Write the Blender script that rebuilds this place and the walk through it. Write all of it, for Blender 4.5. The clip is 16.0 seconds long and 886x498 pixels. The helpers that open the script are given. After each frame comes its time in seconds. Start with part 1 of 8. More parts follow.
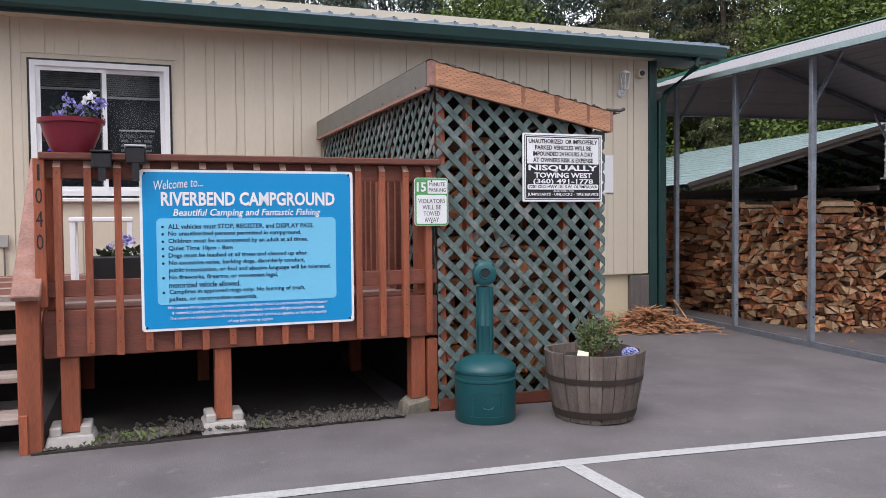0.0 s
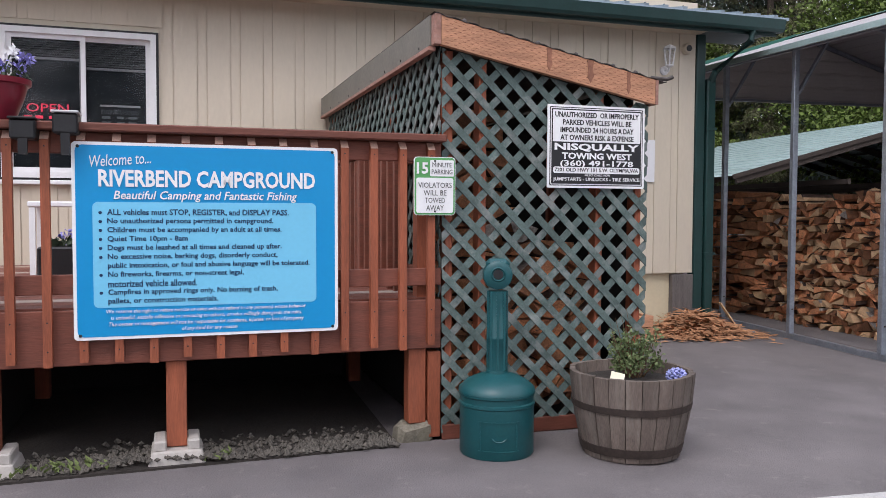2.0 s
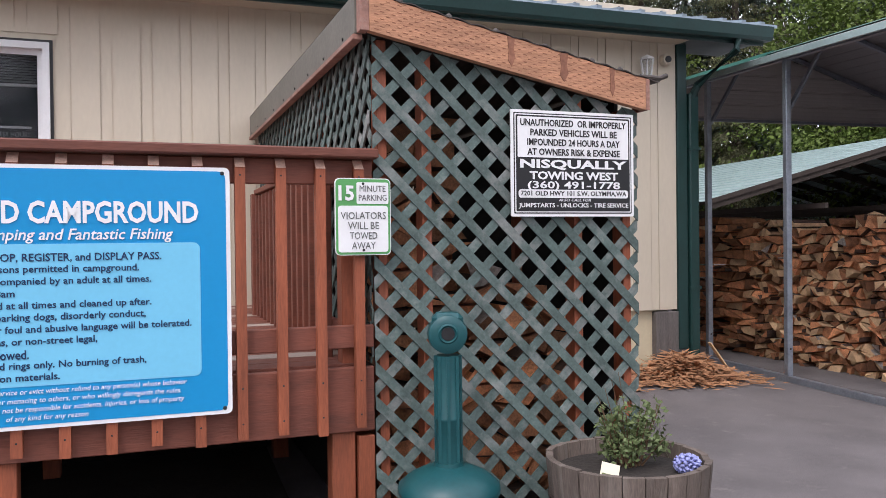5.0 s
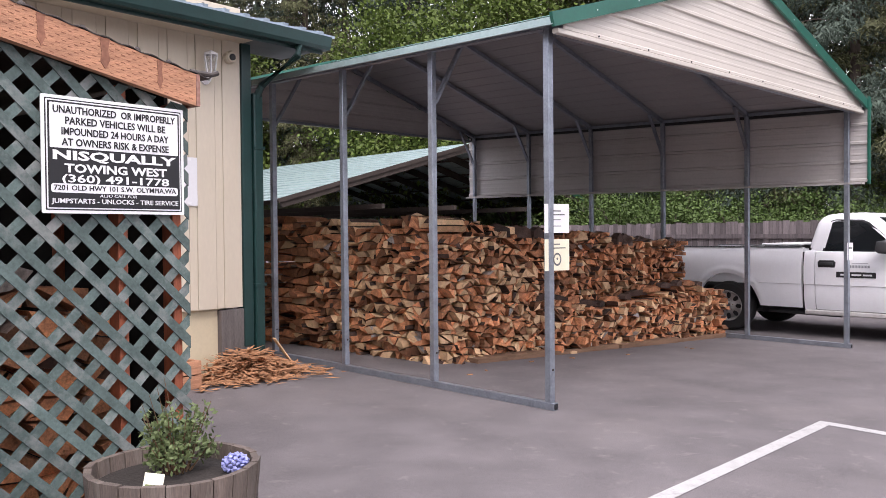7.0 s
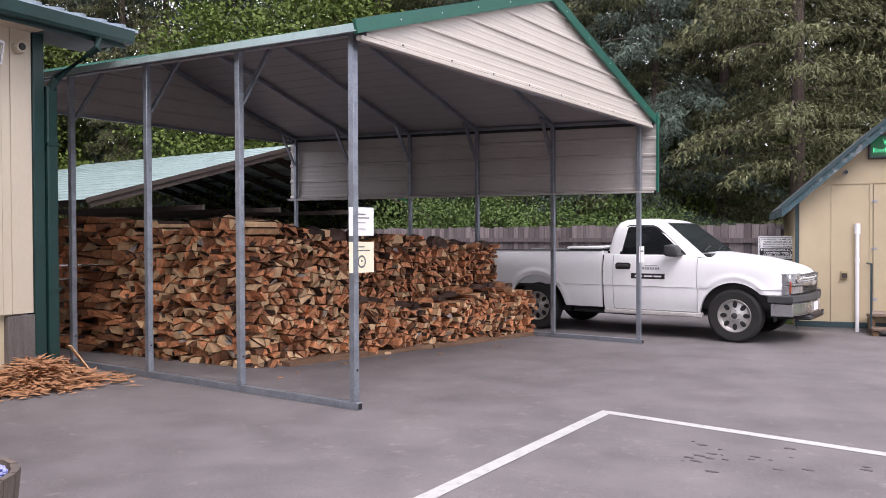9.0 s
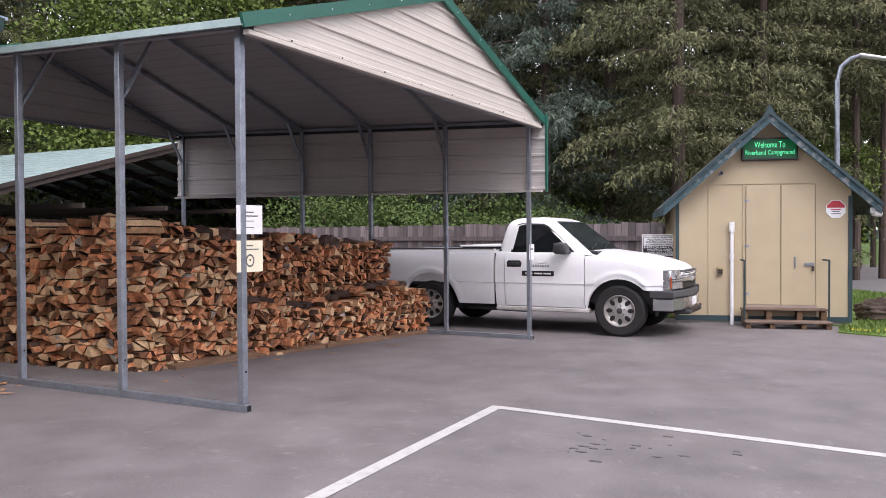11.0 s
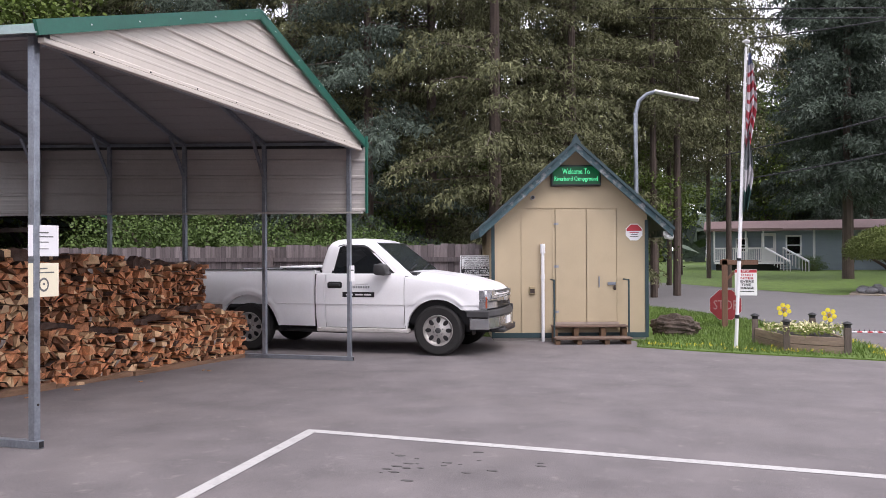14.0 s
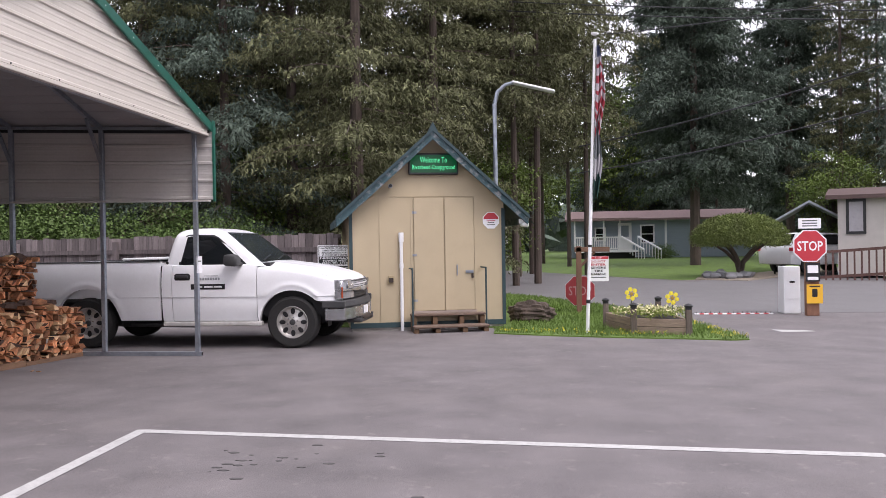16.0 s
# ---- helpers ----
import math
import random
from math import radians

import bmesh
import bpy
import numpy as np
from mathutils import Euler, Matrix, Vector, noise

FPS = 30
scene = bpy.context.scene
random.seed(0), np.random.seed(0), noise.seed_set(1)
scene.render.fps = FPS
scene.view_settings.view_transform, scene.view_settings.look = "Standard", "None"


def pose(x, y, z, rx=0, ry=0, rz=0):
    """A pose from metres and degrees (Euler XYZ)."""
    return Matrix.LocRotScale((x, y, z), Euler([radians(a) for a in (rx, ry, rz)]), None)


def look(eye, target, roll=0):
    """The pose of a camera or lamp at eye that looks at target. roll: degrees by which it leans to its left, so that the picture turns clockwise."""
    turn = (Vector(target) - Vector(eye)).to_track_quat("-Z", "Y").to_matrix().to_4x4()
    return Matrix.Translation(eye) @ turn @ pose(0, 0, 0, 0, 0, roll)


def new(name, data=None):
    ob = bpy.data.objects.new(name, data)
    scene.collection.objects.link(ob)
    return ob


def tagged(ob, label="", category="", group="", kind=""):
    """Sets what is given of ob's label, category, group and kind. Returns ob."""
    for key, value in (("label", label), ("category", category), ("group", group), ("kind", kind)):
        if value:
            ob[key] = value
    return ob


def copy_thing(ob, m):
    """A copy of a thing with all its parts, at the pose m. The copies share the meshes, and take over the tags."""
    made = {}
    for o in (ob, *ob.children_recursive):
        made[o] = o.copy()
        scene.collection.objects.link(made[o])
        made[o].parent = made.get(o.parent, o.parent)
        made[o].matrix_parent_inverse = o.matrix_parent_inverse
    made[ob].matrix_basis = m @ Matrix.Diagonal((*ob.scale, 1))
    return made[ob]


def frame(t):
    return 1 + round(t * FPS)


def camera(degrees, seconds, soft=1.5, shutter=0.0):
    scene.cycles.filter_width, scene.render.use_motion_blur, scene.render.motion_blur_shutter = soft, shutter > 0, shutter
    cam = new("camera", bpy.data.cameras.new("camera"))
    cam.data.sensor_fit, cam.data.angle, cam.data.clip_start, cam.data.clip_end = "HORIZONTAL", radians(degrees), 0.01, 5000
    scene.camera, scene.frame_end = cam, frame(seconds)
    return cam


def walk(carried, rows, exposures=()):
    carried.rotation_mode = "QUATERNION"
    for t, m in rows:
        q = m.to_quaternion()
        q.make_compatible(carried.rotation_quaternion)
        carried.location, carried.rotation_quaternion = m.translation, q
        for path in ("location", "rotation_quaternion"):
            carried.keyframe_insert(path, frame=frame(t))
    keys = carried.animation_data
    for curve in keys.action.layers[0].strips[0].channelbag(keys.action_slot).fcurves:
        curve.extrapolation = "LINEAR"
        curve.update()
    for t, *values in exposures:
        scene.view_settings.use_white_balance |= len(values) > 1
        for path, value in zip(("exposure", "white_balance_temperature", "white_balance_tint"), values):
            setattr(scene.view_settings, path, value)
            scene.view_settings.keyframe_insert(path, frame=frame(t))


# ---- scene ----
cam = camera(57.0, 16.0, soft=0.8)
PATH = [
    (0, (0.222, 0.069, 1.294), (0.722, 2.004, 1.223), -0.5),
    (0.5, (0.379, 0.232, 1.279), (0.833, 2.178, 1.191), -0.8),
    (1, (0.511, 0.411, 1.274), (0.895, 2.372, 1.177), -0.2),
    (1.5, (0.537, 0.716, 1.278), (0.953, 2.67, 1.176), 0.2),
    (2, (0.616, 0.959, 1.276), (1.034, 2.912, 1.185), 0.2),
    (2.5, (0.725, 1.206, 1.303), (1.12, 3.166, 1.246), 0.4),
    (3, (0.741, 1.486, 1.302), (1.145, 3.445, 1.251), 0.5),
    (3.2, (0.743, 1.582, 1.315), (1.147, 3.541, 1.276), 0.2),
    (5.3, (1.007, 1.989, 1.311), (1.548, 3.914, 1.297), -1.1),
    (5.5, (0.993, 1.985, 1.319), (1.7, 3.855, 1.301), -1.1),
    (6, (1.051, 2.001, 1.319), (2.058, 3.729, 1.303), -0.9),
    (6.5, (1.095, 1.983, 1.312), (2.306, 3.575, 1.284), -0.8),
    (7, (1.11, 1.957, 1.32), (2.481, 3.413, 1.283), -0.5),
    (7.5, (1.099, 1.959, 1.317), (2.643, 3.229, 1.278), -0.4),
    (8, (1.106, 1.911, 1.315), (2.691, 3.13, 1.278), -0.9),
    (8.5, (1.157, 1.786, 1.323), (2.752, 2.993, 1.29), -0.6),
    (9, (1.186, 1.714, 1.316), (2.822, 2.864, 1.284), -0.2),
    (9.5, (1.198, 1.711, 1.306), (2.892, 2.774, 1.274), -0.2),
    (9.7, (1.205, 1.704, 1.307), (2.918, 2.737, 1.275), -0.1),
    (12, (1.204, 1.676, 1.311), (3.01, 2.536, 1.284), -0.5),
    (12.5, (1.2, 1.668, 1.32), (3.035, 2.463, 1.305), -0.3),
    (13, (1.195, 1.635, 1.319), (3.057, 2.365, 1.314), -0.3),
    (13.5, (1.207, 1.609, 1.32), (3.114, 2.213, 1.328), -0.1),
    (14, (1.207, 1.591, 1.322), (3.133, 2.13, 1.334), -0.3),
    (14.5, (1.257, 1.602, 1.3), (3.205, 2.055, 1.316), -0.7),
    (15, (1.272, 1.57, 1.252), (3.237, 1.944, 1.272), -1.1),
    (15.5, (1.338, 1.47, 1.247), (3.305, 1.835, 1.263), -1.1),
    (16, (1.428, 1.406, 1.27), (3.415, 1.636, 1.259), -0.9),
]
EXPOSURES = [(0.0, 0.1, 6200, 15), (1.5, 0.1, 6200, 16), (3.0, 0.18, 6200, 16), (5.5, 0.3, 6350, 18), (6.3, 0.5, 6450, 21), (7.2, 0.62, 6400, 21), (9.5, 0.55, 6380, 20), (13.0, 0.42, 6380, 20), (16.0, 0.33, 6400, 20)]
walk(cam, [(t, look(eye, target, roll)) for t, eye, target, roll in PATH], EXPOSURES)

# ---- world and light: an overcast day ----
world = bpy.data.worlds.new("overcast_sky")
scene.world = world
world.use_nodes = True
wn, wl = world.node_tree.nodes, world.node_tree.links
sky = wn.new("ShaderNodeTexSky")
sky.sky_type = "NISHITA"
sky.sun_disc = False
sky.sun_elevation, sky.sun_rotation = radians(52), radians(200)
sky.air_density, sky.dust_density = 1.0, 6.0
pale = wn.new("ShaderNodeMix")
pale.data_type = "RGBA"
pale.inputs[0].default_value = 0.85
pale.inputs[7].default_value = (12.0, 12.3, 12.9, 1)
wl.new(sky.outputs[0], pale.inputs[6])
wl.new(pale.outputs[2], wn["Background"].inputs[0])
wn["Background"].inputs[1].default_value = 0.13

sun_data = bpy.data.lights.new("sun", "SUN")
sun_data.energy, sun_data.angle, sun_data.color = 1.4, radians(25), (1.0, 0.96, 0.9)
sun = new("sun", sun_data)
sun.matrix_world = look((0, 0, 30), (0 + 8, 0 + 10, 30 - 17))
scene.view_settings.exposure = 0.0


# ---- materials ----
def mat(name, col, rough=0.7, var=0.25, scale=6.0, bump=0.15, fine=60.0, metal=0.0, dirt=0.0, dirtcol=(0.05, 0.04, 0.03),
        stretch=(1, 1, 1), rnd=0.0, spec=0.5, dscale=1.3, spots=0.0, spotcol=(0.4, 0.38, 0.36), sscale=13.0):
    """A surface with grain at two scales; dirt: share of blotchy stains; rnd: change from piece to piece."""
    m = bpy.data.materials.new(name)
    m.use_nodes = True
    n, l = m.node_tree.nodes, m.node_tree.links
    b = n["Principled BSDF"]
    b.inputs["Metallic"].default_value, b.inputs["Specular IOR Level"].default_value = metal, spec
    tc, mp = n.new("ShaderNodeTexCoord"), n.new("ShaderNodeMapping")
    mp.inputs["Scale"].default_value = stretch
    l.new(tc.outputs["Object"], mp.inputs[0])
    vec = mp.outputs[0]
    if rnd:
        oi, ad = n.new("ShaderNodeObjectInfo"), n.new("ShaderNodeVectorMath")
        ml = n.new("ShaderNodeMath"); ml.operation = "MULTIPLY"; ml.inputs[1].default_value = 37.0
        ge, sm, fr = n.new("ShaderNodeNewGeometry"), n.new("ShaderNodeMath"), n.new("ShaderNodeMath")
        sm.operation, fr.operation = "ADD", "FRACT"
        l.new(oi.outputs["Random"], sm.inputs[0]); l.new(ge.outputs["Random Per Island"], sm.inputs[1]); l.new(sm.outputs[0], fr.inputs[0])
        l.new(fr.outputs[0], ml.inputs[0])
        l.new(mp.outputs[0], ad.inputs[0]); l.new(ml.outputs[0], ad.inputs[1])
        vec = ad.outputs[0]
    n1, n2 = n.new("ShaderNodeTexNoise"), n.new("ShaderNodeTexNoise")
    for nn, sc, de in ((n1, scale, 5), (n2, fine, 3)):
        nn.inputs["Scale"].default_value, nn.inputs["Detail"].default_value = sc, de
        l.new(vec, nn.inputs["Vector"])
    av = n.new("ShaderNodeMath"); av.operation = "MULTIPLY_ADD"
    av.inputs[1].default_value = 0.45
    l.new(n2.outputs[0], av.inputs[0])
    hf = n.new("ShaderNodeMath"); hf.operation = "MULTIPLY"; hf.inputs[1].default_value = 0.6
    l.new(n1.outputs[0], hf.inputs[0]); l.new(hf.outputs[0], av.inputs[2])
    ramp = n.new("ShaderNodeValToRGB")
    lo = [c * (1 - var) for c in col]
    hi = [min(1, c * (1 + var * 0.8)) for c in col]
    ramp.color_ramp.elements[0].position, ramp.color_ramp.elements[1].position = 0.35, 0.7
    ramp.color_ramp.elements[0].color, ramp.color_ramp.elements[1].color = (*lo, 1), (*hi, 1)
    l.new(av.outputs[0], ramp.inputs[0])
    out = ramp.outputs[0]
    if dirt:
        n3 = n.new("ShaderNodeTexNoise")
        n3.inputs["Scale"].default_value, n3.inputs["Detail"].default_value = dscale, 8
        n3.inputs["Roughness"].default_value = 0.7
        l.new(vec, n3.inputs["Vector"])
        r3 = n.new("ShaderNodeMapRange")
        r3.inputs[1].default_value, r3.inputs[2].default_value, r3.inputs[4].default_value = 0.5, 0.72, dirt
        l.new(n3.outputs[0], r3.inputs[0])
        mx = n.new("ShaderNodeMix"); mx.data_type = "RGBA"
        mx.inputs[7].default_value = (*dirtcol, 1)
        l.new(r3.outputs[0], mx.inputs[0]); l.new(out, mx.inputs[6])
        out = mx.outputs[2]
    if spots:
        n4, r4, m4 = n.new("ShaderNodeTexNoise"), n.new("ShaderNodeMapRange"), n.new("ShaderNodeMix")
        n4.inputs["Scale"].default_value, n4.inputs["Detail"].default_value, n4.inputs["Roughness"].default_value = sscale, 6, 0.75
        l.new(vec, n4.inputs["Vector"])
        r4.inputs[1].default_value, r4.inputs[2].default_value, r4.inputs[4].default_value = 0.58, 0.74, spots
        m4.data_type = "RGBA"; m4.inputs[7].default_value = (*spotcol, 1)
        l.new(n4.outputs[0], r4.inputs[0]); l.new(r4.outputs[0], m4.inputs[0]); l.new(out, m4.inputs[6])
        out = m4.outputs[2]
    if rnd:
        hs, mr = n.new("ShaderNodeHueSaturation"), n.new("ShaderNodeMapRange")
        mr.inputs[3].default_value, mr.inputs[4].default_value = 1 - rnd, 1 + rnd
        l.new(fr.outputs[0], mr.inputs[0])
        l.new(mr.outputs[0], hs.inputs["Value"]); l.new(out, hs.inputs["Color"])
        out = hs.outputs[0]
    l.new(out, b.inputs["Base Color"])
    rr = n.new("ShaderNodeMapRange")
    rr.inputs[3].default_value, rr.inputs[4].default_value = max(0.03, rough - 0.1), min(1, rough + 0.1)
    l.new(n1.outputs[0], rr.inputs[0]); l.new(rr.outputs[0], b.inputs["Roughness"])
    if bump:
        bp = n.new("ShaderNodeBump")
        bp.inputs["Strength"].default_value, bp.inputs["Distance"].default_value = bump, 0.01
        l.new(av.outputs[0], bp.inputs["Height"]); l.new(bp.outputs[0], b.inputs["Normal"])
    return m


def glass_mat(name, tint=(0.02, 0.025, 0.03), alpha=0.5):
    m = bpy.data.materials.new(name)
    m.use_nodes = True
    n, l = m.node_tree.nodes, m.node_tree.links
    b = n["Principled BSDF"]
    b.inputs["Base Color"].default_value = (*tint, 1)
    b.inputs["Roughness"].default_value = 0.04
    b.inputs["Alpha"].default_value = alpha
    return m


def glow_mat(name, col, power):
    m = bpy.data.materials.new(name)
    m.use_nodes = True
    b = m.node_tree.nodes["Principled BSDF"]
    b.inputs["Base Color"].default_value = (*[c * 0.2 for c in col], 1)
    b.inputs["Emission Color"].default_value = (*col, 1)
    b.inputs["Emission Strength"].default_value = power
    return m


ASPHALT = mat("asphalt", (0.149, 0.134, 0.136), 0.85, 0.3, 2.0, 0.9, 110, dirt=0.3, dirtcol=(0.225, 0.197, 0.188), dscale=0.6, spots=0.42, spotcol=(0.34, 0.31, 0.285), sscale=7.0)
LINE = mat("line_paint", (0.48, 0.47, 0.46), 0.8, 0.3, 9, 0.3, 150, spots=0.8, spotcol=(0.17, 0.16, 0.16), sscale=30, dirt=0.75, dirtcol=(0.2, 0.19, 0.19), dscale=9)
SIDING = mat("cream_siding", (0.60, 0.53, 0.42), 0.6, 0.05, 3, 0.05, 40, stretch=(1, 1, 0.3))
CREAM = mat("cream_skirting", (0.6, 0.52, 0.36), 0.6, 0.06, 3, 0.05, 40)
GREEN = mat("green_painted_metal", (0.010, 0.040, 0.037), 0.4, 0.2, 4, 0.05, 40)
GREEN_TRIM = mat("bright_green_trim", (0.014, 0.11, 0.078), 0.35, 0.15, 4, 0.03, 40)
ROOF_PALE = mat("pale_roof_metal", (0.33, 0.43, 0.42), 0.35, 0.15, 3, 0.05, 30, metal=0.3, dirt=0.4, dirtcol=(0.14, 0.2, 0.19))
GALV = mat("galvanised_steel", (0.30, 0.33, 0.38), 0.38, 0.25, 9, 0.05, 50, metal=0.65, dirt=0.3, dirtcol=(0.2, 0.2, 0.22))
SHEET = mat("white_metal_sheet", (0.52, 0.49, 0.47), 0.45, 0.08, 2, 0.03, 30, metal=0.1, dirt=0.25, dirtcol=(0.3, 0.27, 0.26))
SOFFIT = mat("roof_underside", (0.36, 0.33, 0.33), 0.55, 0.1, 2, 0.03, 30)
REDWOOD = mat("red_stained_timber", (0.3, 0.082, 0.037), 0.65, 0.32, 5, 0.3, 50, stretch=(3, 3, 0.4), rnd=0.12, dirt=0.3, dirtcol=(0.09, 0.035, 0.025), dscale=4)
REDRAIL = mat("red_stained_rail", (0.175, 0.054, 0.033), 0.6, 0.3, 5, 0.3, 50, stretch=(0.4, 3, 3), rnd=0.12, dirt=0.3, dirtcol=(0.1, 0.04, 0.03), dscale=4)
PINKWOOD = mat("weathered_pink_timber", (0.33, 0.17, 0.13), 0.75, 0.3, 6, 0.4, 60, stretch=(1, 1, 1), dirt=0.5, dirtcol=(0.42, 0.34, 0.3), dscale=14)
CUTWOOD = mat("pale_cut_end", (0.66, 0.43, 0.34), 0.75, 0.2, 30, 0.2, 120)
BEAM = mat("incised_orange_timber", (0.49, 0.245, 0.14), 0.75, 0.3, 8, 0.35, 60, stretch=(0.6, 3, 5), dirt=0.45, dirtcol=(0.2, 0.085, 0.05), dscale=5)
FASCIA_GREY = mat("grey_fascia", (0.165, 0.155, 0.13), 0.7, 0.2, 4, 0.2, 50)
LATTICE = mat("weathered_green_lattice", (0.1, 0.142, 0.132), 0.8, 0.35, 10, 0.3, 70, rnd=0.2, dirt=0.9, dirtcol=(0.3, 0.295, 0.285), dscale=5)
# near-black stand-in for unlit gaps; the shade is in the colour
SHADE_BLACK = mat("shade_black", (0.012, 0.011, 0.011), 0.9, 0.3, 4, 0.2, 40)
CONCRETE = mat("pale_concrete", (0.44, 0.41, 0.38), 0.85, 0.15, 12, 0.35, 90, dirt=0.3, dirtcol=(0.22, 0.2, 0.18), dscale=9)
STEPWOOD = mat("grey_step_boards", (0.36, 0.29, 0.25), 0.8, 0.25, 5, 0.3, 60, stretch=(0.5, 3, 3))
WHITE = mat("white_paint", (0.78, 0.78, 0.79), 0.45, 0.05, 6, 0.03, 60)
BLACK = mat("black_plastic", (0.015, 0.015, 0.017), 0.45, 0.2, 8, 0.05, 60)
SIGNBLUE = mat("sign_blue", (0.0, 0.275, 0.61), 0.42, 0.03, 2, 0.0, 60)
SIGNPALE = mat("sign_pale_blue", (0.18, 0.57, 0.82), 0.42, 0.04, 2, 0.0, 60)
SIGNWHITE = mat("sign_white", (0.84, 0.84, 0.85), 0.42, 0.04, 2, 0.0, 60)
SIGNNAVY = mat("sign_navy", (0.008, 0.035, 0.11), 0.5, 0.05, 2, 0.0, 60)
SIGNBLACK = mat("sign_black", (0.012, 0.012, 0.014), 0.5, 0.05, 2, 0.0, 60)
SIGNGREEN = mat("sign_green", (0.10, 0.36, 0.11), 0.45, 0.05, 2, 0.0, 60)
SIGNRED = mat("sign_red", (0.50, 0.035, 0.05), 0.45, 0.08, 3, 0.0, 60)
SIGNYELLOW = mat("sign_yellow", (0.75, 0.42, 0.03), 0.5, 0.06, 3, 0.0, 60)
SIGNGREY = mat("sign_grey_letters", (0.12, 0.12, 0.12), 0.5, 0.05, 2, 0.0, 60)
PAPER = mat("paper", (0.72, 0.72, 0.74), 0.8, 0.04, 5, 0.05, 60)
PAPERCREAM = mat("cream_paper", (0.73, 0.68, 0.52), 0.8, 0.04, 5, 0.05, 60)
GLASS = glass_mat("window_glass", alpha=0.35)
CARGLASS = glass_mat("tinted_car_glass", (0.01, 0.012, 0.014), 0.93)
WINGLASS = glass_mat("windscreen_glass", (0.03, 0.04, 0.045), 0.75)


# ---- building helpers ----
def box(bm, c, s, rot=None, bevel=0.0):
    """A box with centre c and size s, edges taken off by bevel."""
    m = Matrix.Translation(c) @ (rot.to_4x4() if rot else Matrix()) @ Matrix.Diagonal((*s, 1))
    if bevel:
        t = bmesh.new()
        bmesh.ops.create_cube(t, size=1, matrix=Matrix.Diagonal((*s, 1)))
        bmesh.ops.bevel(t, geom=t.edges[:], offset=bevel, segments=1, affect="EDGES")
        mm = Matrix.Translation(c) @ (rot.to_4x4() if rot else Matrix())
        vs = [bm.verts.new(mm @ v.co) for v in t.verts]
        t.verts.index_update()
        for f in t.faces:
            bm.faces.new([vs[v.index] for v in f.verts])
        t.free()
    else:
        bmesh.ops.create_cube(bm, size=1, matrix=m)
    return bm


def slab(bm, a, b, bevel=0.0):
    """A box from corner a to corner b."""
    return box(bm, [(p + q) / 2 for p, q in zip(a, b)], [abs(q - p) for p, q in zip(a, b)], None, bevel)


def beam(bm, p, q, w, h, bevel=0.0, up=(0, 0, 1)):
    """A bar of section w x h from p to q."""
    p, q = Vector(p), Vector(q)
    d = (q - p)
    x = d.normalized()
    z = Vector(up) - x * x.dot(Vector(up))
    if z.length < 1e-4:
        z = Vector((0, 1, 0)) - x * x.y
    z.normalize()
    y = z.cross(x)
    rot = Matrix((x, y, z)).transposed()
    return box(bm, (p + q) / 2, (d.length, w, h), rot, bevel)


def prism(bm, pts, axis, a, b):
    """A polygon of 2D points pulled from a to b along axis x, y or z."""
    def place(p, t):
        return {"x": (t, p[0], p[1]), "y": (p[0], t, p[1]), "z": (p[0], p[1], t)}[axis]
    lo, hi = [bm.verts.new(place(p, a)) for p in pts], [bm.verts.new(place(p, b)) for p in pts]
    bm.faces.new(lo), bm.faces.new(hi)
    for i in range(len(pts)):
        j = (i + 1) % len(pts)
        bm.faces.new((lo[i], lo[j], hi[j], hi[i]))
    return bm


def turned(bm, prof, segs=24, c=(0, 0, 0), axis="z", caps="se"):
    """A profile of (radius, height) turned round an axis through c."""
    rings = []
    for r, h in prof:
        ring = []
        for i in range(segs):
            a = 2 * math.pi * i / segs
            p = (r * math.cos(a), r * math.sin(a), h)
            if axis == "x":
                p = (h, p[0], p[1])
            if axis == "y":
                p = (p[0], h, p[1])
            ring.append(bm.verts.new((p[0] + c[0], p[1] + c[1], p[2] + c[2])))
        rings.append(ring)
    for a, b in zip(rings, rings[1:]):
        for i in range(segs):
            j = (i + 1) % segs
            bm.faces.new((a[i], a[j], b[j], b[i]))
    if prof[0][0] > 1e-4 and "s" in caps:
        bm.faces.new(rings[0])
    if prof[-1][0] > 1e-4 and "e" in caps:
        bm.faces.new(rings[-1])
    return bm


def tube(bm, pts, r, segs=8, ends=None):
    """A round bar through points; ends: radius at the last point."""
    pts = [Vector(p) for p in pts]
    rings = []
    for i, p in enumerate(pts):
        d = (pts[min(i + 1, len(pts) - 1)] - pts[max(i - 1, 0)]).normalized()
        x = d.orthogonal().normalized()
        y = d.cross(x)
        rr = r + ((ends if ends is not None else r) - r) * i / max(1, len(pts) - 1)
        ring = [bm.verts.new(p + (x * math.cos(2 * math.pi * k / segs) + y * math.sin(2 * math.pi * k / segs)) * rr) for k in range(segs)]
        if rings:
            best = min(range(segs), key=lambda s: (ring[s].co - rings[-1][0].co).length)
            ring = ring[best:] + ring[:best]
        rings.append(ring)
    for a, b in zip(rings, rings[1:]):
        for i in range(segs):
            j = (i + 1) % segs
            bm.faces.new((a[i], a[j], b[j], b[i]))
    bm.faces.new(rings[0]), bm.faces.new(rings[-1])
    return bm


def mesh_of(name, bm, material, smooth=False):
    bmesh.ops.recalc_face_normals(bm, faces=bm.faces[:])
    me = bpy.data.meshes.new(name)
    bm.to_mesh(me)
    bm.free()
    me.materials.append(material)
    if smooth:
        me.polygons.foreach_set("use_smooth", [True] * len(me.polygons))
        me.set_sharp_from_angle(angle=radians(38))
    return me


def part(name, bm, material, parent, label="", smooth=False):
    ob = new(name, mesh_of(name, bm, material, smooth))
    ob.parent = parent
    return tagged(ob, label)


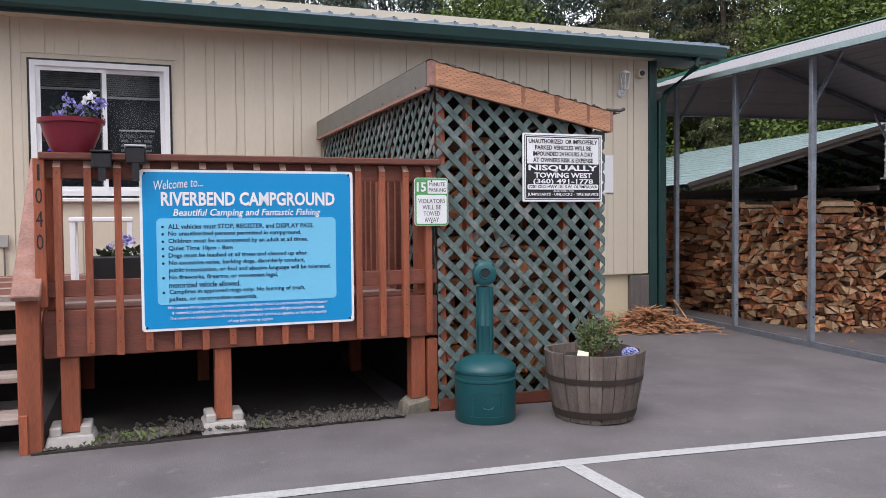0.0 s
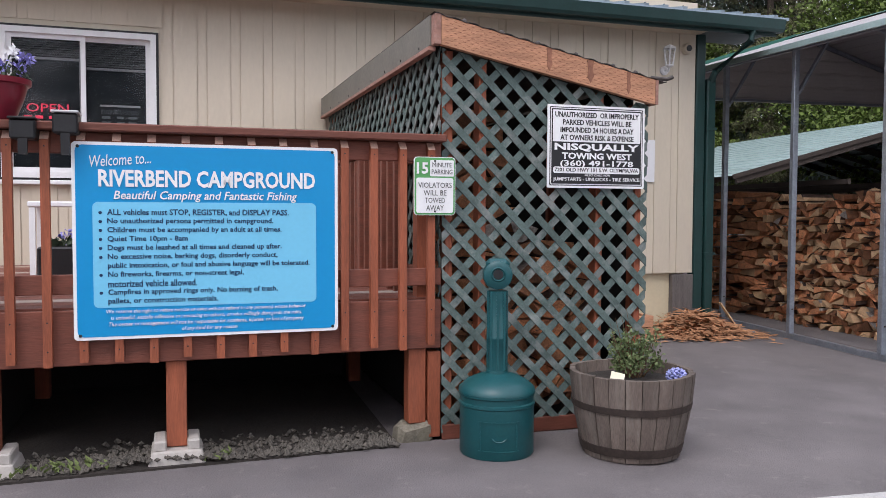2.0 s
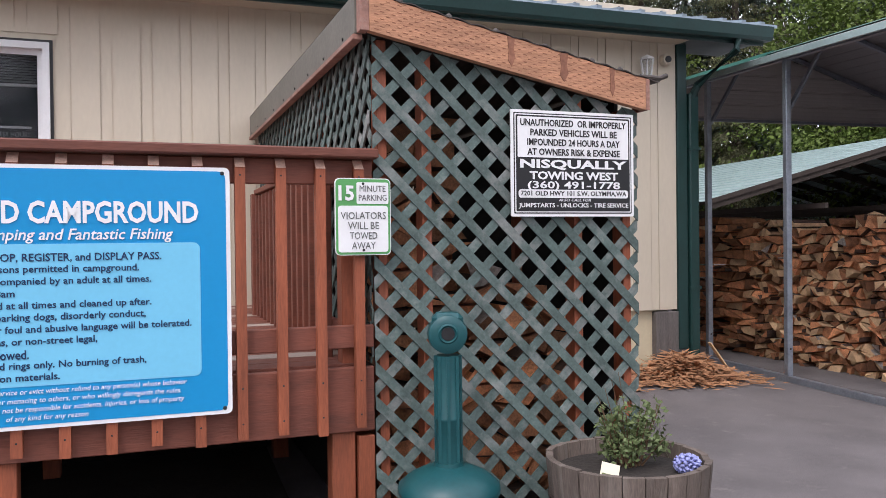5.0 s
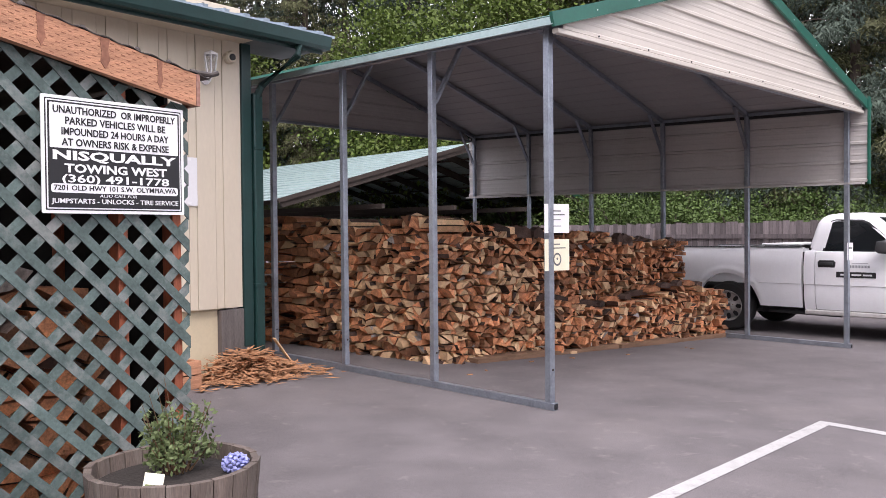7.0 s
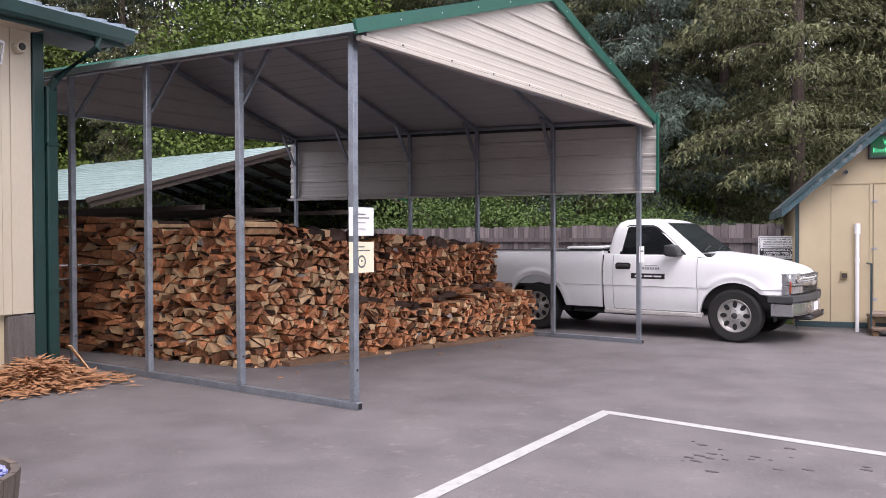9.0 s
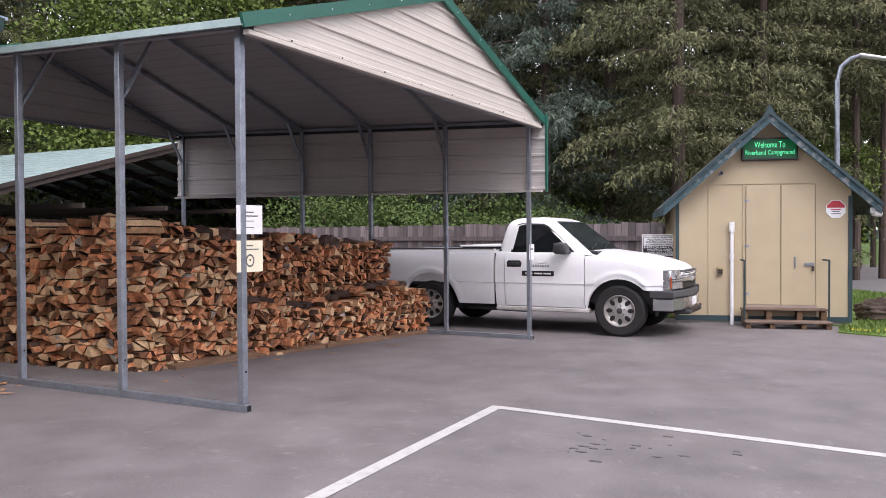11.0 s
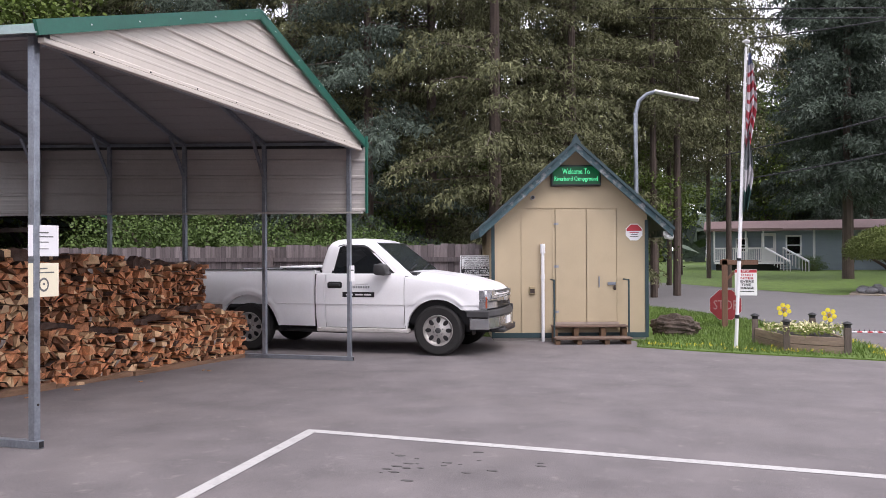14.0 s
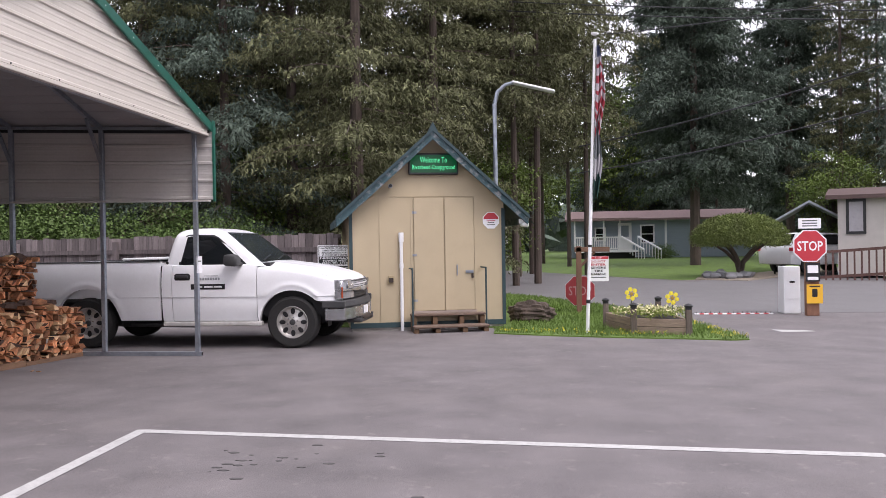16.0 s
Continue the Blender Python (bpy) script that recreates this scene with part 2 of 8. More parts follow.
def thing(name, label, category, m=None, group="", kind=""):
    ob = new(name)
    ob.empty_display_size = 0.1
    if m is not None:
        ob.matrix_world = m
    return tagged(ob, label, category, group, kind)


def solid(name, bm, material, label, category="", kind="", m=None, group="", smooth=False):
    """A thing or piece of the setting that is one mesh."""
    ob = new(name, mesh_of(name, bm, material, smooth))
    if m is not None:
        ob.matrix_world = m
    return tagged(ob, label, category, group, kind)


def lettering(body, width, height, material, parent, m, name="lettering", slant=0.0, bold=0.0):
    """A line of writing centred at m, pressed into width x height, facing m's z."""
    cu = bpy.data.curves.new(name, "FONT")
    cu.body, cu.align_x, cu.extrude, cu.shear, cu.offset = body, "CENTER", 0.0008, slant, bold
    cu.resolution_u = 2
    tmp = bpy.data.objects.new(name, cu)
    me = bpy.data.meshes.new_from_object(tmp)
    bpy.data.objects.remove(tmp)
    co = np.empty(len(me.vertices) * 3)
    me.vertices.foreach_get("co", co)
    co = co.reshape(-1, 3)
    lo, hi = co.min(0), co.max(0)
    co[:, 0] = (co[:, 0] - (lo[0] + hi[0]) / 2) * width / (hi[0] - lo[0])
    co[:, 1] = (co[:, 1] - (lo[1] + hi[1]) / 2) * height / (hi[1] - lo[1])
    me.vertices.foreach_set("co", co.ravel())
    me.materials.clear()
    me.materials.append(material)
    ob = new(name, me)
    ob.parent = parent
    ob.matrix_local = m
    return ob


def plate(bm, w, h, r, t, c=(0, 0), segs=4):
    """A rounded plate in the xy plane, from z = 0 to t."""
    pts = []
    for sx, sy, a0 in ((1, 1, 0), (-1, 1, 90), (-1, -1, 180), (1, -1, 270)):
        for i in range(segs + 1):
            a = radians(a0 + 90 * i / segs)
            pts.append((c[0] + sx * (w / 2 - r) + r * math.cos(a), c[1] + sy * (h / 2 - r) + r * math.sin(a)))
    return prism(bm, pts, "z", 0, t)


def ground_z(x, y=0):
    """The yard falls gently away from the office."""
    t = min(max((x - 2.1) / 10.6, 0), 1)
    return -0.23 * t


rng = random.Random(7)

# ---- ground ----
xs = [-900, -60, -12, 2.1, 4.2, 6.3, 8.5, 10.6, 12.7, 16, 24, 60, 900]
ys = [-900, -60, -12, -4, 0, 4, 8, 14, 30, 60, 900]
bm = bmesh.new()
grid = [[bm.verts.new((x, y, ground_z(x))) for y in ys] for x in xs]
for i in range(len(xs) - 1):
    for j in range(len(ys) - 1):
        bm.faces.new((grid[i][j], grid[i + 1][j], grid[i + 1][j + 1], grid[i][j + 1]))
solid("ground", bm, ASPHALT, "worn grey asphalt yard with pale patches", "ground", "structure")


def strip(bm, pts, w):
    """A painted line through points, just above the ground."""
    for (ax, ay), (bx, by) in zip(pts, pts[1:]):
        n = max(1, int(math.hypot(bx - ax, by - ay) / 0.5))
        dx, dy = (by - ay), -(bx - ax)
        k = w / 2 / math.hypot(dx, dy)
        rows = []
        for i in range(n + 1):
            x, y = ax + (bx - ax) * i / n, ay + (by - ay) * i / n
            rows.append([bm.verts.new((x + s * dx * k, y + s * dy * k, ground_z(x) + 0.004)) for s in (-1, 1)])
        for p, q in zip(rows, rows[1:]):
            bm.faces.new((p[0], p[1], q[1], q[0]))
    return bm


for nm, pts in (("front", [(-4.0, 3.72), (1.9, 4.05), (7.36, 4.42)]), ("end", [(7.31, 4.39), (6.84, -0.75)]), ("divider", [(1.93, 4.0), (2.35, 0.5), (2.6, -0.9)])):
    solid("parking_line", strip(bmesh.new(), pts, 0.1), LINE, "worn white painted parking line on asphalt", "parking line", "structure")

# ---- office wall: the office is turned a little against the firewood shelter ----
OFFICE = pose(-0.3, 5.18, 0, 0, 0, 6.0)
WALL_V = 3.56
bm = bmesh.new()
for a, b in (((-7, 0, 0.6), (-0.95, 0.18, 3.6)), ((0.31, 0, 0.6), (6.0, 0.18, 3.6)), ((-0.95, 0, 2.85), (0.31, 0.18, 3.6)), ((-0.95, 0, 0.6), (0.31, 0.18, 1.56))):
    slab(bm, (a[0], WALL_V + a[1], a[2]), (b[0], WALL_V + b[1], b[2]))
solid("wall_office_front", bm, SIDING, "cream vertical panel siding of the office", "wall", "structure", OFFICE)

# ---- the office: siding, roof, window ----
TIN = mat("ribbed_roof_tin", (0.29, 0.36, 0.42), 0.35, 0.15, 3, 0.05, 40, metal=0.4, dirt=0.4, dirtcol=(0.2, 0.22, 0.22), dscale=3)
office_wall = bpy.data.objects["wall_office_front"]
EAVE_Z = 3.27


def office_slab(name, mats, a, b, label, category, kind="structure", bevel=0.0):
    return solid(name, slab(bmesh.new(), a, b, bevel), mats, label, category, kind, OFFICE)


office_slab("wall_office_skirting", CREAM, (-7, WALL_V + 0.05, -0.05), (5.78, WALL_V + 0.12, 0.61), "cream skirting under the office siding", "wall")
office_slab("wall_office_side", SIDING, (5.83, WALL_V + 0.18, 0.0), (6.0, 12.0, 3.6), "cream side wall of the office", "wall")
office_slab("wall_office_back", SIDING, (-7, 12.0, 0.0), (6.0, 12.18, 3.6), "cream back wall of the office", "wall")
office_slab("wall_office_end", SIDING, (-7.18, WALL_V, 0.0), (-7, 12.18, 3.6), "cream end wall of the office", "wall")
office_slab("trim", GREEN, (5.985, WALL_V - 0.03, 0.2), (6.1, WALL_V + 0.1, 3.45), "dark green corner trim of the office", "trim", bevel=0.006)
GREYBOARD = mat("weathered_grey_board", (0.13, 0.115, 0.11), 0.85, 0.35, 6, 0.5, 60, stretch=(4, 4, 0.5))
office_slab("skirting_board", GREYBOARD, (5.72, WALL_V - 0.02, -0.02), (6.08, WALL_V + 0.06, 0.585), "weathered grey plywood board at the office corner", "board", "", bevel=0.006)
office_slab("soffit", SIDING, (-7, WALL_V - 0.36, EAVE_Z - 0.02), (6.0, WALL_V + 0.0, EAVE_Z), "cream soffit under the office eave", "soffit")

office_slab("soffit_end", GREEN, (6.0, WALL_V - 0.36, EAVE_Z - 0.02), (6.75, WALL_V + 0.3, EAVE_Z), "dark green boxed end of the eave", "soffit")
# siding panels with shadow joints between wide and narrow ribs
u, k = -2.2, 0
while u < 5.95:
    w = (0.21, 0.085)[k % 2]
    k += 1
    a, b = u + 0.004, min(u + w - 0.004, 5.98)
    u += w
    spans = [(0.605, EAVE_Z - 0.02)]
    if b > -1.02 and a < 0.38:
        spans = [(0.605, 1.50), (2.92, EAVE_Z - 0.02)]
        if a < -1.02:
            spans = [(0.605, EAVE_Z - 0.02)]; b = min(b, -1.02)
        elif b > 0.38:
            spans = [(0.605, EAVE_Z - 0.02)]; a = max(a, 0.38)
    for lo, hi in spans:
        bm = slab(bmesh.new(), (a, WALL_V - (0.014 if k % 2 else 0.006), lo), (b, WALL_V - 0.0005, hi))
        part("panel", bm, SIDING, office_wall)

# gutter, downpipe and roof
bm = bmesh.new()
prof = [(0, 0), (-0.09, 0), (-0.11, 0.03), (-0.13, 0.13), (-0.12, 0.13), (-0.10, 0.04), (-0.085, 0.02), (0, 0.02)]
v0 = WALL_V - 0.37
prism(bm, [(v0 + p, EAVE_Z - 0.03 + q) for p, q in prof], "x", -7, 6.78)
solid("gutter", bm, GREEN, "dark green metal gutter along the office eave", "gutter", "structure", OFFICE)
bm = bmesh.new()
slab(bm, (-7, v0, EAVE_Z - 0.06), (6.76, v0 + 0.02, EAVE_Z + 0.13))
solid("fascia", bm, GREEN, "dark green fascia board behind the gutter", "fascia", "structure", OFFICE)
pipe = thing("downpipe", "dark green metal downpipe on the office corner", "downpipe", OFFICE)
bm = tube(bmesh.new(), [(6.4, v0 - 0.05, EAVE_Z - 0.03), (6.4, v0 - 0.05, EAVE_Z - 0.13), (6.2, v0 + 0.3, EAVE_Z - 0.42), (6.17, v0 + 0.36, EAVE_Z - 0.55)], 0.04, 8)
part("elbow", bm, GREEN, pipe, smooth=True)
part("pipe_run", slab(bmesh.new(), (6.12, v0 + 0.32, ground_z(6)), (6.23, v0 + 0.41, EAVE_Z - 0.5), 0.012), GREEN, pipe)
for z in (0.8, 2.2):
    part("bracket", slab(bmesh.new(), (6.11, v0 + 0.31, z), (6.24, v0 + 0.42, z + 0.03)), GREEN, pipe)
SLOPE = 0.2
ridge_v = 7.6
bm = bmesh.new()
zr = EAVE_Z + 0.12 + SLOPE * (ridge_v - v0)
prism(bm, [(v0 - 0.09, EAVE_Z + 0.10), (ridge_v, zr), (ridge_v, zr + 0.03), (v0 - 0.09, EAVE_Z + 0.13)], "x", -7.2, 6.85)
prism(bm, [(12.6, EAVE_Z + 0.10), (ridge_v, zr), (ridge_v, zr + 0.03), (12.6, EAVE_Z + 0.13)], "x", -7.2, 6.85)
roof = solid("roof_office", bm, TIN, "pale ribbed metal roof of the office", "roof", "structure", OFFICE)
for i in range(38):
    uu = -1.8 + i * 0.229
    bm = bmesh.new()
    beam(bm, (uu, v0 - 0.092, EAVE_Z + 0.135), (uu, ridge_v, zr + 0.035), 0.05, 0.03)
    part("rib", bm, TIN, roof)
    if i % 1 == 0:
        bm = turned(bmesh.new(), [(0.012, 0), (0.012, 0.008), (0.001, 0.012)], 6, (uu, v0 - 0.05, EAVE_Z + 0.158))
        part("screw", bm, BLACK, roof)
bm = bmesh.new()
for x in (6.75, -7.1):
    prism(bm, [(v0, EAVE_Z), (ridge_v, zr - 0.1), (12.2, EAVE_Z), (12.2, EAVE_Z + 0.1), (ridge_v, zr), (v0, EAVE_Z + 0.1)], "x", x, x + 0.03)
solid("rake_trim", bm, GREEN, "dark green rake boards of the office roof", "trim", "structure", OFFICE)
# room box behind the window: the unlit room's shade is in its colours
office_slab("ceiling_office", SHADE_BLACK, (-7, WALL_V + 0.18, 2.95), (5.8, 12, 3.0), "office ceiling coloured near-black for the unlit room", "ceiling")
office_slab("floor_office", SHADE_BLACK, (-7, WALL_V + 0.18, 0.55), (5.8, 12, 0.6), "office floor coloured near-black for the unlit room", "floor")
bm = bmesh.new()
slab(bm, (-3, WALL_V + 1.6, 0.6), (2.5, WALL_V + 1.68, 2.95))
solid("wall_office_inner", bm, mat("shaded_inner_wall", (0.05, 0.045, 0.05), 0.8, 0.2, 2, 0.1, 30), "inner office wall coloured dark for the unlit room", "wall", "structure", OFFICE)

# window
win = thing("window_1", "white sliding office window with a black surround", "window", OFFICE @ pose(-0.32, WALL_V, 0), kind="structure")
W0, W1, Z0, Z1 = -0.63, 0.63, 1.56, 2.85
def ringframe(bm, x0, x1, z0, z1, t, d0, d1):
    slab(bm, (x0, d0, z0), (x0 + t, d1, z1)); slab(bm, (x1 - t, d0, z0), (x1, d1, z1))
    slab(bm, (x0 + t, d0, z0), (x1 - t, d1, z0 + t)); slab(bm, (x0 + t, d0, z1 - t), (x1 - t, d1, z1))
    return bm
part("surround", ringframe(bmesh.new(), W0 - 0.022, W1 + 0.022, Z0 - 0.022, Z1 + 0.022, 0.022, -0.018, 0.05), BLACK, win, "thin black surround")
part("window_frame", ringframe(bmesh.new(), W0, W1, Z0, Z1, 0.05, -0.04, 0.08), WHITE, win)
for x0, x1, d in ((W0 + 0.05, 0.045, -0.012), (-0.01, W1 - 0.05, 0.02)):
    sash = part("sash", ringframe(bmesh.new(), x0, x1, Z0 + 0.05, Z1 - 0.05, 0.04, d, d + 0.03), WHITE, win)
    pane = part("pane", slab(bmesh.new(), (x0 + 0.04, d + 0.012, Z0 + 0.09), (x1 - 0.04, d + 0.017, Z1 - 0.09)), GLASS, sash)
    pane.visible_shadow = False
part("window_sill", slab(bmesh.new(), (W0 - 0.02, -0.07, Z0 - 0.06), (W1 + 0.02, -0.005, Z0 - 0.022), 0.006), WHITE, win)
BLIND = mat("grey_blind", (0.34, 0.34, 0.33), 0.6, 0.1, 5, 0.05, 40)
for nm, x0, x1, low in (("a", -0.6, -0.02, 2.62), ("b", 0.02, 0.6, 2.55)):
    bl = thing("window_blind", "raised pale grey slatted blind inside the window", "blind", OFFICE @ pose(-0.32, WALL_V, 0), "office blinds")
    part("headrail", slab(bmesh.new(), (x0, 0.09, 2.78), (x1, 0.13, 2.82)), BLIND, bl)
    n = int((2.78 - low) / 0.02)
    for i in range(n):
        part("slat", box(bmesh.new(), ((x0 + x1) / 2, 0.11, low + 0.02 + i * 0.02), (x1 - x0, 0.03, 0.003), Euler((0.6, 0, 0)).to_matrix()), BLIND, bl)
    part("bottom_rail", slab(bmesh.new(), (x0, 0.095, low - 0.02), (x1, 0.125, low)), WHITE, bl)
NEONR, NEONB = glow_mat("red_neon", (1.0, 0.06, 0.12), 1.6), glow_mat("blue_neon", (0.15, 0.1, 1.0), 1.2)
ns = thing("open_sign", "glowing red and blue open sign inside the office window", "neon sign", OFFICE @ pose(-0.62, WALL_V + 0.1, 2.13))
part("backing", slab(bmesh.new(), (-0.23, 0.03, -0.17), (0.23, 0.045, 0.15)), BLACK, ns)
lettering("OPEN", 0.34, 0.075, NEONR, ns, pose(0.02, 0.02, 0.05, 90))
for x in (-0.17, -0.08, 0.03, 0.13):
    part("glowing_dash", slab(bmesh.new(), (x, 0.012, -0.045), (x + 0.06, 0.025, -0.02)), NEONR, ns, "red glowing dash")
part("glowing_bar", slab(bmesh.new(), (-0.2, 0.012, -0.13), (0.2, 0.025, -0.11)), NEONB, ns, "blue glowing bar")
bs = thing("hours_sign", "dark business hours sign with pale lettering behind the window", "sign", OFFICE @ pose(0.0, WALL_V + 0.07, 2.05))
part("board", slab(bmesh.new(), (-0.2, 0.01, -0.33), (0.2, 0.016, 0.2)), SIGNBLACK, bs)
GREYL = mat("dim_grey_letters", (0.3, 0.33, 0.33), 0.6, 0.1, 4, 0, 40)
part("line_bar", slab(bmesh.new(), (-0.17, 0.004, 0.155), (0.17, 0.009, 0.172)), WHITE, bs)
lettering("BUSINESS HOURS", 0.32, 0.035, GREYL, bs, pose(0, 0.006, 0.11, 90))
for i in range(7):
    for x, w in ((-0.12, 0.07), (0.0, 0.06), (0.1, 0.07)):
        part("writing_bar", slab(bmesh.new(), (x - w / 2, 0.006, 0.05 - 0.048 * i), (x + w / 2, 0.0095, 0.072 - 0.048 * i)), GREYL, bs)

# things on the wall
lamp = thing("wall_lantern", "white wall lantern with clear glass on the siding", "wall lamp", OFFICE @ pose(5.57, WALL_V - 0.014, 2.95))
part("backplate", turned(bmesh.new(), [(0.05, 0), (0.05, -0.02), (0.03, -0.03)], 12, (0, 0, -0.12), "y"), WHITE, lamp)
part("arm", tube(bmesh.new(), [(0, -0.02, -0.12), (0, -0.09, -0.14), (0, -0.11, -0.08)], 0.012), WHITE, lamp)
part("cap", turned(bmesh.new(), [(0.075, 0.1), (0.07, 0.115), (0.02, 0.14), (0.001, 0.15)], 6, (0, -0.11, 0)), WHITE, lamp)
for i in range(6):
    a = math.pi * i / 3
    part("cage_bar", beam(bmesh.new(), (0.04 * math.cos(a), -0.11 + 0.04 * math.sin(a), -0.08), (0.068 * math.cos(a), -0.11 + 0.068 * math.sin(a), 0.1), 0.01, 0.01), WHITE, lamp)
part("lamp_glass", turned(bmesh.new(), [(0.035, -0.075), (0.06, 0.095)], 6, (0, -0.11, 0)), glass_mat("clear_lamp_glass", (0.5, 0.5, 0.5), 0.25), lamp)
part("cup", turned(bmesh.new(), [(0.02, -0.1), (0.045, -0.085), (0.045, -0.075)], 8, (0, -0.11, 0)), WHITE, lamp)
cc = thing("security_camera", "small cream dome camera with a dark lens", "camera", OFFICE @ pose(5.84, WALL_V - 0.014, 3.08))
part("housing", turned(bmesh.new(), [(0.06, 0), (0.06, -0.05), (0.05, -0.07)], 16, (0, 0, 0), "y"), SIDING, cc)
part("lens", turned(bmesh.new(), [(0.032, -0.07), (0.032, -0.085), (0.02, -0.088)], 12, (0, 0, 0), "y"), BLACK, cc)
nt = thing("wall_notice", "blank white paper notice taped to the siding", "notice", OFFICE @ pose(5.38, WALL_V - 0.017, 1.84))
bm = bmesh.new(); slab(bm, (-0.09, -0.003, -0.23), (0.09, 0, 0.23)); part("sheet", bm, PAPER, nt)
for z in (0.21, -0.21):
    part("tape", slab(bmesh.new(), (-0.025, -0.005, z - 0.012), (0.025, -0.0031, z + 0.012)), WHITE, nt)
eb = thing("outlet_box", "small grey outlet box on the siding", "outlet", OFFICE @ pose(-1.2, WALL_V - 0.014, 1.13))
part("cover", slab(bmesh.new(), (-0.04, -0.05, -0.06), (0.04, 0, 0.06), 0.006), mat("grey_plastic", (0.35, 0.34, 0.32), 0.5, 0.1), eb)
part("conduit", tube(bmesh.new(), [(0, -0.02, -0.06), (0, -0.02, -0.5)], 0.008), FASCIA_GREY, eb)

# ---- the deck ----
DF = 0.79
deck = thing("deck", "red-stained timber deck with a baluster railing on concrete piers", "deck", OFFICE)
part("rim_board", slab(bmesh.new(), (-0.53, 0.0, 0.52), (1.86, 0.04, DF), 0.004), REDRAIL, deck)
part("rim_board", slab(bmesh.new(), (-0.53, 0.04, 0.52), (-0.49, 3.5, DF - 0.025), 0.004), REDRAIL, deck)
part("rim_board", slab(bmesh.new(), (1.82, 0.04, 0.52), (1.86, 3.5, DF - 0.025), 0.004), REDRAIL, deck)
for i in range(24):
    v = 0.042 + i * 0.146
    part("deck_board", slab(bmesh.new(), (-0.49 if v < 0.95 else -3.0, v, DF - 0.025), (1.82, v + 0.14, DF + 0.012), 0.003), STEPWOOD if i % 5 == 2 else REDRAIL, deck)
for x in (-0.2, 0.4, 1.0, 1.5):
    part("joist", slab(bmesh.new(), (x - 0.02, 0.04, 0.55), (x + 0.02, 3.45, DF - 0.027)), REDWOOD, deck)
# railing
part("cap_rail", slab(bmesh.new(), (-0.53, -0.075, 1.655), (1.87, 0.075, 1.695), 0.006), REDRAIL, deck)
part("top_rail", slab(bmesh.new(), (-0.53, 0.0, 1.55), (1.86, 0.038, 1.653), 0.004), REDRAIL, deck)
part("mid_rail", slab(bmesh.new(), (-0.53, 0.0, 0.87), (1.86, 0.038, 0.965), 0.004), REDRAIL, deck)
for x in (-0.47, 0.62, 1.78):
    part("railing_post", slab(bmesh.new(), (x - 0.045, 0.045, DF), (x + 0.045, 0.135, 1.65), 0.004), REDWOOD, deck)
for i in range(15):
    x = -0.44 + i * 0.1595
    bm = bmesh.new()
    prism(bm, [(-0.001, 0.55 + 0.012 * math.sin(i * 2.3)), (-0.04, 0.535 + 0.012 * math.sin(i * 2.3)), (-0.04, 1.612), (-0.001, 1.65)], "x", x - 0.02, x + 0.02)
    ba = part("baluster", bm, REDWOOD, deck)
    bm = bmesh.new()
    prism(bm, [(-0.041, 1.613), (-0.044, 1.611), (-0.004, 1.651), (-0.001, 1.651)], "x", x - 0.0195, x + 0.0195)
    part("cut_end", bm, CUTWOOD, ba, "pale sawn end")
    for z in (0.6, 0.74, 1.58):
        part("nail", turned(bmesh.new(), [(0.004, -0.0395), (0.004, -0.0415)], 6, (x, 0, z), "y"), BLACK, ba)
# inner railing along the lattice side
part("cap_rail", slab(bmesh.new(), (1.70, 0.09, 1.655), (1.84, 2.6, 1.69), 0.006), REDRAIL, deck)
part("side_rail", slab(bmesh.new(), (1.74, 0.14, 1.55), (1.775, 2.6, 1.65), 0.004), REDRAIL, deck)
part("side_rail", slab(bmesh.new(), (1.74, 0.14, 0.88), (1.775, 2.6, 0.97), 0.004), REDRAIL, deck)
for i in range(15):
    v = 0.25 + i * 0.16
    part("baluster", slab(bmesh.new(), (1.70, v, DF), (1.739, v + 0.04, 1.64), 0.003), REDRAIL, deck)
for v in (1.3, 2.55):
    part("railing_post", slab(bmesh.new(), (1.68, v, DF), (1.77, v + 0.09, 1.66), 0.004), REDRAIL, deck)
# legs on piers
for x, zt in ((-0.40, 0.08), (0.46, 0.08), (1.73, 0.1)):
    part("leg", slab(bmesh.new(), (x - 0.05, 0.02, zt), (x + 0.05, 0.12, 0.52), 0.004), REDWOOD, deck)
    for v in (1.7, 3.3):
        part("leg", slab(bmesh.new(), (x - 0.045, v, 0.0), (x + 0.045, v + 0.09, 0.52)), REDWOOD, deck)
part("kneeler", slab(bmesh.new(), (1.79, 0.0, 0.02), (1.86, 0.1, 0.5), 0.004), REDWOOD, deck, "short red post beside the lattice")
for x in (-0.40, 0.46):
    pr = thing("pier_block", "notched pale concrete pier block under the deck", "pier block", OFFICE @ pose(x, 0.07, 0), "pier blocks")
    bm = bmesh.new()
    lo, hi, z0, z1 = 0.15, 0.12, -0.03, 0.075
    vs = [bm.verts.new((sx * s, sy * s, z)) for z, s in ((z0, lo), (z1, hi)) for sx, sy in ((-1, -1), (1, -1), (1, 1), (-1, 1))]
    for f in ((0, 1, 2, 3), (0, 1, 5, 4), (1, 2, 6, 5), (2, 3, 7, 6), (3, 0, 4, 7), (4, 5, 6, 7)):
        bm.faces.new([vs[i] for i in f])
    bmesh.ops.bevel(bm, geom=bm.edges[:], offset=0.008, segments=1, affect="EDGES")
    part("block_body", bm, CONCRETE, pr)
    for sx in (-1, 1):
        part("saddle_lip", slab(bmesh.new(), (sx * 0.05 if sx > 0 else -0.112, -0.105, 0.07), (0.112 if sx > 0 else -0.05, 0.105, 0.125), 0.008), CONCRETE, pr)
bm = bmesh.new()
slab(bm, (-0.1, -0.07, -0.02), (0.09, 0.08, 0.1), 0.025)
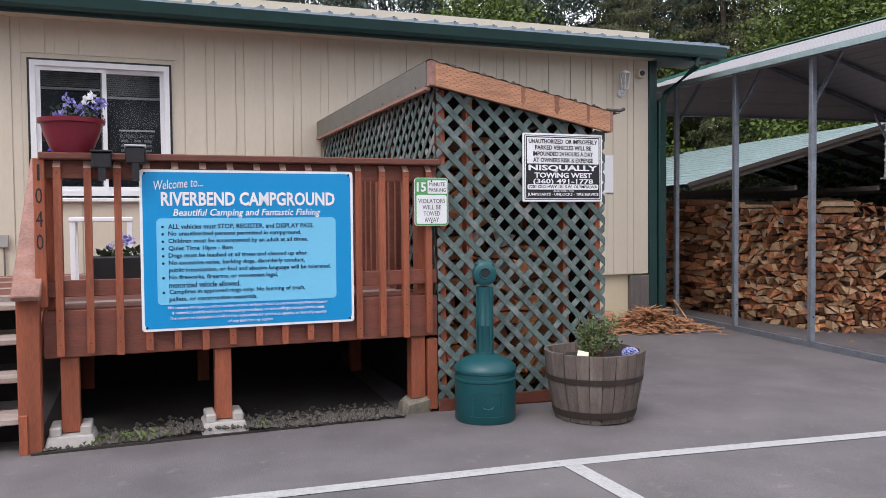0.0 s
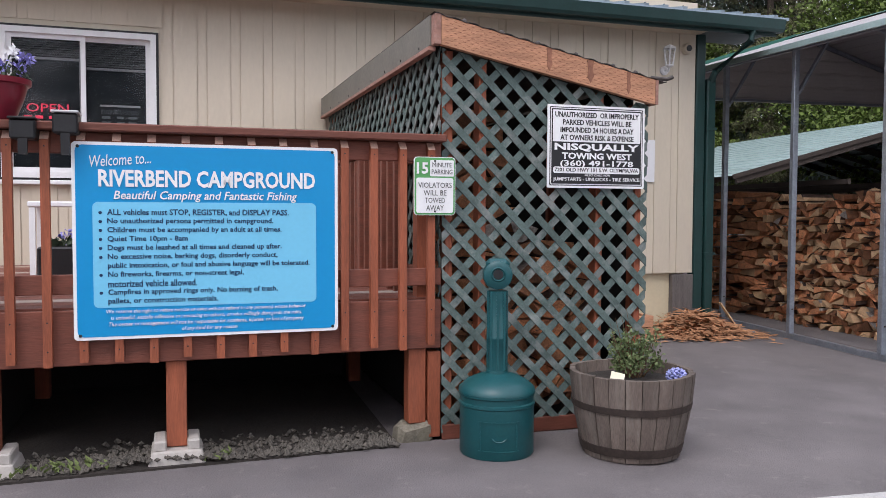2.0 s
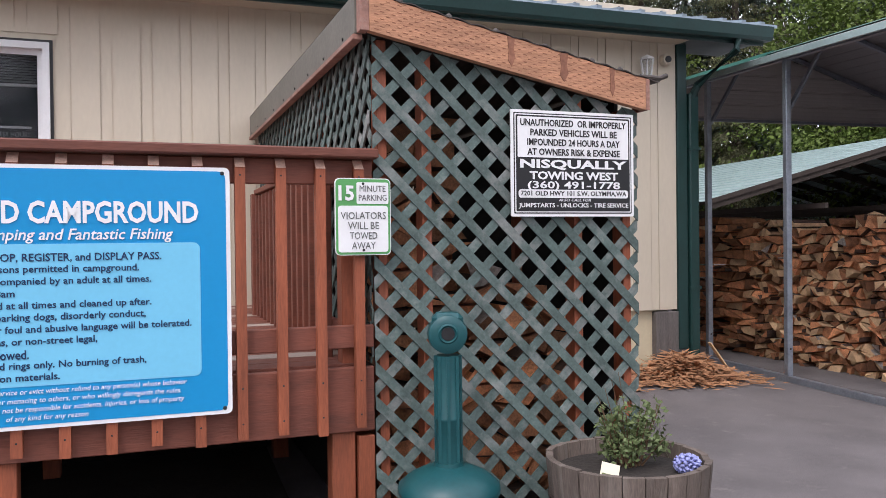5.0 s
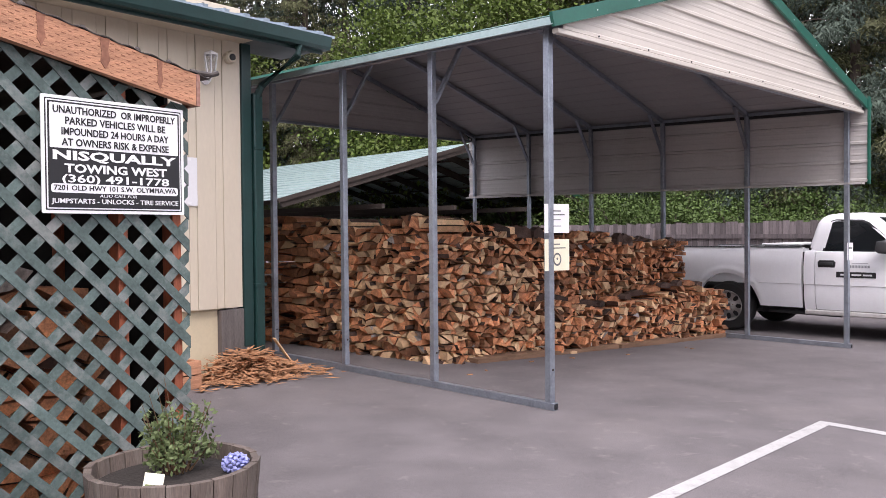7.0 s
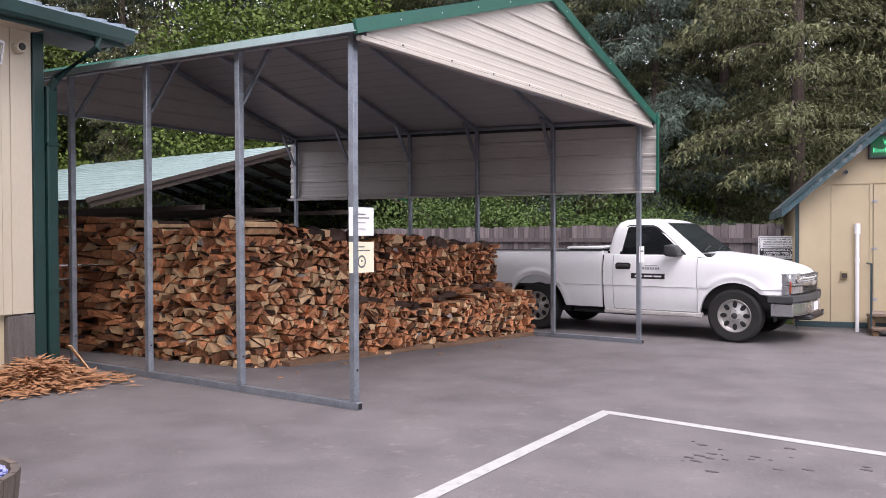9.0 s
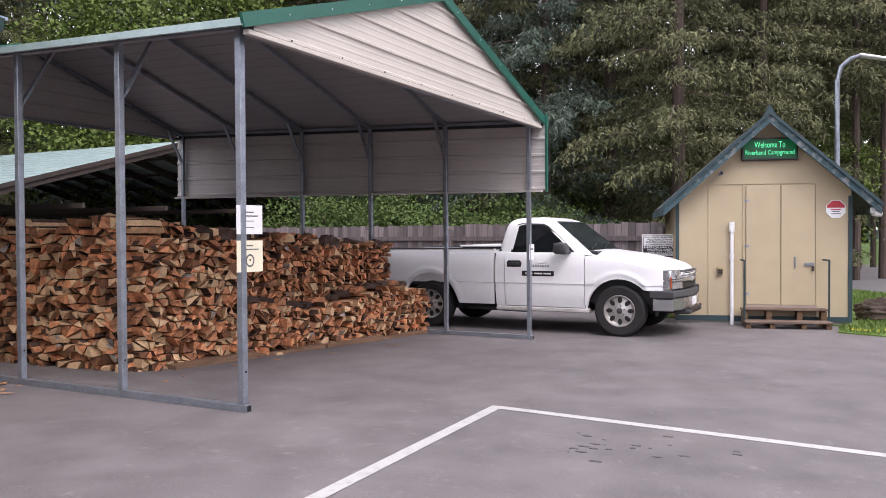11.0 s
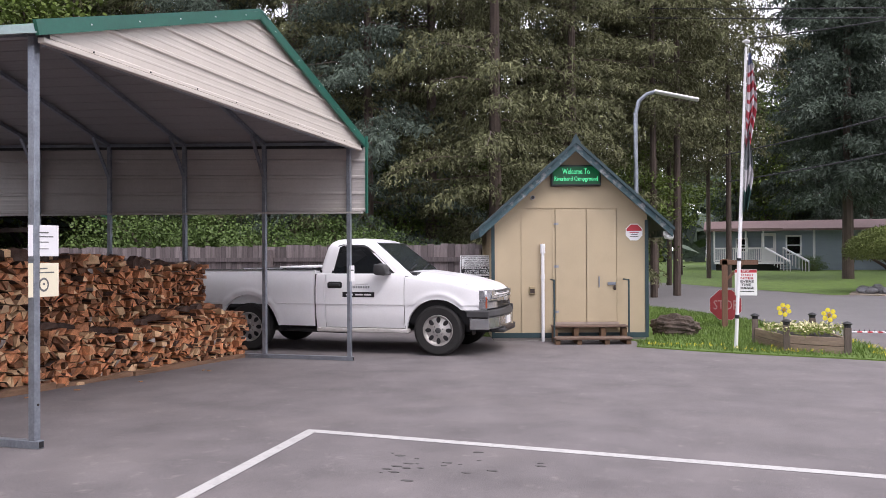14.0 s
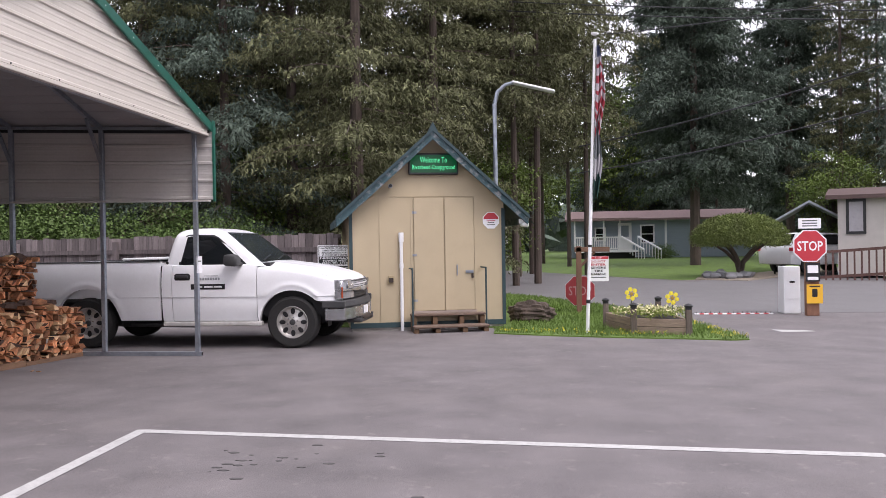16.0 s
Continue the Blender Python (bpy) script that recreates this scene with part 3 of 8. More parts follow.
for v in bm.verts:
    v.co += Vector((rng.uniform(-1, 1), rng.uniform(-1, 1), rng.uniform(-1, 1))) * 0.015
# darker than the piers: deck shade put into the colour, plus green-brown blotches
solid("rough_block", bm, mat("shaded_concrete", (0.2, 0.18, 0.14), 0.9, 0.4, 14, 0.5, 80, dirt=0.4, dirtcol=(0.08, 0.09, 0.04), dscale=8), "broken blotchy concrete block under the deck corner, darkened for the deck's shade", "block", m=OFFICE @ pose(1.73, 0.07, 0), smooth=False)
# added near-black sheets: they keep light out and stand for the deck's shade
office_slab("deck_end_skirt", SHADE_BLACK, (-0.47, 0.5, 0), (-0.45, 2.0, 0.52), "added near-black sheet keeping light out of the deck void's end", "skirting")
office_slab("deck_back_skirt", SHADE_BLACK, (-0.45, 2.0, 0), (1.69, 2.04, 0.52), "added near-black sheet for the shade far under the deck", "skirting")
office_slab("deck_side_skirt", SHADE_BLACK, (1.87, 0.2, 0), (1.89, 3.5, 0.52), "added near-black sheet for the shade beside the deck void", "skirting")
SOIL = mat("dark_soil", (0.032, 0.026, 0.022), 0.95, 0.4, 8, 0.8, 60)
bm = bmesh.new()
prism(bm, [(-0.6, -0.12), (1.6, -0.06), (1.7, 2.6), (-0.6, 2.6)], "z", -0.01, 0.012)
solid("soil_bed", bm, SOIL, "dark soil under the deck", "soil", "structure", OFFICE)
# gravel under the edge of the deck
GRAVEL = mat("mixed_gravel", (0.09, 0.08, 0.068), 0.85, 0.7, 25, 0.3, 120)
verts, faces = [], []
for i in range(1700):
    x = rng.uniform(-0.55, 1.6)
    v = -0.10 + abs(rng.gauss(0, 0.17)) + rng.uniform(0, 0.05)
    r = rng.uniform(0.008, 0.02)
    c = (x, v, 0.012 + r * 0.4 + max(0, 0.03 * math.sin(x * 4)))
    b0 = len(verts)
    for d in ((1, 0, 0), (0, 1, 0), (-1, 0, 0), (0, -1, 0), (0, 0, 0.8), (0, 0, -0.8)):
        s = r * rng.uniform(0.7, 1.25)
        verts.append((c[0] + d[0] * s + rng.uniform(-1, 1) * r * 0.3, c[1] + d[1] * s, c[2] + d[2] * s))
    for f in ((0, 1, 4), (1, 2, 4), (2, 3, 4), (3, 0, 4), (1, 0, 5), (2, 1, 5), (3, 2, 5), (0, 3, 5)):
        faces.append([b0 + q for q in f])
me = bpy.data.meshes.new("gravel")
me.from_pydata(verts, [], faces)
me.materials.append(GRAVEL)
ob = tagged(new("gravel", me), "loose grey and brown gravel under the deck edge", "gravel", "", "stuff")
ob.matrix_world = OFFICE
verts, faces = [], []
LEAF = mat("weed_leaf", (0.13, 0.17, 0.05), 0.7, 0.4, 20, 0.1, 60)
for i in range(70):
    x, v = rng.choice((-0.25, -0.1, 0.05, 0.6)) + rng.gauss(0, 0.08), rng.uniform(-0.1, 0.05)
    b0, a, l = len(verts), rng.uniform(0, 6.28), rng.uniform(0.02, 0.05)
    verts += [(x, v, 0.02), (x + l * math.cos(a), v + l * math.sin(a), 0.03 + l * 0.7), (x + 0.01 * math.sin(a), v - 0.01 * math.cos(a), 0.04)]
    faces.append((b0, b0 + 1, b0 + 2))
me = bpy.data.meshes.new("weeds"); me.from_pydata(verts, [], faces); me.materials.append(LEAF)
ob = tagged(new("weeds", me), "small weeds growing in the gravel", "weeds", "", "stuff"); ob.matrix_world = OFFICE

# stairs going down towards the yard
st = thing("stairs", "weathered timber steps up to the deck", "stairs", OFFICE)
for i in range(4):
    z, v = 0.2 + 0.19 * i, -0.05 + 0.27 * i
    for j in range(2):
        part("tread", slab(bmesh.new(), (-2.2, v + 0.14 * j, z - 0.035), (-0.62, v + 0.135 + 0.14 * j, z), 0.005), STEPWOOD, st)
    part("riser_shadow_board", slab(bmesh.new(), (-2.2, v + 0.275, z - 0.19), (-0.62, v + 0.285, z - 0.036)), SHADE_BLACK, st)
bm = bmesh.new()
prism(bm, [(-0.1, 0.0), (1.0, 0.55), (1.0, 0.79), (-0.1, 0.22)], "x", -0.655, -0.615)
part("stringer", bm, REDWOOD, st)
part("newel_post", slab(bmesh.new(), (-0.66, -0.09, -0.01), (-0.54, 0.0, 0.9), 0.006), REDWOOD, st)
bm = bmesh.new(); beam(bm, (-0.6, -0.16, 0.88), (-0.6, 0.95, 1.72), 0.15, 0.04, 0.006)
part("handrail", bm, PINKWOOD, st, "peeling pink-grey handrail")
bm = bmesh.new(); beam(bm, (-0.59, -0.05, 0.75), (-0.59, 0.95, 1.55), 0.04, 0.1, 0.004)
part("under_rail", bm, REDWOOD, st)
num = thing("house_number", "black metal house number fixed to the stair side of the railing", "number", OFFICE @ pose(-0.535, -0.055, 1.32))
part("number_board", slab(bmesh.new(), (-0.025, 0.0, -0.5), (0.035, 0.055, 0.34), 0.004), REDWOOD, num)
for ch, z in zip("1040", (0.26, 0.13, 0.0, -0.13)):
    lettering(ch, 0.035 if ch != "1" else 0.014, 0.09, SIGNBLACK, num, pose(0.004, -0.0015, z, 90), "numeral")

# ---- signs on the deck and lattice ----
def sign_frame(name, label, w, h, m, r=0.02):
    s = thing(name, label, "sign", m)
    part("panel", plate(bmesh.new(), w, h, r, 0.008), SIGNWHITE, s)
    return s


s = sign_frame("welcome_sign", "large blue campground welcome and rules sign with white border", 1.277, 0.955, OFFICE @ pose(0.635, -0.042, 1.128, 90))
part("blue_field", plate(bmesh.new(), 1.245, 0.925, 0.03, 0.0095), SIGNBLUE, s)
part("rules_field", plate(bmesh.new(), 1.073, 0.512, 0.025, 0.0115, (-0.012, -0.066)), SIGNPALE, s)
T = 0.013
def line(body, x, y, w, h, ma, slant=0.0, rot=0.0, bold=0.0):
    return lettering(body, w, h, ma, s, pose(x, y, T, 0, 0, rot), slant=slant, bold=bold)
line("Welcome to...", -0.42, 0.395, 0.275, 0.055, SIGNWHITE, 0.25, 5)
line("RIVERBEND CAMPGROUND", 0.0, 0.305, 1.04, 0.084, SIGNWHITE, 0, 0, 0.03)
line("Beautiful Camping and Fantastic Fishing", -0.013, 0.218, 0.88, 0.054, SIGNWHITE, 0.22, 0, 0.012)
rules = [("ALL vehicles must STOP, REGISTER, and DISPLAY PASS.", 0.82, 1), ("No unauthorized persons permitted in campground.", 0.745, 1), ("Children must be accompanied by an adult at all times.", 0.785, 1),
         ("Quiet Time 10pm - 8am", 0.35, 1), ("Dogs must be leashed at all times and cleaned up after.", 0.785, 1), ("No excessive noise, barking dogs, disorderly conduct,", 0.765, 1),
         ("public intoxication, or foul and abusive language will be tolerated.", 0.92, 0), ("No fireworks, firearms, or non-street legal,", 0.605, 1), ("motorized vehicle allowed.", 0.39, 0),
         ("Campfires in approved rings only. No burning of trash,", 0.765, 1), ("pallets, or construction materials.", 0.485, 0)]
for i, (txt, w, dot) in enumerate(rules):
    y = 0.139 - i * 0.0432
    line(txt, -0.483 + w * 0.5285, y, w * 1.057, 0.034, SIGNNAVY, 0, 0, 0.016)
    if dot:
        part("bullet", turned(bmesh.new(), [(0.008, T - 0.0005), (0.008, T + 0.0005)], 8, (-0.514, y, 0)), SIGNNAVY, s)
for i, (txt, w) in enumerate((("We reserve the right to refuse service or evict without refund to any person(s) whose behavior", 0.93), ("is unlawful, socially offensive or menacing to others, or who willingly disregards the rules.", 0.89),
                              ("The owner or management will not be responsible for accidents, injuries, or loss of property", 0.91), ("of any kind for any reason", 0.26))):
    line(txt, -0.012, -0.343 - i * 0.0315, w * 1.035, 0.025, SIGNWHITE, 0.2)
for x in (-0.61, 0.61):
    for y in (-0.455, 0.455):
        part("screw", turned(bmesh.new(), [(0.008, 0.008), (0.008, 0.011), (0.003, 0.012)], 8, (x, y, 0)), BLACK, s)

s = sign_frame("parking_sign", "small green and white fifteen minute parking sign", 0.235, 0.315, OFFICE @ pose(1.803, -0.055, 1.415, 90))
part("green_border", plate(bmesh.new(), 0.228, 0.308, 0.018, 0.0095), SIGNGREEN, s)
part("white_field", plate(bmesh.new(), 0.21, 0.19, 0.012, 0.0115, (0, -0.05)), SIGNWHITE, s)
part("white_field", plate(bmesh.new(), 0.135, 0.088, 0.006, 0.0115, (0.04, 0.097)), SIGNWHITE, s)
line("15", -0.071, 0.096, 0.065, 0.062, SIGNWHITE, 0, 0, 0.03)
line("MINUTE", 0.04, 0.115, 0.11, 0.025, SIGNGREY)
line("PARKING", 0.04, 0.078, 0.118, 0.025, SIGNGREY)
for i, (txt, w) in enumerate((("VIOLATORS", 0.19), ("WILL BE", 0.13), ("TOWED", 0.115), ("AWAY", 0.1))):
    line(txt, 0, 0.005 - i * 0.041, w, 0.029, SIGNGREY)
for y in (0.135, -0.137):
    part("screw", turned(bmesh.new(), [(0.006, 0.008), (0.006, 0.012)], 8, (0.0, y, 0)), BLACK, s)


def tow_sign(m):
    global s, T
    T = 0.0138
    s = sign_frame("towing_sign", "black and white unauthorized parking towing sign", 0.61, 0.46, m, 0.006)
    part("black_field", plate(bmesh.new(), 0.585, 0.435, 0.004, 0.0093), SIGNBLACK, s)
    part("white_line_field", plate(bmesh.new(), 0.575, 0.425, 0.004, 0.0103), SIGNWHITE, s)
    part("inner_black_field", plate(bmesh.new(), 0.565, 0.415, 0.004, 0.0113), SIGNBLACK, s)
    part("white_field", plate(bmesh.new(), 0.55, 0.175, 0.004, 0.0125, (0, 0.113)), SIGNWHITE, s)
    part("white_field", plate(bmesh.new(), 0.545, 0.036, 0.012, 0.0125, (0, -0.131)), SIGNWHITE, s)
    for i, (txt, w) in enumerate((("UNAUTHORIZED  OR IMPROPERLY", 0.525), ("PARKED VEHICLES WILL BE", 0.43), ("IMPOUNDED 24 HOURS A DAY", 0.46), ("AT OWNERS RISK & EXPENSE", 0.46))):
        line(txt, 0.0, 0.176 - i * 0.042, w, 0.03, SIGNBLACK, 0, 0, 0.02)
    line("NISQUALLY", 0, -0.005, 0.53, 0.045, SIGNWHITE, 0, 0, 0.035)
    line("TOWING WEST", 0, -0.052, 0.44, 0.036, SIGNWHITE, 0, 0, 0.03)
    line("(360) 491-1778", 0, -0.097, 0.46, 0.042, SIGNWHITE, 0, 0, 0.02)
    line("7201 OLD HWY 101 S.W. OLYMPIA,WA", 0, -0.131, 0.525, 0.024, SIGNBLACK, 0, 0, 0.012)
    line("ALSO CALL FOR", 0, -0.158, 0.16, 0.012, SIGNWHITE, 0.2)
    line("JUMPSTARTS - UNLOCKS - TIRE SERVICE", 0, -0.184, 0.545, 0.025, SIGNWHITE, 0, 0, 0.012)
    return s


tow_sign(OFFICE @ pose(2.803, -0.022, 1.655, 90) @ Matrix.Scale(1.035, 4))

# ---- the lattice store beside the deck ----
def clip_poly(poly, region):
    """Keeps the part of a polygon that lies in a convex region (both as 2D points, region anticlockwise)."""
    out = poly
    for (ax, ay), (bx, by) in zip(region, region[1:] + region[:1]):
        src, out = out, []
        side = lambda p: (bx - ax) * (p[1] - ay) - (by - ay) * (p[0] - ax)
        for p, q in zip(src, src[1:] + src[:1]):
            sp, sq = side(p), side(q)
            if sp >= 0:
                out.append(p)
            if (sp >= 0) != (sq >= 0):
                k = sp / (sp - sq)
                out.append((p[0] + k * (q[0] - p[0]), p[1] + k * (q[1] - p[1])))
        if len(out) < 3:
            return []
    return out


def lattice_panel(parent, region, m, period=0.149, w=0.04, t=0.008):
    """Two layers of crossed slats within a region of the panel's own plane; each slat a piece."""
    xs, zs = [p[0] for p in region], [p[1] for p in region]
    size = max(xs) - min(xs) + max(zs) - min(zs)
    for layer, sg in ((0, 1), (1, -1)):
        n = int(size / period) + 2
        for i in range(-1, n):
            c = min(xs) - (0 if sg > 0 else 0) + i * period if sg < 0 else min(xs) - (max(zs) - min(zs)) + i * period
            c += rng.uniform(-0.004, 0.004)
            # a slat through (c, zmin) leaning by 45 degrees
            k = w / 2 * math.sqrt(2)
            L = max(zs) - min(zs) + 0.3
            z0 = min(zs) - 0.1
            if sg > 0:
                quad = [(c - 0.1 - k, z0), (c - 0.1 + k, z0), (c - 0.1 + k + L, z0 + L), (c - 0.1 - k + L, z0 + L)]
            else:
                quad = [(c + 0.1 - k, z0), (c + 0.1 + k, z0), (c + 0.1 + k - L, z0 + L), (c + 0.1 - k - L, z0 + L)]
            poly = clip_poly(quad, region)
            if len(poly) < 3:
                continue
            bm = bmesh.new()
            prism(bm, poly, "y", -t * (1 + layer) if layer else -t, -t * layer * 1.0 if layer else 0)
            ob = part("slat", bm, LATTICE, parent)
            ob.matrix_local = m


store = thing("lattice_store", "lean-to firewood store walled with weathered green lattice", "store", OFFICE)
top = lambda x: 2.175 - (x - 1.86) * 0.2
lattice_panel(store, [(1.865, 0.04), (3.16, 0.04), (3.16, top(3.16)), (1.865, top(1.865))], pose(0, 0.012, 0))
lattice_panel(store, [(0.03, 0.8), (3.45, 0.8), (3.45, 2.19), (0.03, 2.19)], Matrix(((0, 1, 0, 1.868), (1, 0, 0, 0.0), (0, 0, 1, 0), (0, 0, 0, 1))))
for x in (1.91, 2.11, 2.85, 3.11):
    part("stud", slab(bmesh.new(), (x - 0.022, 0.02, 0.05), (x + 0.022, 0.11, top(x)), 0.003), REDWOOD, store)
for v in (1.2, 2.4, 3.4):
    part("stud", slab(bmesh.new(), (1.885, v, 0.05), (1.93, v + 0.045, 2.2)), REDWOOD, store)
    part("stud", slab(bmesh.new(), (3.08, v, 0.0), (3.13, v + 0.045, 1.93)), REDWOOD, store)
part("base_board", slab(bmesh.new(), (1.87, -0.005, 0.0), (3.17, 0.035, 0.085), 0.004), REDRAIL, store)
bm = bmesh.new()
prism(bm, [(1.84, 2.18), (3.17, 1.915), (3.17, 2.06), (1.84, 2.335)], "y", -0.06, -0.02)
part("front_beam", bm, BEAM, store, "orange incised timber beam with rust stains")
part("beam_end", slab(bmesh.new(), (3.171, -0.062, 1.915), (3.19, 0.06, 2.06)), PINKWOOD, store)
part("corner_block", slab(bmesh.new(), (1.8, -0.062, 2.18), (1.839, 0.0, 2.345), 0.003), PINKWOOD, store)
bm = bmesh.new()
slab(bm, (1.79, 0.0, 2.18), (1.828, 3.5, 2.345), 0.003)
part("side_fascia", bm, FASCIA_GREY, store, "grey painted fascia board")
part("fascia_strip", slab(bmesh.new(), (1.783, 0.0, 2.155), (1.826, 3.5, 2.179), 0.003), PINKWOOD, store, "brown strip under the fascia")
for k in range(9):
    part("screw", turned(bmesh.new(), [(0.007, 0), (0.007, -0.004)], 6, (1.7895, 0.2 + k * 0.4, 2.2), "x"), BLACK, store)
# incised marks and rust stains on the beam
RUST = mat("rust_stain", (0.27, 0.12, 0.075), 0.9, 0.3, 20, 0.1, 60)
INC = mat("incision", (0.27, 0.115, 0.07), 0.9, 0.2, 20, 0.1, 60)
bm = bmesh.new()
for r in range(9):
    for c in range(26):
        x = 1.87 + c * 0.05 + (r % 2) * 0.025
        z = 2.195 + r * 0.0155 - (x - 1.84) * 0.203
        if x < 3.15:
            prism(bm, [(x - 0.009, z - 0.0015 + 0.0018), (x + 0.009, z - 0.0015 - 0.0018), (x + 0.009, z + 0.0015 - 0.0018), (x - 0.009, z + 0.0015 + 0.0018)], "y", -0.0612, -0.0598)
tagged(part("incision", bm, INC, store), kind="stuff")
for x, w in ((2.48, 0.018), (2.74, 0.022), (2.99, 0.014)):
    zt = 2.335 - (x - 1.84) * 0.2068
    bm = bmesh.new()
    prism(bm, [(x - w, zt), (x - w * 0.7, zt - 0.06), (x - w * 0.9, zt - 0.1), (x, zt - 0.13), (x + w, zt - 0.09), (x + w * 0.6, zt - 0.05), (x + w, zt)], "y", -0.0625, -0.0605)
    part("stain", bm, RUST, store, "dark rust stain")
# corrugated roof
ROOFDARK = mat("dark_corrugated_roof", (0.06, 0.05, 0.045), 0.7, 0.4, 6, 0.2, 60)
n = 84
bm = bmesh.new()
lo, hi = [], []
for i in range(n + 1):
    x = 1.795 + i * (1.45 / n)
    z = 2.337 - (x - 1.84) * 0.2068 + 0.004 * math.sin(i * 1.05)
    lo.append((x, z)); hi.append((x, z + 0.004))
vs = [[bm.verts.new((x, v, z)) for x, z in ring] for v in (-0.065, 3.52) for ring in (lo, hi)]
for a, b in ((0, 1), (2, 3), (0, 2), (1, 3)):
    for i in range(n):
        bm.faces.new((vs[a][i], vs[a][i + 1], vs[b][i + 1], vs[b][i]))
part("roof_sheet", bm, ROOFDARK, store)
for x in (1.98, 2.2, 2.42, 2.66, 2.9, 3.05):
    part("roof_screw", turned(bmesh.new(), [(0.018, 0), (0.014, 0.012), (0.006, 0.02)], 8, (x, -0.03, 2.342 - (x - 1.84) * 0.2068)), ROOFDARK, store)
part("hook", tube(bmesh.new(), [(3.16, -0.03, 2.075), (3.26, -0.04, 2.07), (3.3, -0.04, 2.085)], 0.012), ROOFDARK, store)
# sheets coloured near-black for the store's inner shade behind the lattice
office_slab("store_back", SHADE_BLACK, (1.9, 3.3, 0.0), (3.12, 3.34, 2.34), "near-black sheet for the shade at the store's back", "wall")
office_slab("store_side", SHADE_BLACK, (3.13, 0.15, 0.0), (3.15, 3.3, 2.05), "near-black sheet for the shade at the store's side", "wall")

# ---- firewood ----
LOGEND = mat("split_wood_face", (0.445, 0.192, 0.09), 0.8, 0.55, 14, 0.6, 90, rnd=0.7, stretch=(1, 1, 1), dirt=0.45, dirtcol=(0.2, 0.08, 0.045), dscale=9)
BARK = mat("bark", (0.066, 0.036, 0.026), 0.9, 0.5, 14, 0.8, 60, rnd=0.35, dirt=0.4, dirtcol=(0.2, 0.17, 0.15), dscale=6)
LOGPALE = mat("fresh_split_face", (0.62, 0.41, 0.235), 0.8, 0.3, 14, 0.35, 90, rnd=0.25, dirt=0.3, dirtcol=(0.33, 0.17, 0.09), dscale=9)
GREYBARK = mat("pale_grey_bark", (0.36, 0.32, 0.29), 0.9, 0.5, 20, 0.5, 60, rnd=0.3, dirt=0.5, dirtcol=(0.1, 0.07, 0.06), dscale=12)
LOGMATS = (LOGEND, BARK, LOGPALE, GREYBARK)


def log_prism(verts, faces, mats, poly, m, a, b, pale, barkside):
    """A split log: a polygon in the m's xz plane pulled along y from a to b, its ends a little askew."""
    n, b0 = len(poly), len(verts)
    cx, cz = sum(p[0] for p in poly) / n, sum(p[1] for p in poly) / n
    tilt = (rng.uniform(-0.25, 0.25), rng.uniform(-0.25, 0.25))
    for y, s in ((a, 1.0), (b, 0.93)):
        for x, z in poly:
            yy = y + (tilt[0] * (x - cx) + tilt[1] * (z - cz))
            verts.append(m @ Vector((cx + (x - cx) * s, yy, cz + (z - cz) * s)))
    skin = 2 if pale else (rng.choice((1, 3)) if rng.random() < 0.04 else 0)
    side_skin_ = 3 if rng.random() < 0.08 else 1
    faces.append([b0 + i for i in range(n)]); mats.append(skin)
    faces.append([b0 + n + i for i in range(n)][::-1]); mats.append(0)
    for i in range(n):
        j = (i + 1) % n
        faces.append([b0 + i, b0 + n + i, b0 + n + j, b0 + j])
        mats.append(side_skin_ if i in barkside else (2 if pale else 0))


def split_polys(w, zlo, ztop, cw, ch, whole=0.16):
    """Fills a stack's face (w wide, zlo to ztop(x) high) with wedge-shaped log ends."""
    nx = max(1, int(w / cw))
    rows = int(2.4 / ch)
    pts = {}
    for r in range(rows + 1):
        for c in range(nx + 1):
            x = c * w / nx + (rng.uniform(-0.42, 0.42) * cw * 0.75 if 0 < c < nx else rng.uniform(-0.03, 0.03)) + (r % 2) * cw * 0.25
            z = zlo + r * ch + (rng.uniform(-0.38, 0.38) * ch if r else 0)
            pts[r, c] = (x, z)
    res = []
    for r in range(rows):
        for c in range(nx):
            q = [pts[r, c], pts[r, c + 1], pts[r + 1, c + 1], pts[r + 1, c]]
            if max(p[1] for p in q) > ztop(q[0][0]) + rng.uniform(-0.02, 0.06):
                continue
            k = rng.random()
            if k < (1 - whole) / 2:
                tris = [[q[0], q[1], q[2]], [q[0], q[2], q[3]]]
            elif k < 1 - whole:
                tris = [[q[0], q[1], q[3]], [q[1], q[2], q[3]]]
            else:
                tris = [q]
            for t in tris:
                cx, cz = sum(p[0] for p in t) / len(t), sum(p[1] for p in t) / len(t)
                s = rng.uniform(0.71, 0.9)
                t2 = []
                for i, p in enumerate(t):
                    nxt = t[(i + 1) % len(t)]
                    t2.append((cx + (p[0] - cx) * s, cz + (p[1] - cz) * s))
                    mx, mz = (p[0] + nxt[0]) / 2, (p[1] + nxt[1]) / 2
                    b = rng.uniform(-0.06, 0.16)
                    t2.append((cx + (mx - cx) * (s + b), cz + (mz - cz) * (s + b)))
                res.append(t2)
    return res


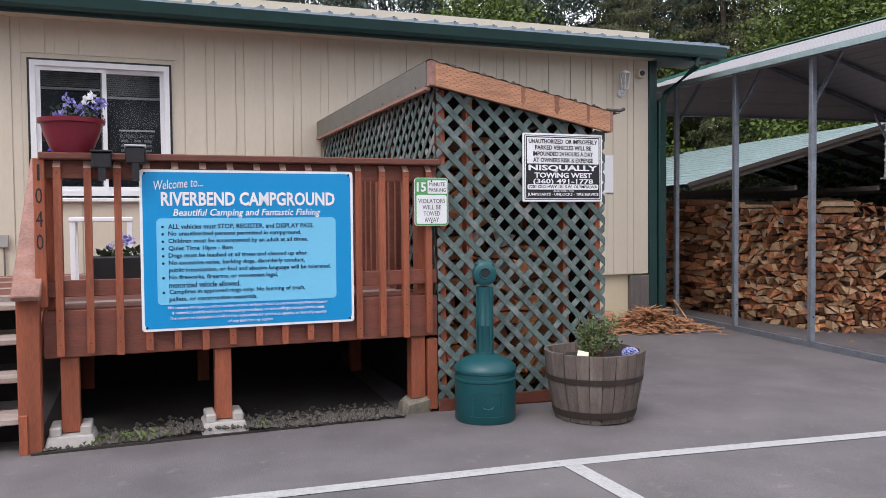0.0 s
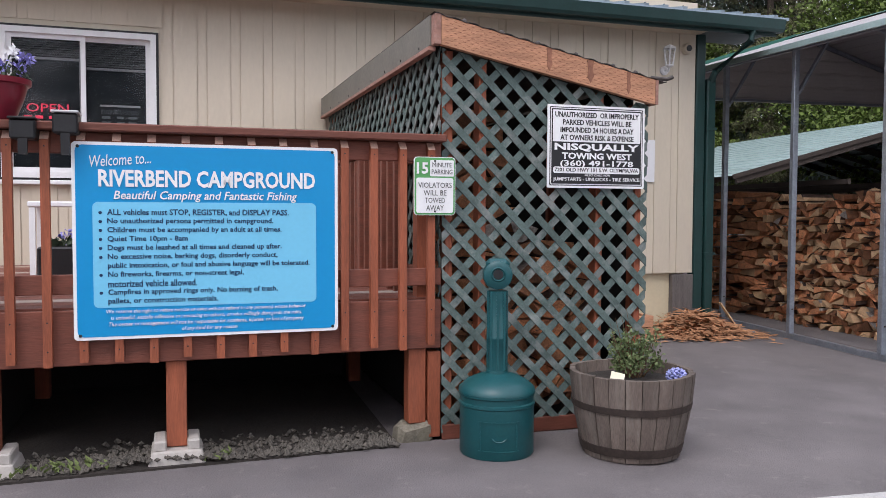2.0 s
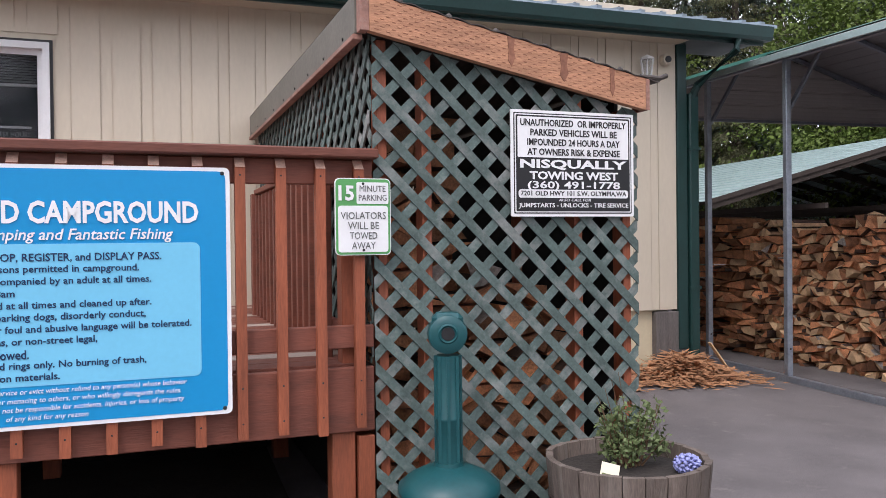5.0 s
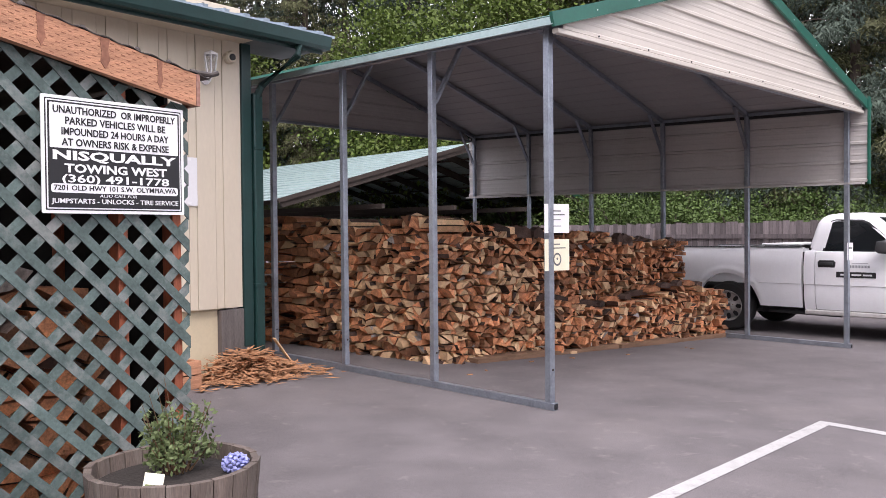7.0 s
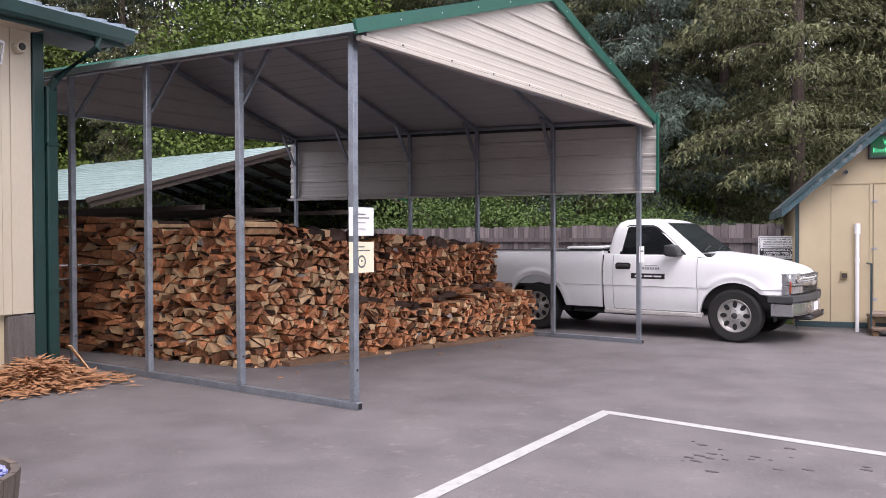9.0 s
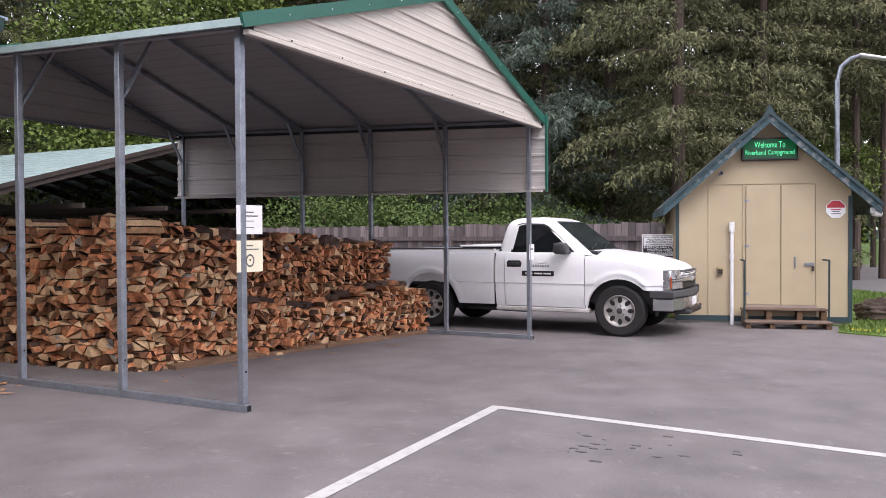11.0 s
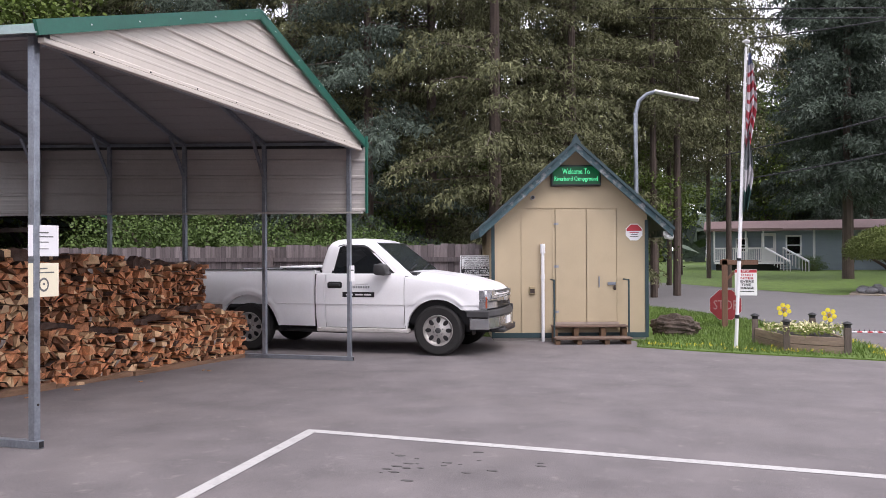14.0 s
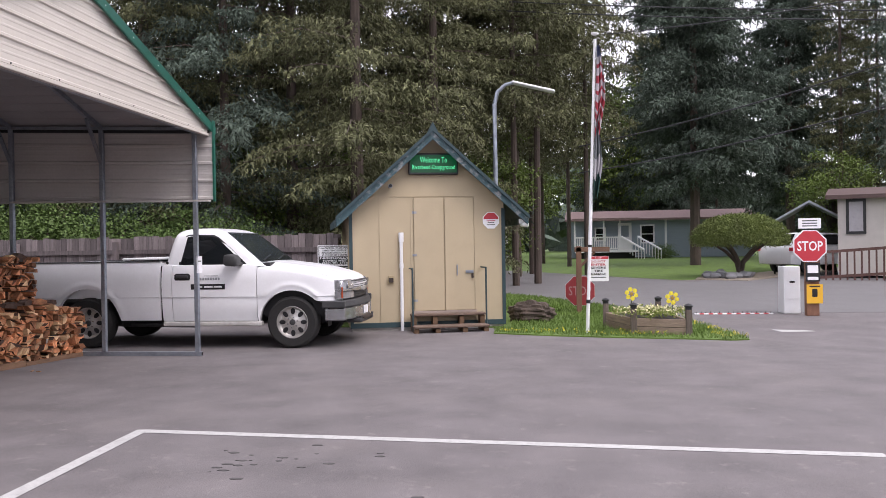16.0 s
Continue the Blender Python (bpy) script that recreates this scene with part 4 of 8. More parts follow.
def stack(name, label, w, depth, zlo, ztop, m, parts=300, pale=0.15, cw=0.1, ch=0.076, group="firewood", skins=LOGMATS, whole=0.16):
    """A stack of split firewood, its log ends towards -y of m."""
    th = thing(name, label, "firewood", m, group)
    polys = split_polys(w, zlo, ztop, cw, ch, whole)
    pick = set(rng.sample(range(len(polys)), min(parts, len(polys))))
    rv, rf, rm = [], [], []
    for i, p in enumerate(polys):
        verts, faces, mats = ([], [], []) if i in pick else (rv, rf, rm)
        n = len(p)
        barkside = set(rng.sample(range(n), 2)) if rng.random() < 0.7 else set()
        a = rng.gauss(0, 0.05)
        log_prism(verts, faces, mats, p, Matrix(), a, a + depth * rng.uniform(0.9, 1), rng.random() < pale, barkside)
        if i in pick:
            me = bpy.data.meshes.new("log")
            me.from_pydata(verts, [], faces)
            for ma in skins:
                me.materials.append(ma)
            me.polygons.foreach_set("material_index", mats)
            ob = new("log", me)
            ob.parent = th
    if rf:
        me = bpy.data.meshes.new("log_mass")
        me.from_pydata(rv, [], rf)
        for ma in skins:
            me.materials.append(ma)
        me.polygons.foreach_set("material_index", rm)
        ob = new("log_mass", me)
        ob.parent = th
        tagged(ob, kind="stuff")
    return th


# wood kept behind the lattice
stack("firewood_stack", "split firewood kept behind the lattice", 1.0, 0.4, 0.06, lambda x: (1.78 if x < 0.36 else 1.3) + 0.15 * math.sin(6 * x) - 0.2 * x, OFFICE @ pose(1.95, 0.3, 0), 90, 0.12, 0.19, 0.115, "store wood", (LOGEND, BARK, LOGEND, GREYBARK))

# ---- things in front of the lattice ----
ASHGREEN = mat("teal_plastic", (0.005, 0.07, 0.08), 0.42, 0.15, 5, 0.05, 60, dirt=0.25, dirtcol=(0.03, 0.12, 0.11), dscale=5)
ash = thing("ash_receptacle", "dark teal plastic smokers post with a round base", "ash bin", pose(1.80, 5.11, 0, 0, 0, -12))
part("base", turned(bmesh.new(), [(0.19, 0.0), (0.197, 0.012), (0.197, 0.26), (0.203, 0.265), (0.203, 0.278), (0.195, 0.283), (0.195, 0.312), (0.203, 0.317), (0.203, 0.33)], 40), ASHGREEN, ash, smooth=True)
part("dome", turned(bmesh.new(), [(0.205, 0.331), (0.2, 0.352), (0.16, 0.385), (0.11, 0.41), (0.06, 0.425), (0.058, 0.44)], 40), ASHGREEN, ash, smooth=True)
part("neck", turned(bmesh.new(), [(0.052, 0.43), (0.05, 0.6), (0.053, 0.605), (0.053, 0.615), (0.05, 0.62), (0.048, 0.86)], 24), ASHGREEN, ash, smooth=True)
for a in range(0, 360, 45):
    part("flute", box(bmesh.new(), (0.05 * math.cos(radians(a)), 0.05 * math.sin(radians(a)), 0.65), (0.012, 0.012, 0.42)), ASHGREEN, ash)
bm = bmesh.new()
turned(bm, [(0.03, -0.058), (0.05, -0.06), (0.075, -0.045), (0.08, 0), (0.075, 0.045), (0.03, 0.055)], 28, (0, 0, 0.945), "y")
part("head", bm, ASHGREEN, ash, smooth=True)
bm = bmesh.new()
slab(bm, (-0.062, -0.045, 0.93), (0.062, 0.045, 1.03), 0.02)
part("head_cap", bm, ASHGREEN, ash)
part("hole", turned(bmesh.new(), [(0.026, -0.0615), (0.026, -0.059)], 20, (0, 0, 0.95), "y"), SIGNBLACK, ash, "dark round opening")
part("hole_rim", turned(bmesh.new(), [(0.028, -0.059), (0.034, -0.066), (0.04, -0.059)], 20, (0, 0, 0.95), "y", ""), ASHGREEN, ash, smooth=True)
bm = bmesh.new()
for a in range(-28, 29, 7):
    r, z0, z1 = 0.1985, 0.05, 0.2
    x, y = r * math.sin(radians(a)), -r * math.cos(radians(a))
    if abs(a) == 28:
        box(bm, (x, y, 0.125), (0.006, 0.006, 0.15))
    for z in (z0, z1):
        box(bm, (x, y, z), (0.026, 0.005, 0.006), Euler((0, 0, radians(a))).to_matrix())
part("moulded_frame", bm, ASHGREEN, ash)
bm = tube(bmesh.new(), [(0.04 * math.cos(radians(a)), -math.sqrt(0.1985 ** 2 - (0.04 * math.cos(radians(a))) ** 2), 0.13 + 0.03 * math.sin(radians(a))) for a in range(-160, -19, 20)], 0.004, 6)
part("moulded_mark", bm, ASHGREEN, ash)

STAVE = mat("grey_barrel_stave", (0.135, 0.105, 0.088), 0.85, 0.4, 7, 0.5, 70, stretch=(3, 3, 0.35), rnd=0.25, dirt=0.5, dirtcol=(0.26, 0.23, 0.2), dscale=5)
HOOP = mat("rusty_hoop", (0.05, 0.036, 0.03), 0.75, 0.4, 10, 0.3, 60, metal=0.3)
bar = thing("barrel_planter", "weathered half wine barrel planter with rusty hoops", "planter", pose(2.51, 4.985, 0.0))
prof = [(0.255, 0.0), (0.278, 0.1), (0.3, 0.2), (0.315, 0.3), (0.325, 0.4), (0.328, 0.44)]
NS = 24
for i in range(NS):
    a0, a1 = 2 * math.pi * (i + 0.025) / NS, 2 * math.pi * (i + 0.975) / NS
    bm = bmesh.new()
    off = rng.uniform(-0.004, 0.004)
    rows = []
    for r, z in prof:
        rows.append([bm.verts.new(((r + off - d) * math.cos(a), (r + off - d) * math.sin(a), z + (off if z > 0.4 else 0))) for d in (0, 0.028) for a in (a0, a1)])
    for p, q in zip(rows, rows[1:]):
        for s, t in ((0, 1), (1, 3), (3, 2), (2, 0)):
            bm.faces.new((p[s], p[t], q[t], q[s]))
    for ring in (rows[0], rows[-1]):
        bm.faces.new((ring[0], ring[1], ring[3], ring[2]))
    part("stave", bm, STAVE, bar)
for z0, z1 in ((0.03, 0.075), (0.255, 0.29)):
    rr = lambda z: np.interp(z, [p[1] for p in prof], [p[0] for p in prof])
    part("hoop", turned(bmesh.new(), [(rr(z0) - 0.002, z0), (rr(z0) + 0.006, z0), (rr(z1) + 0.006, z1), (rr(z1) - 0.002, z1)], 48, caps=""), HOOP, bar, smooth=False)
part("soil", turned(bmesh.new(), [(0.298, 0.34), (0.298, 0.375), (0.2, 0.385), (0.001, 0.395)], 32), SOIL, bar)


def scatter_leaves(name, n, centre, spread, size, material, parent=None, up=0.5, flat=0.5, label="", seed=1):
    """Many small pointed leaves round a centre, thinning outwards."""
    r = np.random.RandomState(seed)
    p = r.normal(0, 1, (n, 3)) * np.array(spread) * 0.5
    p = np.clip(p, -np.array(spread), np.array(spread)) + np.array(centre)
    d = r.normal(0, 1, (n, 3)); d[:, 2] = d[:, 2] * flat + up
    d /= np.linalg.norm(d, axis=1, keepdims=True)
    e = np.cross(d, r.normal(0, 1, (n, 3))); e /= np.linalg.norm(e, axis=1, keepdims=True)
    s = size * r.uniform(0.6, 1.3, (n, 1))
    v = np.stack([p, p + d * s * 0.5 + e * s * 0.28, p + d * s, p + d * s * 0.5 - e * s * 0.28], 1).reshape(-1, 3)
    me = bpy.data.meshes.new(name)
    me.from_pydata(v.tolist(), [], np.arange(4 * n).reshape(-1, 4).tolist())
    me.materials.append(material)
    ob = new(name, me)
    ob.parent = parent
    return tagged(ob, label)


SHRUB = mat("grey_green_leaf", (0.12, 0.16, 0.06), 0.65, 0.4, 30, 0.1, 60)
TWIG = mat("brown_twig", (0.13, 0.075, 0.04), 0.8, 0.3, 20, 0.2, 60)
shrub = thing("shrub", "small sparse green shrub growing in the barrel", "plant", pose(2.51, 4.985, 0.385))
for i in range(26):
    a, l = rng.uniform(0, 6.28), rng.uniform(0.1, 0.27)
    dx, dy = math.cos(a) * rng.uniform(0.05, 0.17), math.sin(a) * rng.uniform(0.05, 0.15)
    b0 = (0.02 + dx * 0.3, 0.02 + dy * 0.3, 0)
    tip = (0.02 + dx, 0.02 + dy, l)
    part("stem", tube(bmesh.new(), [b0, (b0[0] + dx * 0.4, b0[1] + dy * 0.4, l * 0.6), tip], 0.004, 5, 0.0015), TWIG, shrub)
    scatter_leaves("leaves", 55, (0.02 + dx * 0.8, 0.02 + dy * 0.8, l * 0.68), (0.035, 0.035, l * 0.36), 0.026, SHRUB, shrub, 0.4, 0.8, seed=i)
for i in range(4):
    x = -0.12 + 0.03 * i
    part("bare_twig", tube(bmesh.new(), [(x + 0.08, 0, 0), (x + 0.04, 0.02, 0.2), (x, 0.01, 0.3 + 0.03 * i)], 0.003, 5, 0.001), TWIG, shrub)
HYD = mat("violet_petal", (0.30, 0.32, 0.62), 0.6, 0.35, 30, 0.1, 60)
fl = thing("hydrangea", "round violet-blue flower head lying in the barrel", "flower", pose(2.71, 4.865, 0.42))
for i in range(70):
    z = 1 - 2 * (i + 0.5) / 70; a = i * 2.4
    rxy = math.sqrt(1 - z * z)
    part("petal", box(bmesh.new(), (0.048 * rxy * math.cos(a), 0.048 * rxy * math.sin(a), 0.035 * z), (0.016, 0.016, 0.009), Euler((rng.uniform(-1, 1), rng.uniform(-1, 1), a)).to_matrix(), 0.002), HYD, fl)
tg = thing("plant_label", "pale plastic plant tag stuck in the soil", "label", pose(2.35, 4.825, 0.39, -38, 12, -25))
part("tag", slab(bmesh.new(), (-0.035, -0.002, -0.03), (0.035, 0.002, 0.075)), PAPERCREAM, tg)
part("tag_print", slab(bmesh.new(), (-0.028, -0.0035, -0.0), (0.028, -0.0022, 0.03)), LEAF, tg)

# chips and box by the office corner
pb = thing("timber_box", "low red-stained timber planter box by the office", "box", pose(4.32, 8.98, -0.05, 0, 0, 6))
for z in (0.0, 0.13):
    part("side_board", slab(bmesh.new(), (-0.5, -0.22, z), (0.2, -0.18, z + 0.12), 0.005), BEAM, pb)
    part("end_board", slab(bmesh.new(), (0.161, -0.18, z), (0.2, 0.2, z + 0.12), 0.005), BEAM, pb)
part("fill", slab(bmesh.new(), (-0.5, -0.179, 0.0), (0.16, 0.2, 0.21)), SOIL, pb)
CHIP = mat("bark_chip", (0.40, 0.2, 0.1), 0.85, 0.5, 12, 0.3, 60)
verts, faces = [], []
for i in range(2300):
    a, q = rng.uniform(0, 6.28), abs(rng.gauss(0, 0.42))
    x, y = 5.14 + 0.95 * q * math.cos(a), 8.98 + 0.42 * q * math.sin(a)
    h = 0.26 * math.exp(-((x - 5.2) / 0.45) ** 2 - ((y - 9.15) / 0.32) ** 2) * rng.uniform(0.3, 1)
    l, w, b = rng.uniform(0.04, 0.22), rng.uniform(0.008, 0.026), rng.uniform(0, 6.28)
    t = rng.gauss(0, 0.35)
    c = Vector((x, y, ground_z(x) + 0.015 + h))
    d = Vector((math.cos(b), math.sin(b), math.sin(t) * (0.6 if h > 0.03 else 0.1))) * l
    e = Vector((-math.sin(b), math.cos(b), rng.uniform(-0.4, 0.4))) * w
    f = Vector((0, 0, 0.008))
    b0 = len(verts)
    verts += [c, c + d * 0.5 + e, c + d, c + d * 0.5 - e, c + d * 0.5 + f]
    faces += [(b0, b0 + 1, b0 + 4), (b0 + 1, b0 + 2, b0 + 4), (b0 + 2, b0 + 3, b0 + 4), (b0 + 3, b0, b0 + 4), (b0, b0 + 3, b0 + 2, b0 + 1)]
me = bpy.data.meshes.new("wood_chips"); me.from_pydata(verts, [], faces); me.materials.append(CHIP)
tagged(new("wood_chips", me), "heap of orange bark and kindling chips on the asphalt", "wood chips", "", "stuff")
bm = bmesh.new(); beam(bm, (5.8, 9.22, -0.05), (5.55, 9.2, 0.27), 0.045, 0.012)
solid("kindling_board", bm, LOGPALE, "pale broken board standing in the chip heap", "board")

# things on the deck
RESIN = mat("red_glazed_pot", (0.19, 0.013, 0.028), 0.35, 0.15, 4, 0.03, 40)
BLOOM = mat("violet_flower", (0.28, 0.26, 0.62), 0.6, 0.4, 30, 0.1, 60)
DARKLEAF = mat("dark_leaf", (0.04, 0.06, 0.03), 0.7, 0.3, 30, 0.1, 60)
pot = thing("flower_pot", "dark red bowl pot with violet flowers on the railing", "flower pot", OFFICE @ pose(-0.36, 0.03, 1.695))
part("bowl", turned(bmesh.new(), [(0.1, 0.0), (0.115, 0.02), (0.15, 0.11), (0.165, 0.165), (0.18, 0.17), (0.182, 0.195), (0.165, 0.195), (0.15, 0.17)], 36, caps="s"), RESIN, pot, smooth=True)
part("potting_soil", turned(bmesh.new(), [(0.152, 0.165), (0.1, 0.175), (0.001, 0.18)], 24), SOIL, pot)
for i, (x, z) in enumerate(((-0.02, 0.3), (0.09, 0.32), (0.13, 0.25), (0.05, 0.26), (0.15, 0.3), (-0.06, 0.22))):
    part("stem", tube(bmesh.new(), [(x * 0.4, 0, 0.17), (x, 0.02, z)], 0.004, 5), DARKLEAF, pot)
    scatter_leaves("bloom", 36, (x, 0.02, z), (0.03, 0.03, 0.028), 0.032, BLOOM if i != 1 else WHITE, pot, 0.1, 1, seed=40 + i)
scatter_leaves("leaves", 120, (0.04, 0, 0.2), (0.12, 0.1, 0.06), 0.04, DARKLEAF, pot, 0.4, 0.8, seed=50)
for x in (-0.2, -0.02):
    sp = thing("rail_spotlight", "black box spotlight clamped to the railing", "spotlight", OFFICE @ pose(x, -0.02, 1.695))
    part("lamp_housing", slab(bmesh.new(), (-0.055, -0.1, -0.09 if x < -0.1 else -0.06), (0.055, 0.05, 0.0 if x < -0.1 else 0.035), 0.008), BLACK, sp)
    part("lamp_cover", slab(bmesh.new(), (-0.06, -0.11, 0.001 if x < -0.1 else 0.036), (0.06, 0.055, 0.012 if x < -0.1 else 0.047), 0.004), BLACK if x < -0.1 else mat("pale_lens", (0.5, 0.5, 0.52), 0.3, 0.05), sp)
    part("clamp", slab(bmesh.new(), (-0.02, -0.095, -0.16), (0.02, -0.078, -0.05)), BLACK, sp)
px = thing("planter_box", "black planter box with violet flowers standing on the deck", "planter", OFFICE @ pose(-0.16, 1.3, DF + 0.012))
part("trough", slab(bmesh.new(), (-0.18, -0.13, 0), (0.28, 0.13, 0.25), 0.01), BLACK, px)
for i in range(2):
    scatter_leaves("bloom", 30, (-0.02 + i * 0.08, 0, 0.31 + 0.06 * (i % 2)), (0.05, 0.06, 0.04), 0.04, BLOOM, px, 0.2, 1, seed=60 + i)
scatter_leaves("leaves", 150, (0.03, 0, 0.26), (0.15, 0.1, 0.03), 0.05, DARKLEAF, px, 0.4, 1, seed=70)
tb = thing("small_table", "small white table on the deck by the wall", "table", OFFICE @ pose(-0.3, 2.4, DF + 0.012))
part("tabletop", slab(bmesh.new(), (-0.25, -0.2, 0.5), (0.25, 0.2, 0.54), 0.008), WHITE, tb)
for x in (-0.22, 0.22):
    for y in (-0.17, 0.17):
        part("leg", slab(bmesh.new(), (x - 0.02, y - 0.02, 0), (x + 0.02, y + 0.02, 0.5)), WHITE, tb)

# ---- the firewood shelter ----
CX0, CX1, CY0, CDY, CN = 6.17, 12.26, 6.1, 1.36, 6
EAVE, PEAK, MIDX = 2.88, 3.84, 9.2
cp = thing("carport", "open galvanised steel carport with a pale metal roof and green trim", "carport")
YB = CY0 + CDY * (CN - 1)
def roof_z(x):
    return EAVE + (PEAK - EAVE) * (1 - abs(x - MIDX) / (MIDX - CX0))
for side, x in ((-1, CX0), (1, CX1)):
    gz = ground_z(x)
    n0 = part("base_rail", slab(bmesh.new(), (x - 0.03, CY0 - 0.06, gz), (x + 0.03, YB + 0.1, gz + 0.06), 0.004), GALV, cp)
    part("rail_cap", slab(bmesh.new(), (x - 0.022, CY0 - 0.0625, gz + 0.008), (x + 0.022, CY0 - 0.061, gz + 0.052)), SIGNBLACK, n0)
    for i in range(CN):
        y = CY0 + CDY * i
        po = part("post", slab(bmesh.new(), (x - 0.03, y - 0.03, gz + 0.06), (x + 0.03, y + 0.03, EAVE - 0.04), 0.005), GALV, cp)
        part("sleeve", slab(bmesh.new(), (x - 0.025, y - 0.026, gz + 0.06), (x + 0.025, y + 0.026, gz + 0.2)), GALV, po)
        # knee brace to the rafter
        bx = x - side * 0.38
        if i:
            part("brace", beam(bmesh.new(), (x - side * 0.03, y, EAVE - 0.48), (bx, y, roof_z(bx) - 0.05), 0.05, 0.025), GALV, cp)
        if side < 0:
            part("bolt", turned(bmesh.new(), [(0.009, -0.03), (0.009, -0.037)], 6, (x, y, gz + 0.32), "y"), HOOP, po)
    part("eave_rail", slab(bmesh.new(), (x - 0.03, CY0 - 0.03, EAVE - 0.04), (x + 0.03, YB + 0.03, EAVE + 0.0)), GALV, cp)
for i in range(CN):
    y = CY0 + CDY * i
    for side, x in ((-1, CX0), (1, CX1)):
        part("rafter", beam(bmesh.new(), (x, y, EAVE - 0.02), (MIDX, y, PEAK - 0.02), 0.055, 0.055), GALV, cp)


def ribbed(bm, z_or_s, place, lo, hi, pitch=0.228, rib=0.02):
    """Ribbed sheet: courses between lo and hi along s; place(s, out) gives the two ends of each line."""
    lines = []
    s = lo
    while s < hi - 0.001:
        for ds, o in ((0, 0), (0.012, rib), (0.036, rib), (0.05, 0), (0.10, 0.0), (0.108, rib * 0.1), (0.122, rib * 0.1), (0.13, 0), (0.165, 0), (0.173, rib * 0.1), (0.187, rib * 0.1), (0.195, 0)):
            if s + ds < hi:
                lines.append((s + ds, o))
        s += pitch
    lines.append((hi, 0))
    prev = None
    for s, o in lines:
        a, b = place(s, o)
        cur = (bm.verts.new(a), bm.verts.new(b))
        if prev:
            bm.faces.new((prev[0], prev[1], cur[1], cur[0]))
        prev = cur
    return bm


# roof sheets, ribs running along the roof
Y0R, Y1R = CY0 - 0.22, YB + 0.22
for side in (-1, 1):
    half = MIDX - CX0 + 0.2
    ang = math.atan2(PEAK - EAVE, MIDX - CX0)
    def place(s, o, side=side, ang=ang):
        x = MIDX + side * (s * math.cos(ang)) + side * o * math.sin(ang)
        z = PEAK + 0.03 - s * math.sin(ang) + o * math.cos(ang)
        return (x, Y0R, z), (x, Y1R, z)
    ln = half / math.cos(ang)
    bm = ribbed(bmesh.new(), 0, place, 0.0, ln, 0.228, 0.007)
    part("roof_sheet", bm, mat("roof_top_%s" % ("a" if side < 0 else "b"), (0.33, 0.315, 0.32), 0.5, 0.1, 2, 0.03, 30, metal=0.1), cp)
    # eave edge and rake trims in green
    x1 = MIDX + side * half
    z1 = PEAK + 0.03 - ln * math.sin(ang)
    part("eave_trim", slab(bmesh.new(), (x1 - 0.012, Y0R, z1 - 0.035), (x1 + 0.012, Y1R, z1 + 0.025)), ROOF_PALE, cp, "pale green eave trim")
    for y in (Y0R, Y1R):
        bm = bmesh.new()
        beam(bm, (MIDX, y, PEAK + 0.03), (x1 + side * 0.02, y, z1), 0.03, 0.11)
        part("rake_trim", bm, GREEN_TRIM, cp, "green rake trim")
    for k in range(5):
        s = 0.35 + k * 0.62
        p = place(s, 0)[0]
        part("screw", turned(bmesh.new(), [(0.007, -0.016), (0.007, -0.02)], 6, (p[0], Y0R, p[2]), "y"), WHITE, cp)
part("ridge_cap", prism(bmesh.new(), [(MIDX - 0.15, PEAK + 0.01), (MIDX, PEAK + 0.07), (MIDX + 0.15, PEAK + 0.01), (MIDX, PEAK + 0.055)], "y", Y0R - 0.02, Y1R), GREEN_TRIM, cp)
# gable panel
GZ0, GZ1 = 2.80, PEAK + 0.0
YG = CY0 - 0.17
def gplace(s, o):
    k = max(0.0, min(1.0, (GZ1 - s) / (GZ1 - EAVE)))
    hw = (MIDX - CX0) * min(k, 1.04) + 0.05
    return (MIDX - hw, YG - o, s), (MIDX + hw, YG - o, s)
GABLE = mat("cream_gable_sheet", (0.60, 0.555, 0.50), 0.42, 0.06, 2, 0.02, 30, metal=0.05, dirt=0.2, dirtcol=(0.42, 0.37, 0.34), dscale=1.0)
part("gable_sheet", ribbed(bmesh.new(), 0, gplace, GZ0, GZ1 - 0.02), GABLE, cp, "cream ribbed gable sheet")
part("gable_rail", slab(bmesh.new(), (CX0 - 0.12, YG - 0.03, GZ0 - 0.035), (CX1 + 0.03, YG + 0.03, GZ0 + 0.005), 0.005), GABLE, cp)
part("gable_bar", slab(bmesh.new(), (CX0, CY0 - 0.12, GZ0 - 0.03), (CX1, CY0 - 0.07, GZ0 + 0.02)), GALV, cp)
for k in range(8):
    part("screw", turned(bmesh.new(), [(0.008, -0.03), (0.008, -0.036)], 6, (CX0 + 0.4 + k * 0.72, YG, GZ0 + 0.02), "y"), BLACK, cp)
def bplace_back(s, o):
    a, b = gplace(s, 0)
    return (a[0], Y1R - 0.05 + o, s), (b[0], Y1R - 0.05 + o, s)
part("back_gable_sheet", ribbed(bmesh.new(), 0, bplace_back, GZ0, GZ1 - 0.02), SHEET, cp, "white ribbed back gable sheet")
part("back_gable_rail", slab(bmesh.new(), (CX0 - 0.1, Y1R - 0.12, GZ0 - 0.03), (CX1 + 0.03, Y1R - 0.06, GZ0 + 0.01)), GALV, cp)
